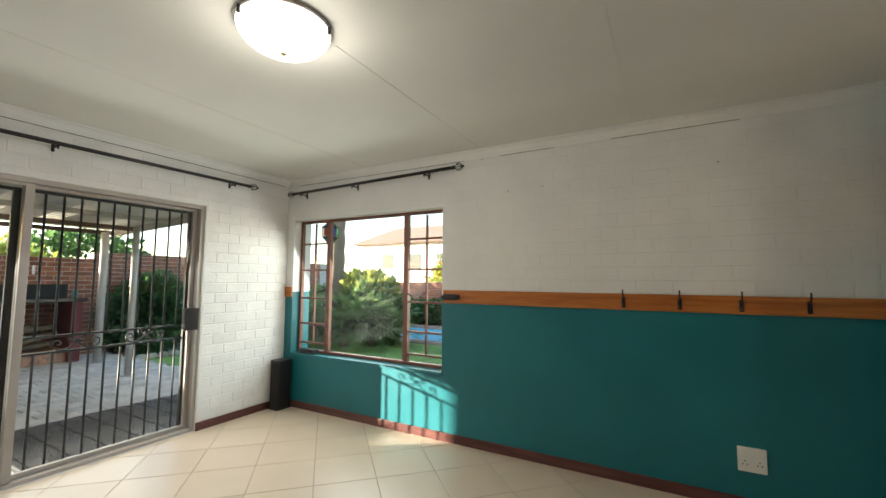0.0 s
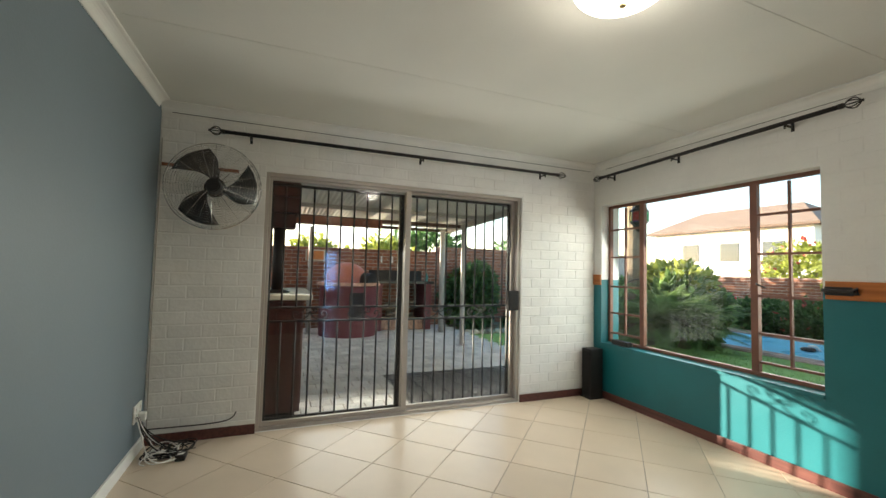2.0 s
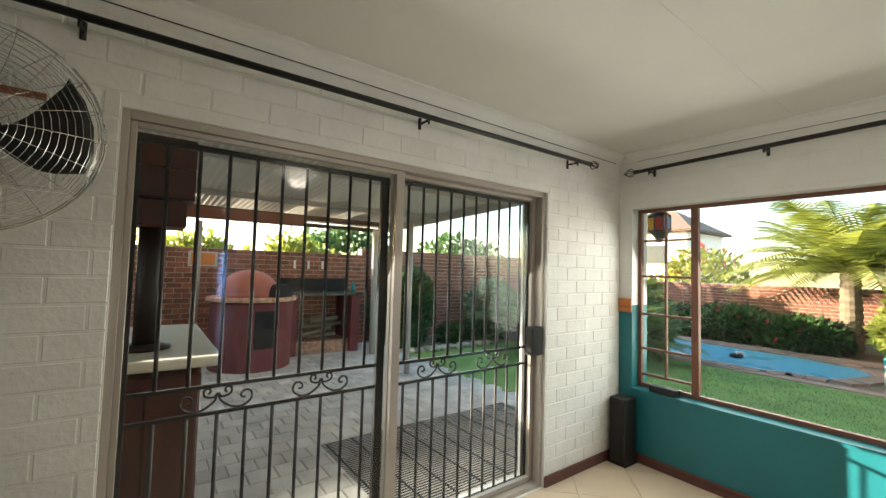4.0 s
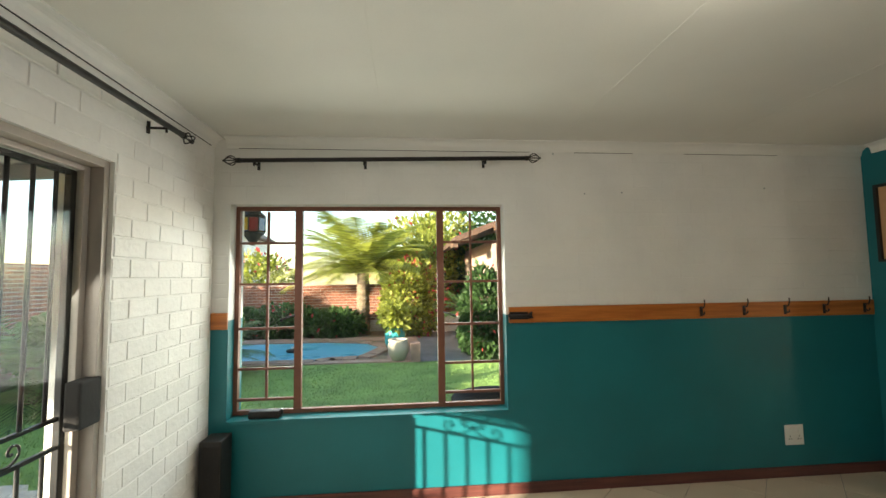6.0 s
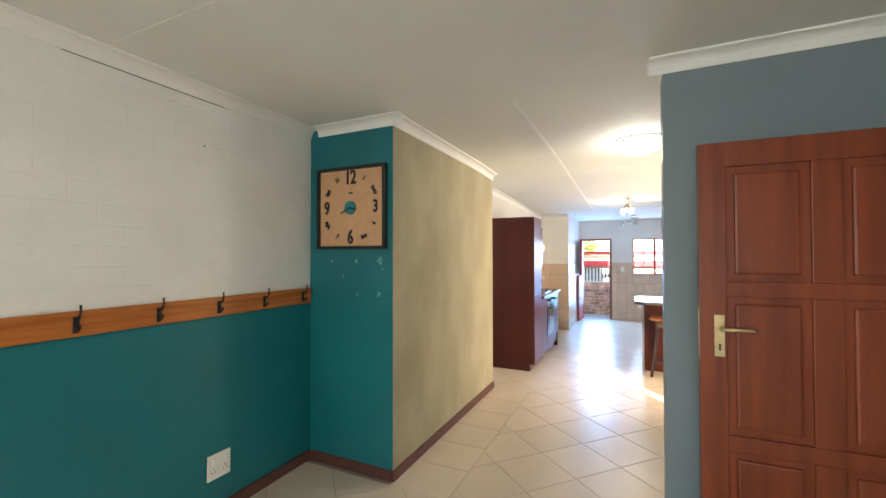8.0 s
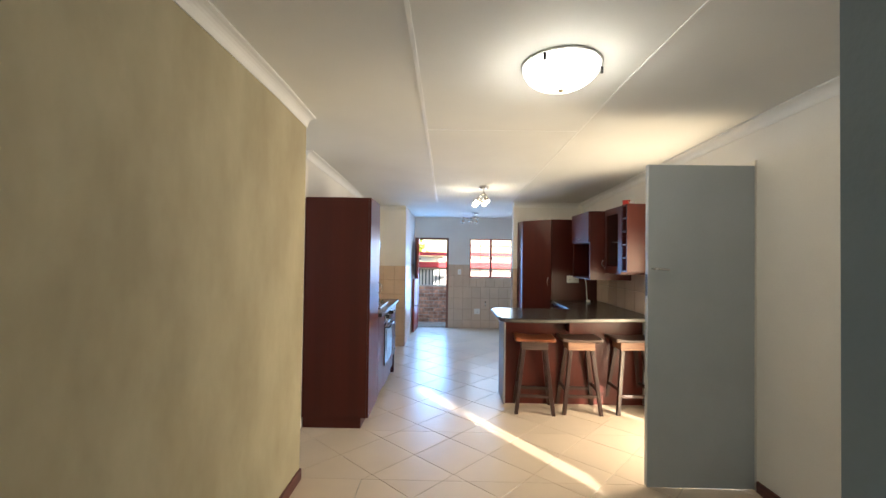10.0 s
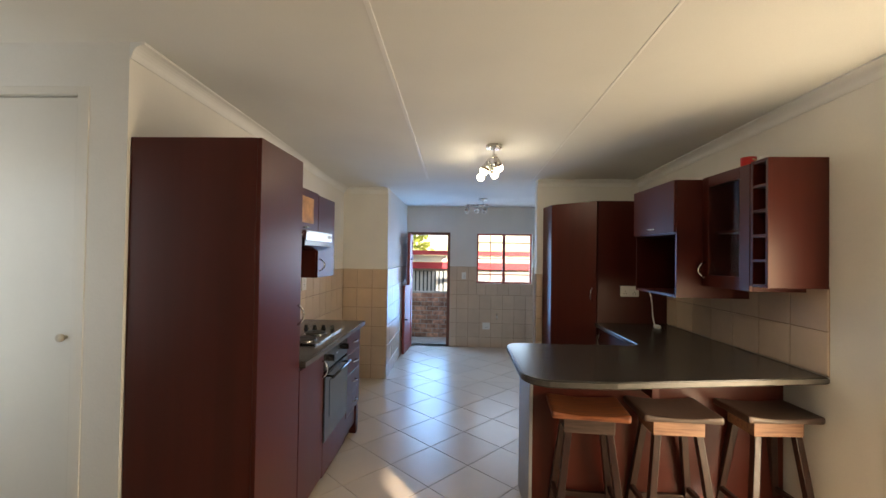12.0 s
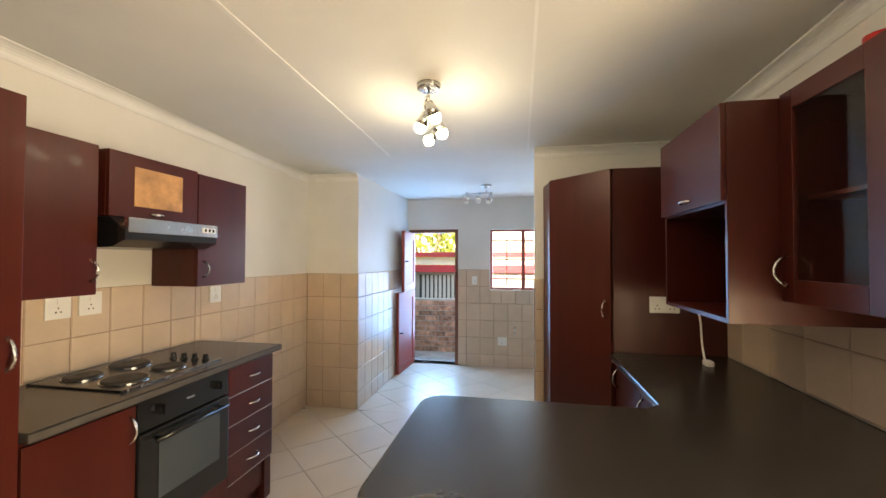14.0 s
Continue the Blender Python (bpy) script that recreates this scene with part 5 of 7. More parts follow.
jar = thing("glass_jar", (6.28, 0.97, 2.152), "pale jar beside the red mug", "jar")
part("body", lathe([(0.026, 0), (0.028, 0.008), (0.028, 0.05), (0.022, 0.06), (0.022, 0.07)], (6.28, 0.97, 2.152)), M_PLASTIC, jar, smooth=True)
tap = thing("water_tap", (EAST, 2.12, 0.55), "small chrome tap low on the tiled wall", "tap")
part("body", tube((EAST - 0.0105, 2.12, 0.55), (EAST - 0.07, 2.12, 0.55), 0.012), M_CHROME, tap)
part("spout", sweep([(EAST - 0.06, 2.12, 0.55), (EAST - 0.09, 2.12, 0.54), (EAST - 0.10, 2.12, 0.50)], 0.009), M_CHROME, tap)
part("wheel", tube((EAST - 0.05, 2.12, 0.56), (EAST - 0.05, 2.12, 0.60), 0.006, 0.02), M_CHROME, tap)

# hairline gaps under the cornice, nail holes and scuffs
for x0, x1 in ((-2.45, -0.30), (0.05, 0.52), (0.95, 1.75)):
    tagged(part("trim_gap_north", box((x0, N - 0.003, CEIL - 0.0752), (x1, N - 0.0005, CEIL - 0.0722)), M_INK), "dark hairline gap below the cornice", "gap", kind="structure")
tagged(part("trim_gap_west", box((W + 0.0005, 0.62, CEIL - 0.0752), (W + 0.0065, N - 0.06, CEIL - 0.0722)), M_INK), "dark hairline gap below the cornice", "gap", kind="structure")
for x, z in ((0.12, 2.19), (0.42, 2.20), (1.62, 2.24), (-0.12, 2.50)):
    nl = thing("wall_plug", (x, N, z), "small grey plug in the white painted wall", "wall plug", "wall plugs")
    part("plug", tube((x, N - 0.0005, z), (x, N - 0.006, z), 0.008, 0.006, 10), M_GREYDOOR, nl)

# small pale chips in the teal paint below the clock
for y, z, s in ((4.105, 1.545, 0.032), (4.318, 1.545, 0.022), (4.12, 1.305, 0.024), (4.31, 1.30, 0.016), (4.44, 1.43, 0.018), (4.09, 1.49, 0.014), (4.55, 1.545, 0.013)):
    rng_ = random.Random(int(y * 977 + z * 131))
    bm = bmesh.new()
    ring = [bm.verts.new((2.4988, y + s * rng_.uniform(0.35, 1.0) * math.cos(k * math.tau / 11), z + 1.3 * s * rng_.uniform(0.35, 1.0) * math.sin(k * math.tau / 11))) for k in range(11)]
    bm.faces.new(ring)
    solid_ = bmesh.ops.extrude_face_region(bm, geom=list(bm.faces))
    bmesh.ops.translate(bm, vec=(-0.0008, 0, 0), verts=[v for v in solid_["geom"] if isinstance(v, bmesh.types.BMVert)])
    bmesh.ops.recalc_face_normals(bm, faces=bm.faces)
    tagged(part("trim_paint_chip", bm, M_CHIP), "pale chip in the teal paint", "paint chip", kind="structure")


# ---- outside ----
def leaves(rng, centre, radii, n, size, flat=0.0, hollow=0.55):
    """Leaf blades (two-triangle folded quads) through an uneven crown; gives verts and faces."""
    c = np.array(centre)
    lumps = rng.normal(size=(9, 3))
    lumps /= np.linalg.norm(lumps, axis=1)[:, None]
    d = rng.normal(size=(n, 3))
    d /= np.linalg.norm(d, axis=1)[:, None]
    bump = 0.72 + 0.34 * np.max(d @ lumps.T, axis=1) ** 3 + rng.normal(0, 0.05, n)
    rad = (hollow + (1 - hollow) * rng.random(n) ** 0.6) * bump
    p = c + d * rad[:, None] * np.array(radii)
    out = d + rng.normal(0, 0.6, (n, 3))
    out[:, 2] -= flat
    out /= np.linalg.norm(out, axis=1)[:, None]
    side = np.cross(out, rng.normal(size=(n, 3)))
    side /= np.linalg.norm(side, axis=1)[:, None]
    s = size * (0.6 + 0.8 * rng.random(n))[:, None]
    up = np.cross(side, out)
    v = np.stack([p, p + out * s * 0.5 + side * s * 0.28 + up * s * 0.05, p + out * s, p + out * s * 0.5 - side * s * 0.28 + up * s * 0.05], 1).reshape(-1, 3)
    f = np.arange(n * 4).reshape(-1, 4)
    return v, f


def raw(name, v, f, material, parent=None, label=""):
    me = bpy.data.meshes.new(name)
    me.from_pydata([tuple(x) for x in v], [], [tuple(int(i) for i in x) for x in f])
    me.materials.append(material)
    ob = new(name, me)
    if parent:
        ob.parent = parent
        ob.matrix_parent_inverse = parent.matrix_world.inverted()
    if label:
        ob["label"] = label
    return ob


SEED = [1]


def shrub(at, radii, n, size, material, label, category="shrub", blooms=0, stems=5, lift=0.0):
    SEED[0] += 1
    rng = np.random.default_rng(SEED[0])
    t = thing("shrub" if category == "shrub" else "tree", at, label, category)
    c = (at[0], at[1], at[2] + radii[2] * 0.9 + lift)
    bm = bmesh.new()
    for k in range(stems):
        a = k / stems * math.tau + 0.4
        e = Vector(c) + Vector((radii[0] * 0.5 * math.cos(a), radii[1] * 0.5 * math.sin(a), radii[2] * 0.3))
        b = Vector(at) + Vector((0.06 * math.cos(a), 0.06 * math.sin(a), -0.03))
        m = b.lerp(e, 0.5) + Vector((0.05 * math.sin(a * 3), 0.05 * math.cos(a * 2), 0.1))
        r = 0.02 + 0.03 * radii[2]
        add_sweep(bm, [b, m, e], [r, r * 0.7, r * 0.3], 6)
    part("trunk", bm, M_TRUNK, t)
    v, f = leaves(rng, c, radii, n, size)
    raw("crown", v, f, material, t)
    if blooms:
        v, f = leaves(rng, c, [r * 1.03 for r in radii], blooms, size * 0.9, hollow=0.9)
        raw("blossom", v, f, M_BLOOM, t, "small red blossoms")
    return t


def palm(at, h, r, n, length, droop, label, lean=(0, 0), material=None, spread=1.0, low=-0.15):
    SEED[0] += 1
    rng = random.Random(SEED[0])
    t = thing("palm_tree", at, label, "palm tree")
    top = Vector((at[0] + lean[0], at[1] + lean[1], at[2] + h))
    base = Vector(at) - Vector((0, 0, 0.05))
    rings = 22
    pts = [base.lerp(top, k / rings) for k in range(rings + 1)]
    part("trunk", sweep(pts, [r * (1.15 - 0.2 * k / rings + (0.10 if k % 2 else -0.04)) for k in range(rings + 1)], 14), M_TRUNK, t, "rough ringed trunk")
    v, f = [], []
    for k in range(n):
        a = k * 2.39996 + rng.uniform(-0.2, 0.2)
        rise = rng.uniform(low, 1.3)
        L = length * rng.uniform(0.8, 1.1)
        d = Vector((math.cos(a), math.sin(a), 0))
        spine = []
        for i in range(15):
            q = i / 14
            spine.append(top + d * (L * q * math.cos(rise * 0.6) * spread) + Vector((0, 0, L * (q * math.sin(rise) - droop * q * q))))
        for i in range(1, 14):
            q = i / 14
            tan = (spine[i + 1] - spine[i - 1]).normalized()
            side = tan.cross(Vector((0, 0, 1))).normalized()
            for s in (-1, 1):
                for j in (0, 0.5):
                    p = spine[i].lerp(spine[i + 1], j)
                    ll = L * 0.26 * (math.sin(math.pi * (0.12 + 0.83 * q)) ** 0.7) * rng.uniform(0.85, 1.1)
                    tip = p + (side * s * 0.85 + tan * 0.65 + Vector((0, 0, -0.25))) * ll
                    w = tan * (0.022 * L / 2)
                    o = len(v)
                    v += [p - w, p + w, tip]
                    f.append((o, o + 1, o + 2))
        for i in range(14):
            o = len(v)
            sd = Vector((-d.y, d.x, 0)) * 0.012
            v += [spine[i] - sd, spine[i] + sd, spine[i + 1] + sd * 0.8, spine[i + 1] - sd * 0.8]
            f.append((o, o + 1, o + 2, o + 3))
    raw("crown", v, f, material or M_LEAFLIGHT, t, "arching feathered fronds")
    return t


BOX = {}


def piece_mesh(w, h, d, material, ch=0.004):
    """A brick or tile: w along x, h along z, face at y = -d, edges chamfered."""
    key = (round(w, 3), round(h, 3), round(d, 4), material.name)
    if key not in BOX:
        x, z = w / 2, h / 2
        ch = min(ch, d * 0.8)
        v = [(-x, 0, -z), (x, 0, -z), (x, 0, z), (-x, 0, z), (-x, -d + ch, -z), (x, -d + ch, -z), (x, -d + ch, z), (-x, -d + ch, z),
             (-x + ch, -d, -z + ch), (x - ch, -d, -z + ch), (x - ch, -d, z - ch), (-x + ch, -d, z - ch)]
        f = [(8, 9, 10, 11)] + [(a, (a + 1) % 4, 4 + (a + 1) % 4, 4 + a) for a in range(4)] + [(4 + a, 4 + (a + 1) % 4, 8 + (a + 1) % 4, 8 + a) for a in range(4)]
        me = bpy.data.meshes.new("piece")
        me.from_pydata(v, [], f)
        me.materials.append(material)
        BOX[key] = me
    return BOX[key]


def spans(a0, a1, step, shift):
    """Cuts the stretch a0..a1 at a0 + shift + k * step."""
    cuts = [a0]
    c = a0 + shift
    while c < a1:
        if c > a0 + 0.02:
            cuts.append(c)
        c += step
    if a1 - cuts[-1] < 0.02:
        cuts.pop()
    return list(zip(cuts, [*cuts[1:], a1]))


def facing(parent, name, face, a0, a1, z0, z1, holes, w, h, joint, depth, material, bond=True, limit=300, rng_seed=1, top_down=False, jitter=0.0):
    """Bricks or tiles on the wall plane face=(axis, value, sign of the normal); pieces past the limit are joined."""
    axis, at, sgn = face
    rng = random.Random(rng_seed)
    rot = {("y", -1): 0, ("y", 1): 180, ("x", 1): 90, ("x", -1): -90}[(axis, sgn)]
    rows = []
    n = 0
    zc = z1 if top_down else z0
    k = 0
    while (zc > z0 + 0.02) if top_down else (zc < z1 - 0.02):
        lo, hi = (max(z0, zc - h), zc) if top_down else (zc, min(z1, zc + h))
        for a, b in spans(a0, a1, w, (w / 2 if k % 2 else 0) if bond else 0):
            cell = [(a, b)]
            for p, q, r, s in holes:
                if hi > r + 0.01 and lo < s - 0.01:
                    nxt = []
                    for c, d in cell:
                        if d <= p or c >= q:
                            nxt.append((c, d))
                        else:
                            nxt += [(c, p)] if p - c > 0.02 else []
                            nxt += [(q, d)] if d - q > 0.02 else []
                    cell = nxt
            rows += [(c, d, lo, hi) for c, d in cell]
        zc += -h if top_down else h
        k += 1
    bm = None
    for a, b, lo, hi in rows:
        me = piece_mesh(b - a - joint, hi - lo - joint, depth, material)
        c = ((a + b) / 2, (lo + hi) / 2)
        m = pose(c[0], at, c[1], 0, 0, rot) if axis == "y" else pose(at, c[0], c[1], 0, 0, rot)
        m = m @ pose(0, rng.uniform(-jitter, jitter) if jitter else 0, 0, rng.uniform(-0.6, 0.6) * (jitter > 0), 0, rng.uniform(-0.4, 0.4) * (jitter > 0))
        n += 1
        if n <= limit:
            ob = new(name, me)
            ob.parent = parent
            ob.matrix_parent_inverse = parent.matrix_world.inverted()
            ob.matrix_basis = m
        else:
            bm = bm or bmesh.new()
            o = len(bm.verts)
            bm.from_mesh(me)
            bm.verts.ensure_lookup_table()
            for v in bm.verts[o:]:
                v.co = m @ v.co
    if bm:
        tagged(part(name + "s", bm, material, parent), kind="stuff")


solid("ground_lawn", [((-7.6, 5.35, -0.2), (0.6, 10.15, -0.155)), ((-0.2, 5.0, -0.2), (0.6, 5.35, -0.155))], M_GRASS, "short green lawn", "lawn")
# blades at the lawn's surface
rg = np.random.default_rng(8)
n = 26000
gx, gy = rg.uniform(-7.2, 0.5, n), 5.4 + 4.7 * rg.random(n) ** 1.1
ha, hb = rg.uniform(0.012, 0.035, n), rg.uniform(0, math.tau, n)
gp = np.stack([gx, gy, np.full(n, -0.156)], 1)
wv = np.stack([np.cos(hb), np.sin(hb), np.zeros(n)], 1) * 0.006
tv = gp + np.stack([rg.normal(0, 0.012, n), rg.normal(0, 0.012, n), ha], 1)
tagged(raw("lawn_grass", np.stack([gp - wv, gp + wv, tv], 1).reshape(-1, 3), np.arange(n * 3).reshape(-1, 3), M_GRASS), "short mown green grass", "grass", kind="stuff")
solid("pavement_garden", [((0.6, 5.0, -0.2), (4.5, 10.4, -0.15))], M_COPING, "pinkish brick paving beside the lawn", "pavement")
solid("pavement_slate", [((-1.0, 10.15, -0.2), (3.5, 16.0, -0.152))], mat("grey_slate_paving", (0.22, 0.23, 0.25), 0.7, spread=0.25, scale=2.5, grain=40, bump=0.4), "grey slate paving behind the pool", "pavement")

# pool with a coping of separate bricks
pool_pts = [(-11, 10.55), (-3.2, 10.55), (-2.9, 10.75), (-2.35, 10.78), (-2.2, 11.05), (-1.95, 11.9), (-2.3, 12.5), (-3.4, 12.85), (-11, 12.95)]
tagged(part("pool_water", prism(pool_pts, -0.30, -0.148), M_POOL), "clear blue swimming pool water", "pool", kind="structure")
cop = solid("pavement_coping", [((-11.5, 10.15, -0.205), (-1.0, 10.40, -0.130)), ((-11.5, 13.1, -0.205), (-1.0, 13.6, -0.130)), ((-1.7, 10.40, -0.205), (-1.0, 13.1, -0.130))], M_COPING, "pinkish brick pool surround", "pavement")
rim = bmesh.new()
ctr = Vector((-5.0, 11.7))
for (x0, y0), (x1, y1) in zip(pool_pts, pool_pts[1:]):
    a, b = Vector((x0, y0)), Vector((x1, y1))
    k = max(1, round((b - a).length / 0.23))
    nrm = Vector(((b - a).y, -(b - a).x)).normalized()
    for i in range(k):
        p, q = a.lerp(b, (i + 0.03) / k), a.lerp(b, (i + 0.97) / k)
        prism([tuple(p), tuple(q), tuple(q + nrm * 0.32), tuple(p + nrm * 0.32)][::-1], -0.21, -0.118, rim)
bmesh.ops.recalc_face_normals(rim, faces=rim.faces)
tagged(part("coping_bricks", rim, M_COPING, cop), kind="stuff")
pc = thing("pool_skimmer", (-3.95, 11.6, -0.148), "small dark float on the pool water", "pool float")
part("body", lathe([(0.10, 0), (0.13, 0.03), (0.10, 0.07), (0.04, 0.08)], (-3.95, 11.6, -0.147)), M_BLACK, pc, smooth=True)
part("hose", sweep([(-3.95, 11.6, -0.14), (-3.95, 11.65, -0.05), (-3.9, 11.75, -0.05), (-3.85, 11.9, -0.2)], 0.03), M_PLASTIC, pc)


def pot(at, r, h, material, label):
    t = thing("flower_pot", at, label, "flower pot", "garden pots")
    part("pot", lathe([(r * 0.62, 0), (r * 0.95, h * 0.35), (r, h * 0.7), (r * 0.85, h * 0.9), (r * 0.95, h), (r * 0.8, h), (r * 0.75, h * 0.9)], at), material, t, smooth=True)
    part("soil", lathe([(r * 0.74, 0), (r * 0.74, 0.01)], (at[0], at[1], at[2] + h * 0.88)), M_EARTH, t)
    return t


pot((-1.45, 10.28, -0.130), 0.22, 0.42, M_STONETOP, "pale carved stone pot on the pool surround")
pot((-1.55, 11.3, -0.130), 0.24, 0.55, mat("turquoise_glaze", (0.06, 0.40, 0.42), 0.25), "turquoise glazed pot with a bright plant")
blk = thing("stone_block", (-1.10, 10.25, -0.16), "low brick pedestal beside the pot", "pedestal")
part("block", box((-1.2, 10.12, -0.165), (-1.0, 10.45, 0.22), 0.01), M_COPING, blk)
shrub((-1.55, 11.3, 0.36), (0.36, 0.36, 0.32), 700, 0.16, M_LEAFLIGHT, "bright yellow-green plant in the turquoise pot", stems=3)

# planting round the pool
palm((-2.6, 14.3, -0.16), 1.85, 0.18, 64, 2.9, 0.42, "young date palm with arching yellow-green fronds", spread=0.8, low=0.25)
palm((-6.15, 9.25, -0.16), 5.2, 0.19, 26, 2.6, 0.55, "tall palm with a ringed trunk beside the lawn", material=M_LEAFMID)
for x, y, hh, L in ((-5.5, 8.9, 0.45, 1.5), (-4.95, 9.3, 0.35, 1.3), (-6.6, 8.2, 0.5, 1.5)):
    palm((x, y, -0.16), hh, 0.12, 30, L, 0.35, "low cycad with stiff green fronds", material=M_LEAFMID)
shrub((-5.45, 9.95, -0.16), (0.95, 0.6, 0.85), 4000, 0.16, M_LEAFMID, "green bush behind the cycads", blooms=0)
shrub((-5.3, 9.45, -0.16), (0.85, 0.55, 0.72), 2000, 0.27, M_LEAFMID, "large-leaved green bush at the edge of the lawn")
# same bush again in a lighter leaf colour that stands in for sun on top
shrub((-5.55, 9.75, 0.55), (0.8, 0.5, 0.55), 1500, 0.26, M_LEAFLIGHT, "top of the large-leaved bush, sunlight put into its yellow-green leaf colour")
shrub((-7.1, 9.6, -0.16), (0.9, 0.8, 0.75), 2600, 0.14, M_LEAFMID, "dark green bush at the pool's corner")
for k, (x, y, rx, rz, m, b) in enumerate(((-10.5, 14.4, 1.3, 0.5, M_LEAF, 0), (-8.3, 14.3, 1.3, 0.55, M_LEAF, 40), (-6.4, 14.1, 1.2, 0.45, M_LEAF, 60), (-4.9, 14.0, 1.1, 0.5, M_LEAF, 60), (-3.4, 13.9, 0.9, 0.42, M_LEAF, 30))):
    shrub((x, y, -0.16), (rx, 0.6, rz), 2600, 0.15, m, "low dark green bed plants along the pool", blooms=b)
shrub((-1.15, 13.7, -0.16), (0.9, 0.6, 1.2), 5600, 0.15, M_LEAFLIGHT, "yellow-green bougainvillea with red blossoms", blooms=420)
shrub((-0.35, 15.6, -0.16), (1.3, 0.9, 1.75), 6000, 0.18, M_LEAFLIGHT, "tall yellow-green bougainvillea with red blossoms", blooms=260)
shrub((1.1, 15.6, -0.16), (1.7, 1.2, 1.75), 7000, 0.17, M_LEAF, "dense dark green bush in the shade", blooms=120)
shrub((3.2, 15.8, -0.16), (1.9, 1.3, 2.2), 6500, 0.18, M_LEAF, "dense dark green tree behind the paving", blooms=60)
shrub((0.15, 10.75, -0.16), (0.33, 0.33, 0.42), 1500, 0.09, M_LEAF, "round clipped ivy bush on the paving")
shrub((0.42, 10.2, -0.16), (0.55, 0.34, 1.0), 3600, 0.13, M_LEAF, "dark green creeper in front of the house wing", blooms=25, stems=4)
palm((0.2, 11.6, -0.16), 0.9, 0.08, 26, 0.95, 0.35, "small fern palm behind the ivy bush", material=M_LEAF)
shrub((-0.3, 17.6, -0.16), (2.3, 1.2, 2.3), 6000, 0.22, M_LEAFLIGHT, "tall yellow-green tree at the boundary", "tree", blooms=160)
shrub((3.6, 18.0, -0.16), (2.8, 1.4, 3.2), 5200, 0.24, M_LEAF, "tall green tree at the boundary", "tree")
shrub((-6.9, 17.5, -0.16), (1.6, 1.0, 1.4), 2800, 0.2, M_LEAFLIGHT, "pale green tree behind the boundary wall", "tree", blooms=150)
solid("wall_garden", [((-14, 15.0, -0.2), (8, 15.2, 1.35))], M_MORTAR, "red brick boundary wall behind the pool", "wall")
lowb = solid("wall_garden_low", [((-0.6, 14.55, -0.2), (3.0, 14.75, 0.42))], M_KITCHEN, "low pale plastered bed wall", "wall")

# house wing with an eave
hw = thing("house_wing", (2.0, 10.5, -0.16), "pale pink brick wing of the house with a dark eave", "house")
hwall = part("wall", box((0.62, 10.6, -0.2), (3.4, 15.0, 2.35)), mat("pale_pink_brick", (0.48, 0.33, 0.27), 0.85, spread=0.2, scale=9), hw)
bm = bmesh.new()
sl = [(-0.25, 10.2, 2.28), (3.6, 10.2, 3.75), (3.6, 15.2, 3.75), (-0.25, 15.2, 2.28)]
lo = [bm.verts.new(p) for p in sl]
hi = [bm.verts.new((x, y, z + 0.12)) for x, y, z in sl]
bm.faces.new(lo[::-1])
bm.faces.new(hi)
for k in range(4):
    bm.faces.new((lo[k], lo[(k + 1) % 4], hi[(k + 1) % 4], hi[k]))
part("roof", bm, M_BEAM, hw, "dark sloping roof edge")
for k in range(5):
    part("rafter", box((-0.3 + 0.9 * k, 10.1, 2.17 + 0.345 * k), (-0.2 + 0.9 * k, 10.6, 2.30 + 0.345 * k)), M_BEAM, hw)

# far view: neighbours' wall of trees and roofs as plain distance
nb = thing("neighbour_house", (-17, 33, -0.16), "white neighbouring house with a tiled roof", "house", "neighbouring houses")
part("wall", box((-24, 31, -0.2), (-13, 37, 4.6)), M_KITCHEN, nb)
part("roof", prism([(-24.5, 30.5), (-12.5, 30.5), (-12.5, 37.5), (-24.5, 37.5)], 4.6, 4.75), M_BEAM, nb)
bm = bmesh.new()
a = [bm.verts.new(p) for p in ((-24.5, 30.5, 4.75), (-12.5, 30.5, 4.75), (-12.5, 37.5, 4.75), (-24.5, 37.5, 4.75), (-22, 34, 6.5), (-15, 34, 6.5))]
for f in ((0, 1, 5, 4), (1, 2, 5), (2, 3, 4, 5), (3, 0, 4)):
    bm.faces.new([a[i] for i in f])
part("roof_top", bm, mat("terracotta_roof_tile", (0.24, 0.17, 0.13), 0.8, spread=0.2, scale=5), nb)
for x in (-21.5, -18.6, -15.8):
    part("window", box((x, 30.96, 2.4), (x + 1.3, 31.0, 3.7)), M_OVENGLASS, nb)

# lantern under the eave
ln_ = thing("hanging_lantern", (-2.585, 5.42, 2.2), "dark metal lantern with coloured glass, hanging outside", "lantern")
L0 = (-2.585, 5.42)
part("cap", lathe([(0.105, 2.10), (0.11, 2.115), (0.07, 2.15), (0.03, 2.19), (0.012, 2.2)], (*L0, 0), 8), M_BLACK, ln_)
part("cage", lathe([(0.02, 1.86), (0.03, 1.885), (0.085, 1.955), (0.10, 1.965), (0.10, 1.975), (0.088, 1.975)], (*L0, 0), 8), M_BLACK, ln_)
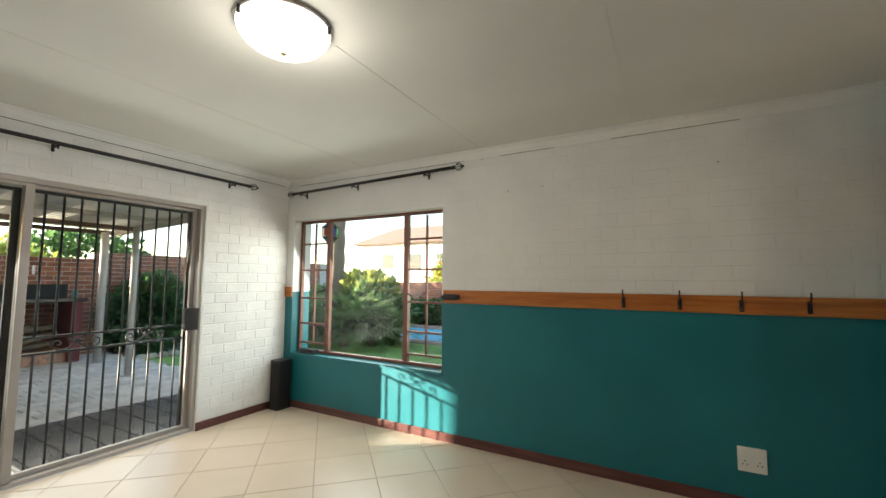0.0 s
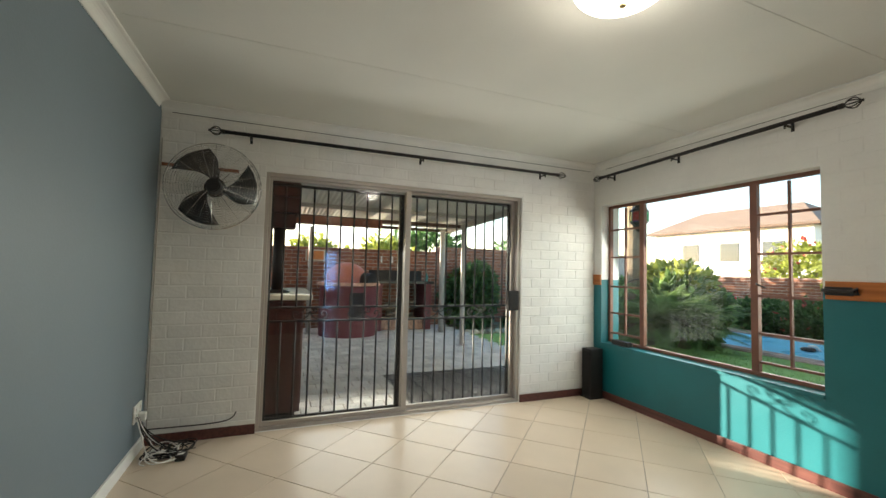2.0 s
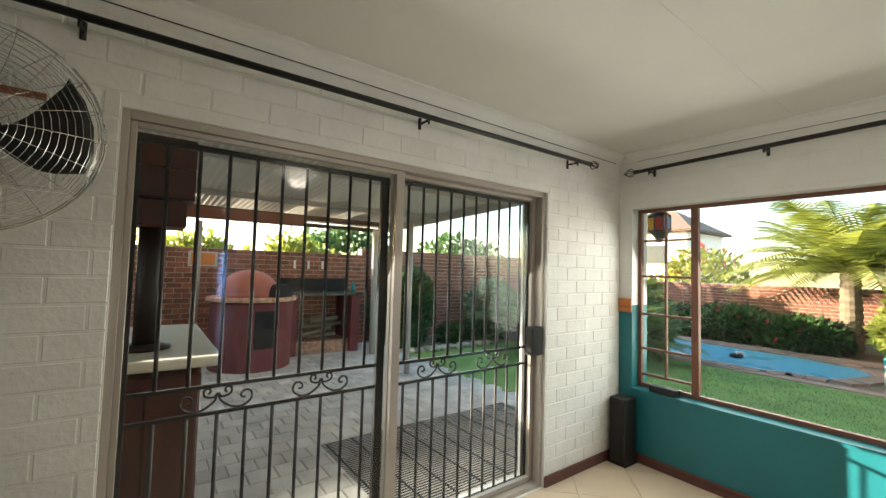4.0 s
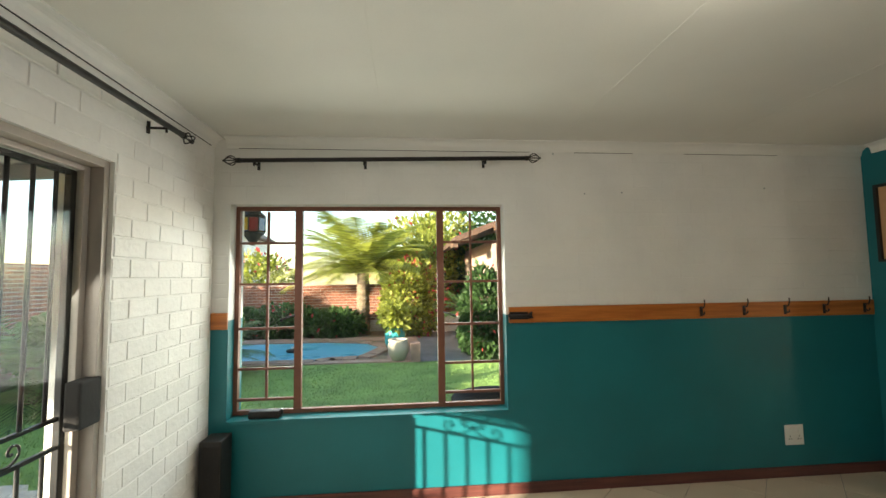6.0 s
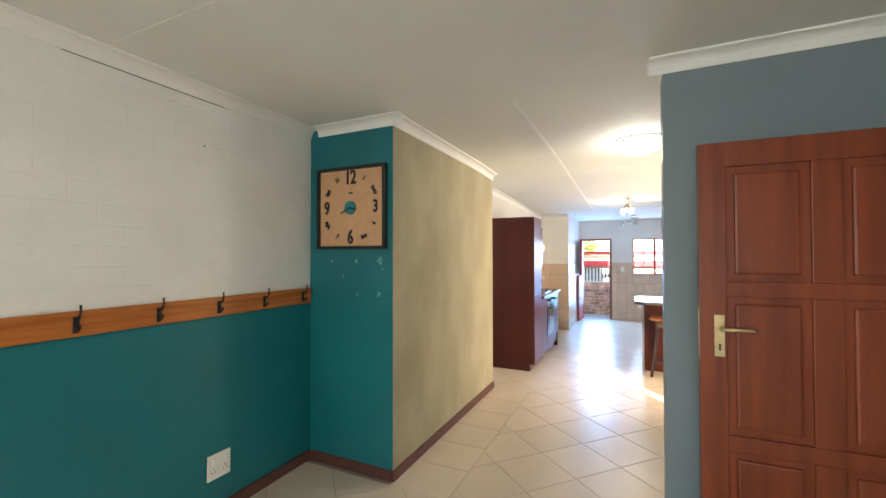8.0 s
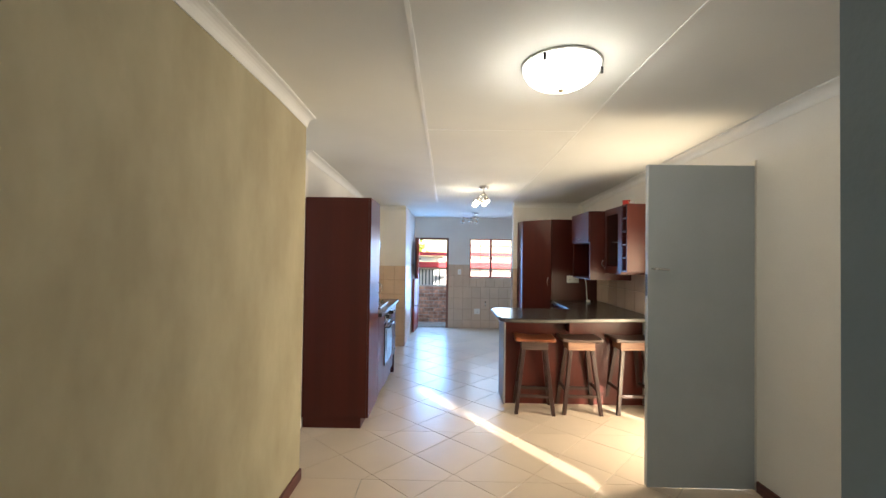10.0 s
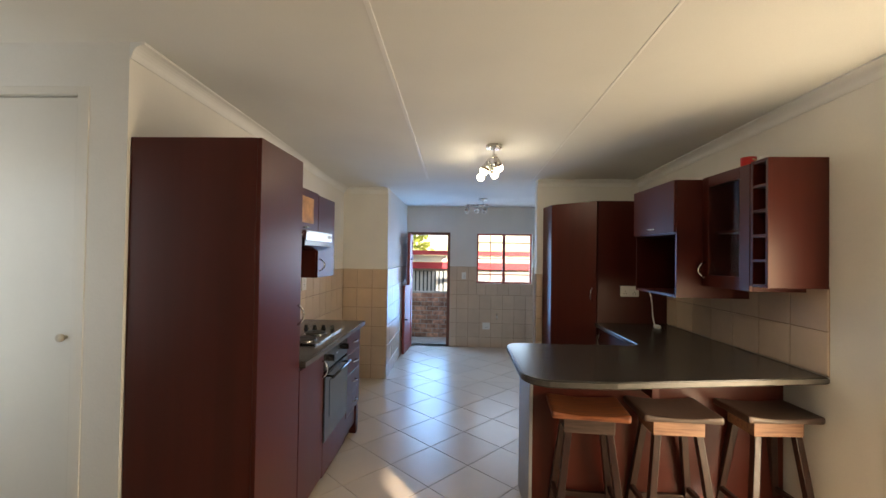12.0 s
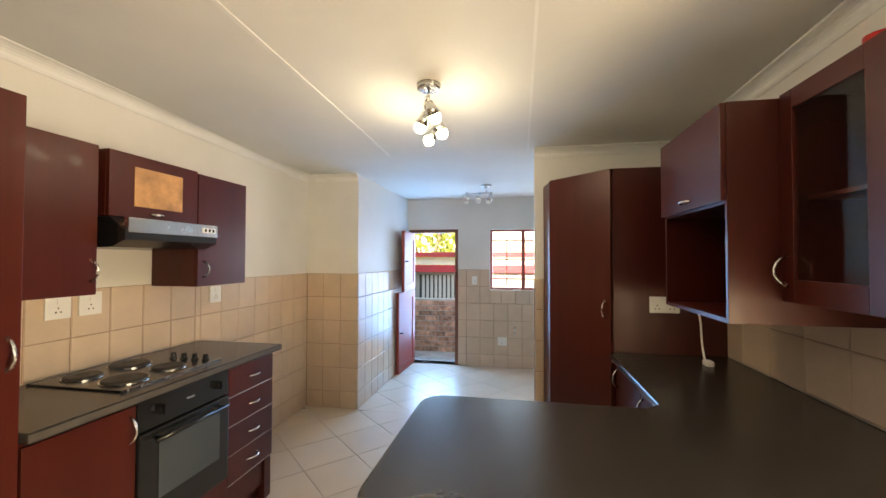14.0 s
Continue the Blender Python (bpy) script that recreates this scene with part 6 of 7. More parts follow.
for k in range(8):
    a = (k + 0.5) / 8 * math.tau
    c = Vector((L0[0] + 0.095 * math.cos(a), L0[1] + 0.095 * math.sin(a), 2.04))
    col = ((0.05, 0.35, 0.12), (0.55, 0.35, 0.03), (0.40, 0.04, 0.04), (0.05, 0.12, 0.40))[k % 4]
    bm = box((-0.002, -0.034, -0.055), (0.002, 0.034, 0.055), 0, Matrix.Translation(c) @ Matrix.Rotation(a, 4, "Z"))
    part("coloured_pane", bm, mat("lantern_glass", col, 0.2), ln_)
    a2 = k / 8 * math.tau
    part("rib", tube((L0[0] + 0.103 * math.cos(a2), L0[1] + 0.103 * math.sin(a2), 1.97), (L0[0] + 0.103 * math.cos(a2), L0[1] + 0.103 * math.sin(a2), 2.105), 0.006, seg=6), M_BLACK, ln_)
part("chain", tube((*L0, 2.195), (*L0, 2.50), 0.005, seg=6), M_BLACK, ln_)
solid("eave_outside", [((-2.87, 5.015, 2.5), (3.0, 5.75, 2.56))], M_BEAM, "dark timber eave over the garden window", "eave")
cr = thing("black_bowl_chair", (-0.35, 5.6, -0.16), "black round fire bowl on the lawn below the window", "fire bowl")
part("bowl", lathe([(0.10, 0.30), (0.34, 0.42), (0.42, 0.56), (0.43, 0.58), (0.39, 0.57), (0.30, 0.45), (0.08, 0.36)], (-0.42, 5.62, -0.16)), M_SOOT, cr, smooth=True)
for k in range(3):
    a = k / 3 * math.tau
    part("leg", tube((-0.42 + 0.2 * math.cos(a), 5.62 + 0.2 * math.sin(a), 0.20), (-0.42 + 0.3 * math.cos(a), 5.62 + 0.3 * math.sin(a), -0.16), 0.012), M_SOOT, cr)

# ---- patio ----
PZ = -0.06
patio = solid("pavement_patio", [((-8.9, -3.0, -0.2), (-2.872, 5.35, PZ - 0.008))], M_EARTH, "sand bed of the patio paving", "pavement")
# stretches below y = -0.4 are unseen; their heights only trim the sun patch indoors
wp = solid("wall_patio_back", [((-8.95, -0.4, -0.2), (-8.75, 5.3, 1.80)), ((-8.95, -1.2, -0.2), (-8.75, -0.4, 1.83)), ((-8.95, -3.0, -0.2), (-8.75, -1.2, 3.0)), ((-9.25, 5.3, -0.2), (-9.05, 12.0, 1.95))], M_MORTAR, "red brick wall at the back of the patio, with unseen stretches added to shape the sun patch", "wall")
solid("wall_patio_side", [((-8.75, -3.2, -0.2), (-2.87, -3.0, 2.3))], M_MORTAR, "plain wall closing the patio", "wall")
shrub((-8.55, 6.1, -0.16), (0.55, 0.8, 0.95), 4200, 0.14, M_LEAF, "dark green creeper against the brick wall")
shrub((-8.75, 9.0, -0.16), (0.6, 0.8, 0.78), 3200, 0.12, mat("variegated_leaf", (0.30, 0.36, 0.20), 0.55, spread=0.3, scale=3, grain=30, bump=0.0, piece=0.5), "pale variegated bush against the brick wall")
for k, (x, y) in enumerate(((-8.2, 7.2), (-8.3, 7.9), (-8.0, 5.9), (-8.1, 8.3))):
    shrub((x, y, -0.16), (0.3, 0.3, 0.22), 420, 0.14, M_LEAF, "small green bed plant by the brick wall", stems=3)
shrub((-11.5, 6.0, -0.16), (1.4, 1.8, 1.5), 3800, 0.2, M_LEAF, "green tree behind the patio wall", "tree")
shrub((-12.0, 10.5, -0.16), (1.6, 2.0, 1.5), 3600, 0.22, M_LEAF, "green tree behind the side wall", "tree")
for y in (0.72, 2.4, 4.1):
    shrub((-9.7, y, -0.16), (0.5, 1.05, 1.24), 4200, 0.15, M_LEAFLIGHT, "bright green hedge behind the patio wall", "hedge")
solid("ground_bed", [((-8.9, 5.35, -0.2), (-7.6, 10.0, -0.13))], M_EARTH, "brown planting bed along the wall", "bed")
rk = random.Random(3)
for k in range(14):
    y = 5.2 + k * 0.2
    bm = bmesh.new()
    bmesh.ops.create_icosphere(bm, subdivisions=2, radius=0.09)
    for v in bm.verts:
        v.co *= 1 + 0.25 * noise.noise(v.co * 9 + Vector((k, 0, 0)))
        v.co = Vector((v.co.x - 7.62 + rk.uniform(-0.06, 0.06), v.co.y + y, v.co.z * 0.7 - 0.10))
    tagged(part("edging_stone", bm, M_STONETOP, smooth=True), "rounded pale stone edging the bed", "stone", "edging stones")

# patio roof
rf = thing("patio_roof", (-5.6, 2.0, 2.4), "pale corrugated patio roof on steel beams", "roof")
bm = bmesh.new()
nx, ny = 2, 560
rows = []
for j in range(ny + 1):
    y = -3.0 + 8.35 * j / ny
    zz = 0.012 * math.sin(j / ny * 8.35 / 0.076 * math.tau / 1.0)
    rows.append([bm.verts.new((x, y, z + zz)) for x, z in ((-2.88, 2.56), (-8.1, 2.34))])
for p, q in zip(rows, rows[1:]):
    bm.faces.new((p[0], p[1], q[1], q[0]))
sheet = part("sheet", bm, M_ROOF, rf, smooth=True)
so = sheet.modifiers.new("thick", "SOLIDIFY")
so.thickness = 0.004
for y in (0.9, 5.18):
    a, b = Vector((-2.90, y, 2.49)), Vector((-8.08, y, 2.275))
    bm = bmesh.new()
    d = b - a
    m = Matrix.Translation(a) @ Vector((-1, 0, 0)).rotation_difference(d.normalized()).to_matrix().to_4x4()
    add_box(bm, (-d.length, -0.035, -0.06), (0, 0.035, 0.05), 0.004, m)
    part("beam", bm, M_STEELPOST, rf)
for x in (-4.4, -6.0, -7.2, -8.03):
    z = 2.56 + (x + 2.88) * 0.0418 - 0.065
    part("purlin", box((x - 0.035, -2.98, z - 0.035), (x + 0.035, 5.30, z + 0.035), 0.003), M_STEELPOST if x > -7 else M_BEAM, rf)
for x, y, r in ((-5.98, 4.68, 0.045), (-7.55, 4.88, 0.06), (-8.0, 2.05, 0.05)):
    p = thing("patio_post", (x, y, PZ), "pale painted round patio post", "post", "patio posts")
    part("shaft", tube((x, y, PZ), (x, y, 2.24 if x > -8 else 2.2), r, seg=16), M_STEELPOST, p, smooth=True)
    part("foot_plate", box((x - 0.09, y - 0.09, PZ - 0.004), (x + 0.09, y + 0.09, PZ + 0.01), 0.002), M_STEELPOST, p)
tb = thing("timber_beam", (-6.5, 3.0, 2.2), "red-brown timber beam under the patio roof", "beam")
part("beam", box((-6.55, 0.5, 2.10), (-6.43, 3.2, 2.24), 0.006), mat("red_brown_timber", (0.26, 0.09, 0.05), 0.6), tb)


def pizza_oven():
    c = (-7.75, 2.83)
    t = thing("pizza_oven", (*c, PZ), "terracotta domed pizza oven on a maroon round base", "pizza oven")
    part("base", lathe([(0.60, 0), (0.60, 1.0), (0.57, 1.03)], (*c, PZ), 40), M_PLASTER, t, smooth=False)
    part("ledge", lathe([(0.63, 1.03), (0.66, 1.035), (0.66, 1.085), (0.63, 1.09)], (*c, PZ), 40), M_BRICKMIX, t)
    prof = [(0.46 * math.cos(a), 1.09 + 0.42 * math.sin(a)) for a in [radians(90 * k / 10) for k in range(11)]]
    part("dome", lathe(prof[:-1] + [(0.01, 1.51)], (c[0], c[1] - 0.06, PZ), 36), M_DOME, t, "smooth terracotta dome", True)
    bm = bmesh.new()
    for r in (0.20, ):
        pts = [(math.cos(a) * r, math.sin(a) * r) for a in [radians(180 * k / 12) for k in range(13)]]
        m = Matrix.Translation((c[0] + 0.28, c[1] + 0.30, PZ + 1.095)) @ Matrix.Rotation(radians(48), 4, "Z")
        f0 = [bm.verts.new(m @ Vector((0.16, y, z))) for y, z in pts]
        f1 = [bm.verts.new(m @ Vector((-0.20, y, z))) for y, z in pts]
        bm.faces.new(f0)
        bm.faces.new(f1[::-1])
        for k in range(13):
            bm.faces.new((f0[k], f1[k], f1[(k + 1) % 13], f0[(k + 1) % 13]))
    bmesh.ops.recalc_face_normals(bm, faces=bm.faces)
    part("mouth", bm, M_SOOT, t, "sooty black oven mouth")
    m = Matrix.Translation((*c, PZ)) @ Matrix.Rotation(radians(8), 4, "Z")
    # no hollow is cut: a black block stands in for the shade inside the store
    bm = box((0.55, -0.16, 0.34), (0.612, 0.16, 0.90), 0.004, m)
    part("wood_store_opening", bm, M_SOOT, t, "dark block with the wood store's inner shade put into its colour")
    return t


pizza_oven()


def braai():
    t = thing("braai_counter", (-8.3, 4.15, PZ), "maroon plastered counter with a dark top", "outdoor counter")
    for y in (3.45, 4.62):
        part("side_wall", box((-8.72, y, PZ), (-7.95, y + 0.16, 1.0), 0.01), M_PLASTER, t)
    part("counter_top", box((-8.74, 3.40, 1.0), (-7.90, 4.83, 1.06), 0.01), M_COUNTER, t, "dark stone counter top")
    part("back_splash", box((-8.745, 3.45, 1.06), (-8.68, 4.78, 1.30), 0.006), M_SOOT, t)
    part("hearth", box((-8.72, 3.61, PZ), (-8.05, 4.62, 0.16), 0.01), M_BRICKMIX, t)
    return t


braai()
rl = random.Random(11)
for k in range(7):
    a = Vector((-8.3 + rl.uniform(-0.2, 0.2), 3.75 + rl.random() * 0.3, 0.20 + 0.05 * k))
    b = a + Vector((rl.uniform(-0.1, 0.15), rl.uniform(0.4, 0.6), rl.uniform(-0.05, 0.18)))
    tagged(part("firewood_log", tube(a, b, 0.045, 0.04, 9), M_TRUNK), "grey-brown split firewood log", "log", "firewood logs")
bt = thing("bottle", (-8.1, 4.70, 1.06), "small green bottle on the outdoor counter", "bottle")
part("body", lathe([(0.04, 0), (0.045, 0.1), (0.02, 0.15), (0.018, 0.2)], (-8.1, 4.70, 1.06)), M_TEALP, bt, smooth=True)
fl = thing("yellow_toy", (-7.55, 3.30, 1.03), "small yellow plastic bowl beside the oven", "bowl")
part("bowl", lathe([(0.05, 0), (0.11, 0.10), (0.10, 0.10), (0.04, 0.02)], (-7.62, 3.26, PZ + 1.09)), mat("yellow_plastic", (0.75, 0.55, 0.02), 0.4), fl, smooth=True)
sg = thing("wall_sign", (-8.74, 2.2, 1.62), "orange framed sign on the brick wall", "sign")
part("frame", box((-8.745, 1.98, 1.48), (-8.72, 2.42, 1.74), 0.004), M_STONETOP, sg)
part("picture", box((-8.719, 2.02, 1.51), (-8.716, 2.38, 1.71)), mat("orange_sign_paint", (0.62, 0.22, 0.06), 0.6), sg)
for y in (3.75, 4.02, 4.3):
    hk = thing("wall_hook", (-8.74, y, 1.52), "pale utensil hook on the brick wall", "hook", "wall hooks")
    part("plate", box((-8.746, y - 0.02, 1.48), (-8.725, y + 0.02, 1.64), 0.003), M_PLASTIC, hk)
    part("prong", tube((-8.725, y, 1.50), (-8.68, y, 1.52), 0.006), M_PLASTIC, hk)


def bar():
    t = thing("patio_bar", (-3.5, 1.2, PZ), "dark wooden bar counter with a cream stone top", "bar counter")
    part("body", box((-4.15, 0.30, PZ + 0.06), (-3.02, 1.66, 1.03), 0.006), M_DARKWOOD, t)
    part("plinth", box((-4.10, 0.34, PZ), (-3.06, 1.62, PZ + 0.06)), M_SOOT, t)
    part("stone_top", box((-4.22, 0.22, 1.032), (-2.96, 1.74, 1.085), 0.012), M_STONETOP, t, "cream stone slab")
    for k in range(6):
        part("panel_board", box((-3.019, 0.34 + 0.22 * k, PZ + 0.08), (-3.004, 0.55 + 0.22 * k, 1.01), 0.004), M_DARKWOOD, t)
    part("front_rail", box((-3.0, 0.30, 0.93), (-2.985, 1.66, 1.0), 0.003), M_DARKWOOD, t)
    for x in (-3.35, -3.75):
        part("end_board", box((x - 0.16, 1.661, PZ + 0.08), (x + 0.16, 1.675, 1.01), 0.004), M_DARKWOOD, t)
    return t


bar()
bx = thing("bar_post_box", (-3.3, 1.42, 1.085), "dark wooden box on a black pole above the bar", "post box")
part("pole", tube((-3.3, 1.42, 1.10), (-3.3, 1.42, 1.72), 0.05, seg=16), M_BLACK, bx, smooth=True)
part("foot", lathe([(0.12, 0), (0.12, 0.012), (0.06, 0.03)], (-3.3, 1.42, 1.0855)), M_BLACK, bx, smooth=True)
for z0, z1, g in ((1.72, 1.86, 0.15), (1.86, 2.02, 0.18), (2.02, 2.18, 0.18)):
    part("box_board", box((-3.3 - g, 1.42 - g, z0), (-3.3 + g, 1.42 + g, z1 - 0.006), 0.008), M_DARKWOOD, bx)
mt = thing("slatted_mat", (-3.5, 3.9, PZ), "dark slatted rubber mat on the patio paving", "mat")
for k in range(42):
    x = -2.98 - k * 0.031
    part("slat", box((x - 0.0045, 2.75, PZ + 0.004), (x + 0.0045, 5.0, PZ + 0.008)), M_BLACK, mt)
for y in (2.8, 3.05, 3.3, 3.55, 3.8, 4.05, 4.3, 4.55, 4.8, 4.95):
    part("cross_strip", box((-4.26, y - 0.008, PZ), (-2.965, y + 0.008, PZ + 0.004)), M_BLACK, mt)

# ---- back yard and side yard ----
by = solid("wall_yard_low", [((11.75, 0.5, -0.5), (11.95, 6.0, 0.875))], M_MORTAR, "low mottled brick wall in the back yard", "wall")
solid("pavement_yard", [((EAST + 0.22, 0.0, -0.2), (11.76, 6.5, -0.012))], M_PAVE, "grey concrete back yard", "pavement")
yh = thing("yard_house", (17, 4, -0.16), "grey outbuilding with red gutter and pale roof", "house", "neighbouring houses")
part("wall", box((15.2, -4.0, -0.2), (19, 9.0, 1.22)), mat("grey_plaster", (0.36, 0.36, 0.35), 0.8), yh)
part("fascia", box((14.9, -4.3, 1.22), (15.05, 9.3, 1.40), 0.01), M_REDROOF, yh, "red painted gutter board")
part("fascia", box((14.75, -4.3, 1.60), (14.9, 9.3, 1.72), 0.01), M_REDROOF, yh, "red painted gutter board")
part("roof", prism([(14.9, -4.3), (19.5, -4.3), (19.5, 9.3), (14.9, 9.3)], 1.41, 1.59), M_ROOF, yh)
w = part("window", box((15.16, 3.2, 0.35), (15.2, 4.6, 1.15)), M_OVENGLASS, yh)
for k in range(12):
    part("curtain", box((15.14, 3.25 + k * 0.11, 0.36), (15.158, 3.32 + k * 0.11, 1.14), 0.006), M_GREYDOOR, w)
shrub((14.0, 4.95, -0.4), (0.45, 0.5, 0.85), 1400, 0.12, M_LEAF, "green climber beside the outbuilding")
shrub((21.5, 6.0, -0.2), (1.6, 1.8, 2.6), 2600, 0.25, M_LEAFLIGHT, "green tree behind the outbuilding", "tree")
# added sun blocker: its reach is set to shade the kitchen rack
solid("eave_side", [((2.0, -1.3, 2.32), (9.0, KS - 0.222, 2.40))], M_BEAM, "unseen eave added over the side door to keep sun off the rack", "eave")
solid("wall_side_yard", [((2.0, -6.0, -0.2), (16, -5.8, 1.1))], M_KITCHEN, "pale wall across the side yard", "wall")
# out of view: crown lifted and placed only to hold back low sun
shrub((0.9, -2.1, -0.16), (0.9, 0.9, 1.4), 5200, 0.16, M_LEAF, "unseen leafy tree added to block sun from the side yard", "tree", lift=1.74)
solid("pavement_side", [((2.0, -5.8, -0.2), (10.5, KS - 0.22, -0.03))], M_STONETOP, "sunlit pale side yard paving", "pavement")
# frame of the unseen window added to brighten the passage
steel_window("window_4", "x", 4.66, PWIN[0], PWIN[1], PWIN[2], PWIN[3], [5.5], [[1.5], [1.5]], M_RUST, "unseen brown steel window added to light the passage", [[], []])
# frame of the added sun-streak opening, out of view
steel_window("window_3", "y", KS - 0.10, SWIN[0], SWIN[1], SWIN[2], SWIN[3], [], [[0.7]], M_RUST, "unseen small window added to throw a sun streak on the floor", [[]])

# ---- bricks, tiles and pavers ----
facing(bpy.data.objects["wall_west"], "brick", ("x", W, 1), SOUTH, N, 0.08, CEIL - 0.09, [GATE], 0.232, 0.100, 0.009, 0.0036, M_BRICKPAINT, rng_seed=2, jitter=0.0012, limit=420)
facing(bpy.data.objects["wall_north_upper"], "brick", ("y", N, -1), W, 2.499, 1.338, CEIL - 0.078, [WIN], 0.232, 0.100, 0.007, 0.0018, M_WHITE, rng_seed=7, jitter=0.0005, limit=200)
T_UP = 1.406
wn_ = bpy.data.objects["wall_north_kitchen"]
bed_items = [((6.05, KN - 0.003, 0.985), (7.50, KN + 0.001, T_UP)), ((7.50, KN - 0.003, 0.0), (8.975, KN + 0.001, T_UP))]
for nm, items in (("tile_bed_north", bed_items), ("tile_bed_pillar", [((8.972, 3.707, 0.0), (8.976, KN - 0.003, T_UP)), ((8.976, 3.707, 0), (EAST, 3.7105, T_UP))]),
                  ("tile_bed_east", [((EAST - 0.003, KS, 0), (EAST + 0.001, BWIN[0], T_UP)), ((EAST - 0.003, BWIN[0], 0), (EAST + 0.001, BWIN[1], BWIN[2])), ((EAST - 0.003, BWIN[1], 0), (EAST + 0.001, BDOOR[0], T_UP))]),
                  ("tile_bed_south", [((6.02, KS - 0.001, 0.985), (7.69, KS + 0.003, 1.46))]), ("tile_bed_stub", [((8.317, 1.862, 0), (8.321, 1.93, T_UP)), ((8.321, 1.929, 0), (8.45, 1.933, T_UP))])):
    solid(nm, items, M_WGROUT, "brown grout between the wall tiles", "tiling")
ob = bpy.data.objects
facing(ob["tile_bed_north"], "tile", ("y", KN - 0.003, -1), 6.05, 7.50, 0.985, T_UP, [], 0.2, 0.246, 0.005, 0.006, M_WTILE, False, top_down=True)
facing(ob["tile_bed_north"], "tile", ("y", KN - 0.003, -1), 7.50, 8.968, 0.0, T_UP, [], 0.2, 0.246, 0.005, 0.006, M_WTILE, False, top_down=True)
facing(ob["tile_bed_pillar"], "tile", ("x", 8.972, -1), 3.707, KN - 0.01, 0.0, T_UP, [], 0.195, 0.246, 0.005, 0.006, M_WTILE, False, top_down=True)
facing(ob["tile_bed_pillar"], "tile", ("y", 3.707, -1), 8.966, EAST - 0.003, 0.0, T_UP, [], 0.2, 0.246, 0.005, 0.006, M_WTILE, False, top_down=True)
facing(ob["tile_bed_east"], "tile", ("x", EAST - 0.003, -1), KS, BDOOR[0], 0.0, T_UP, [(BWIN[0], BWIN[1], BWIN[2], 3)], 0.2, 0.246, 0.005, 0.006, M_WTILE, False, top_down=True)
facing(ob["tile_bed_east"], "tile", ("x", EAST - 0.003, -1), BWIN[0], BWIN[1], T_UP - 0.246 * math.ceil((T_UP - BWIN[2]) / 0.246), BWIN[2], [], 0.2, 0.246, 0.005, 0.006, M_WTILE, False, top_down=True)
facing(ob["tile_bed_south"], "tile", ("y", KS + 0.003, 1), 6.02, 7.69, 0.987, 1.46, [], 0.25, 0.237, 0.005, 0.006, M_WTILE, False, top_down=True)
facing(ob["tile_bed_stub"], "tile", ("x", 8.317, -1), 1.862, 1.93, 0.0, T_UP, [], 0.2, 0.246, 0.005, 0.006, M_WTILE, False, top_down=True)
facing(by, "brick", ("x", 11.75, -1), 1.9, 5.0, -0.1, 0.87, [], 0.232, 0.0865, 0.012, 0.012, M_BRICKMIX, rng_seed=3, jitter=0.003)
facing(wp, "brick", ("x", -8.75, 1), -0.4, 5.3, -0.1, 1.80, [], 0.232, 0.0865, 0.012, 0.012, M_BRICK, rng_seed=4, jitter=0.003, limit=40)
facing(wp, "brick", ("x", -9.05, 1), 5.3, 11.5, -0.1, 1.95, [], 0.232, 0.0865, 0.012, 0.012, M_BRICK, rng_seed=5, jitter=0.003, limit=0)
facing(ob["wall_garden"], "brick", ("y", 15.0, -1), -9.0, 1.0, 0.2, 1.35, [], 0.232, 0.0865, 0.012, 0.012, M_BRICK, rng_seed=6, jitter=0.003, limit=0)


def clip_poly(poly, x0, x1, y0, y1):
    for ax, v, keep in ((0, x0, 1), (0, x1, -1), (1, y0, 1), (1, y1, -1)):
        out = []
        for i, p in enumerate(poly):
            q = poly[(i + 1) % len(poly)]
            a, b = (p[ax] - v) * keep, (q[ax] - v) * keep
            if a >= 0:
                out.append(p)
            if (a > 0) != (b > 0) and a != b:
                f = a / (a - b)
                out.append((p[0] + (q[0] - p[0]) * f, p[1] + (q[1] - p[1]) * f))
        poly = out
        if len(poly) < 3:
            return []
    return poly


def area(poly):
    return abs(sum(p[0] * q[1] - q[0] * p[1] for p, q in zip(poly, [*poly[1:], poly[0]]))) / 2


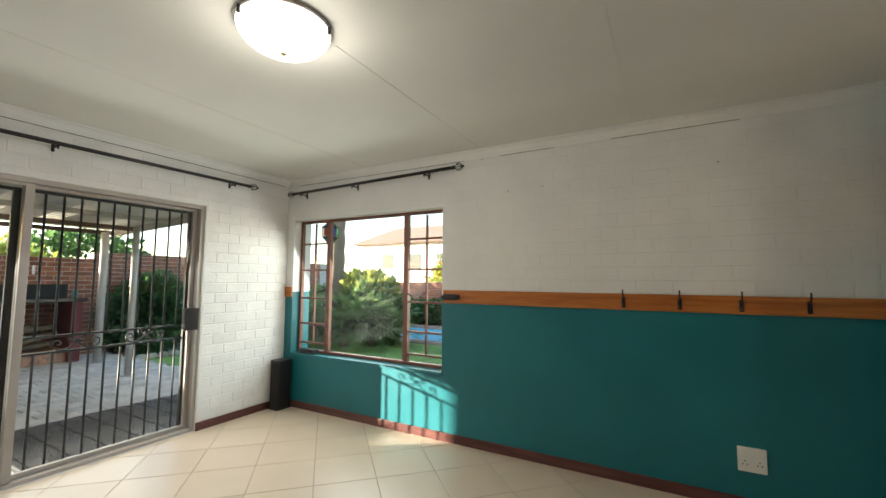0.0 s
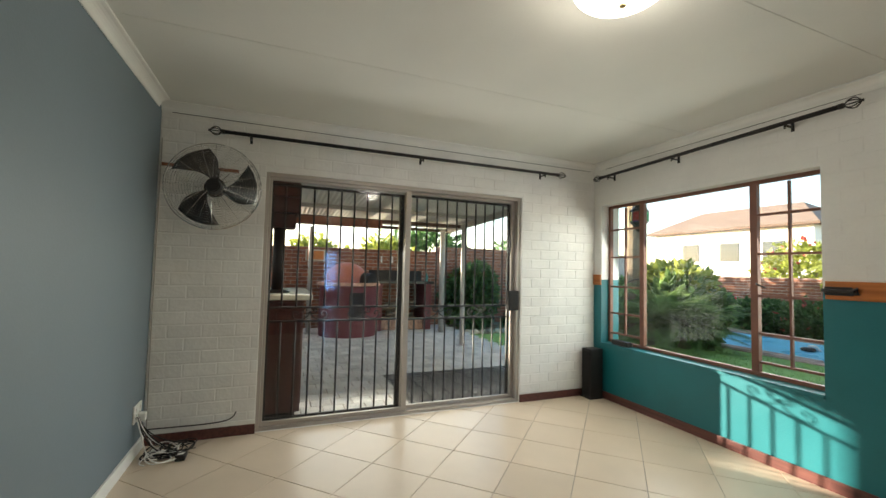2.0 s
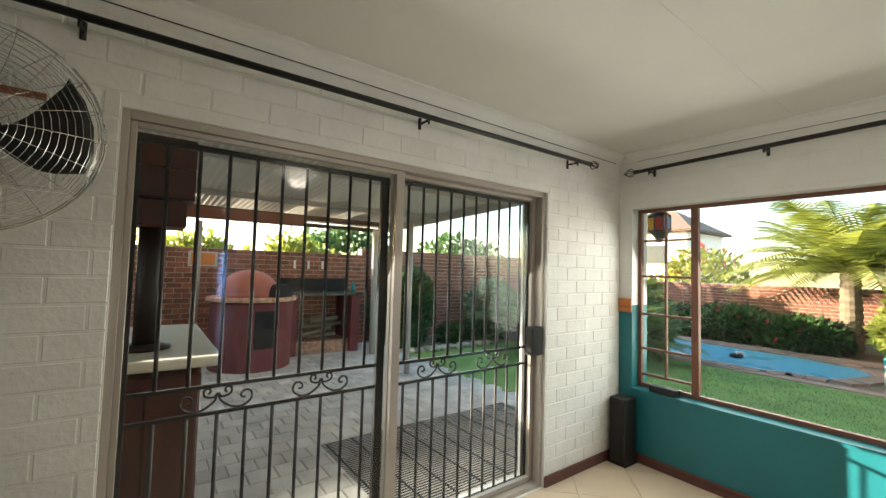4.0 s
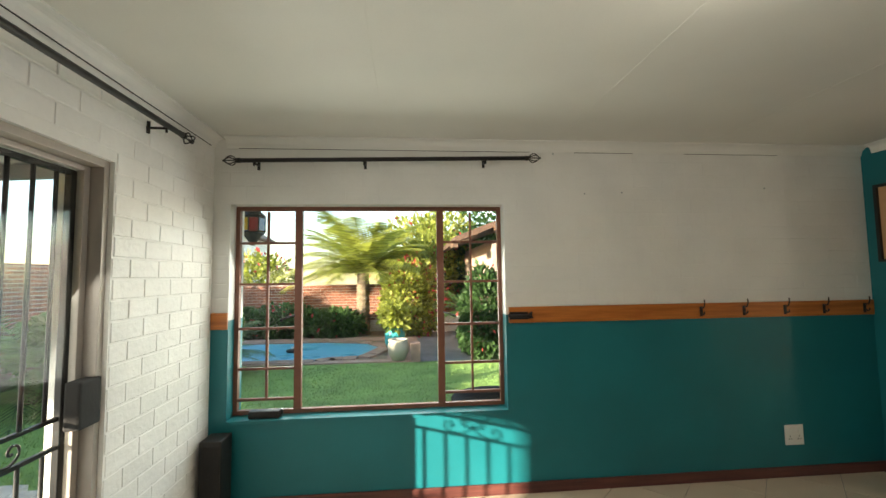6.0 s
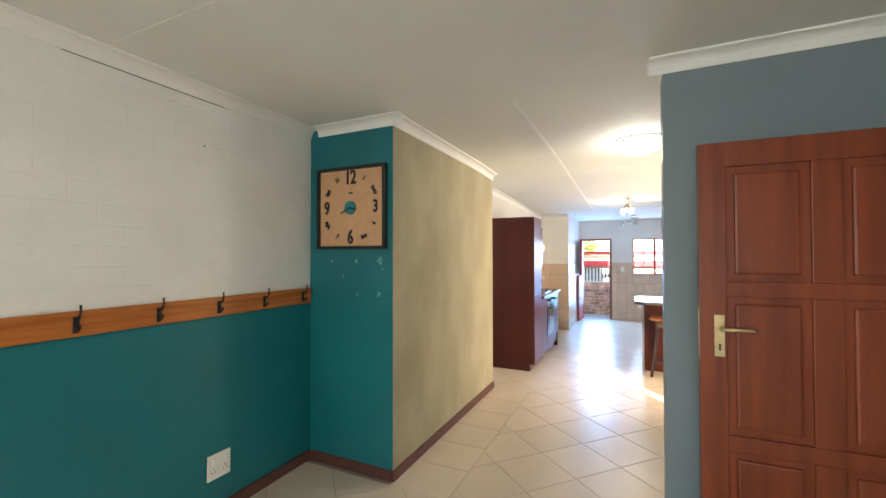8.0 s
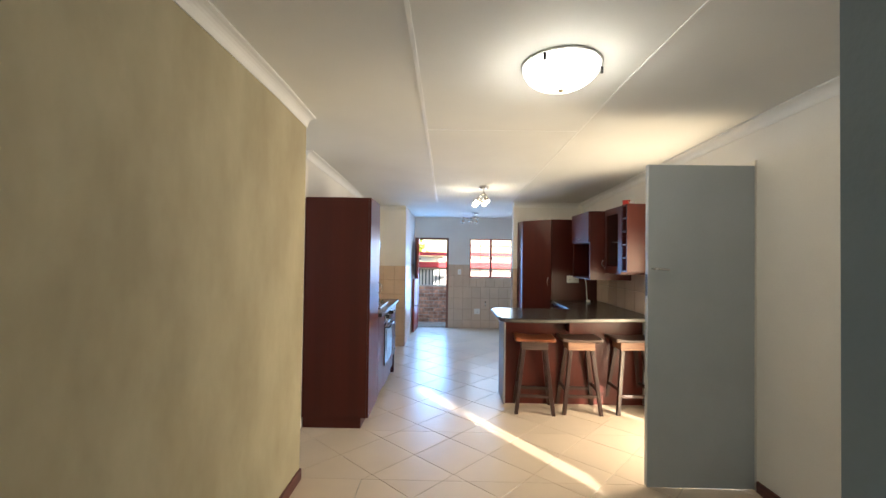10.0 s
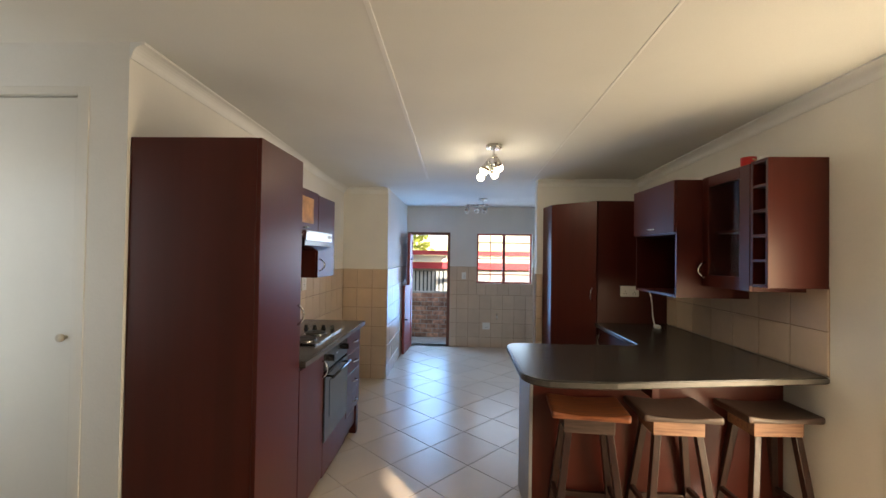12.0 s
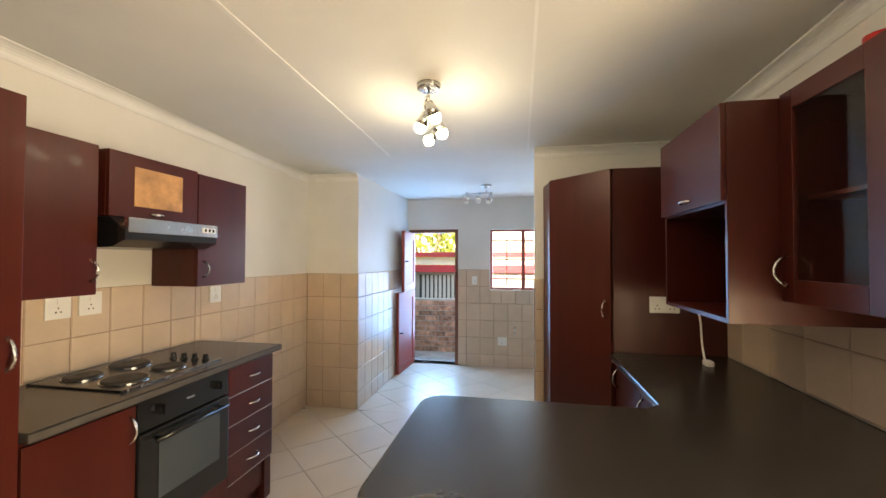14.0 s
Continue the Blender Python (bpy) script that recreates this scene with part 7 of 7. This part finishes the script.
def floor_tiles(parent, rects, anchor, half, turn, joint=0.004, edge=0.0025):
    """Diagonal floor tiles clipped to the rectangles (x0, x1, y0, y1)."""
    c, s = math.cos(radians(turn)), math.sin(radians(turn))
    g = joint / math.sqrt(2)
    for x0, x1, y0, y1 in rects:
        cx, cy = (x0 + x1) / 2, (y0 + y1) / 2
        far = int(((x1 - x0) + (y1 - y0)) / half) + 4
        for i in range(-far, far):
            for j in range(-far, far):
                if (i + j) % 2 == 0:
                    continue
                u0, v0 = round((cx - anchor[0]) / half), round((cy - anchor[1]) / half)
                u, v = u0 + i, v0 + j
                if (u + v) % 2 == 0:
                    u += 1
                if abs(i) * half > (x1 - x0) and abs(j) * half > (y1 - y0):
                    continue
                px, py = anchor[0] + half * (u * c - v * s), anchor[1] + half * (u * s + v * c)
                if not (x0 - half < px < x1 + half and y0 - half < py < y1 + half):
                    continue
                h = half - g
                poly = [(px + a * c - b * s, py + a * s + b * c) for a, b in ((h, 0), (0, h), (-h, 0), (0, -h))]
                poly = clip_poly(poly, x0 + 0.001, x1 - 0.001, y0 + 0.001, y1 - 0.001)
                if len(poly) < 3 or area(poly) < 0.0015:
                    continue
                q = (sum(p[0] for p in poly) / len(poly), sum(p[1] for p in poly) / len(poly))
                v3 = [(x - q[0], y - q[1], -0.006) for x, y in poly] + [(x - q[0], y - q[1], -0.0012) for x, y in poly]
                v3 += [((x - q[0]) * (1 - edge * 6), (y - q[1]) * (1 - edge * 6), 0.0) for x, y in poly]
                n = len(poly)
                fc = [tuple(range(2 * n, 3 * n))] + [(k, (k + 1) % n, n + (k + 1) % n, n + k) for k in range(n)] + [(n + k, n + (k + 1) % n, 2 * n + (k + 1) % n, 2 * n + k) for k in range(n)]
                me = bpy.data.meshes.new("tile")
                me.from_pydata(v3, [], fc)
                me.materials.append(M_TILE)
                t = new("tile", me)
                t.parent = parent
                t.matrix_basis = Matrix.Translation((q[0], q[1], TILEZ[0]))


TILEZ = [0.0]
fl_ = bpy.data.objects["floor"]
floor_tiles(fl_, [(W, 2.45, SOUTH, N)], (-1.505, 3.007), 0.307, 0.0)
floor_tiles(fl_, [(2.45, 4.75, KS, 3.56), (4.75, 5.55, KS, 4.6), (5.55, 8.97, KS, KN), (8.97, EAST + 0.2, KS, 3.71)], (4.247, 2.884), 0.2945, 2.3)
for k in range(6):
    x0, x1 = 2.45 + 0.384 * k, 2.45 + 0.384 * (k + 1)
    me = piece_mesh(x1 - x0 - 0.005, 0.435, 0.006, M_TILE, 0.002)
    t = new("tile", me)
    t.parent = fl_
    t.matrix_basis = pose((x0 + x1) / 2, 3.781, -0.006, -90, 0, 0)
# pavers of the patio, laid in a running bond, nearest ones singly
pv = random.Random(9)
late = bmesh.new()
nn = 0
for i in range(29):
    for j in range(42):
        x, y = -2.98 - i * 0.205, 5.25 - j * 0.105 * 2 + (0.105 if i % 2 else 0)
        if y < -2.9:
            continue
        me = piece_mesh(0.198, 0.203, 0.045, M_PAVE, 0.006)
        m = pose(x, y, PZ - 0.045 + pv.uniform(-0.002, 0.002), -90 + pv.uniform(-0.5, 0.5), pv.uniform(-0.5, 0.5), 0)
        if i < 14 and -0.2 < y and nn < 300:
            o = new("paver", me)
            o.parent = patio
            o.matrix_basis = m
            nn += 1
        else:
            c = len(late.verts)
            late.from_mesh(me)
            late.verts.ensure_lookup_table()
            for v in late.verts[c:]:
                v.co = m @ v.co
tagged(part("pavers", late, M_PAVE, patio), kind="stuff")
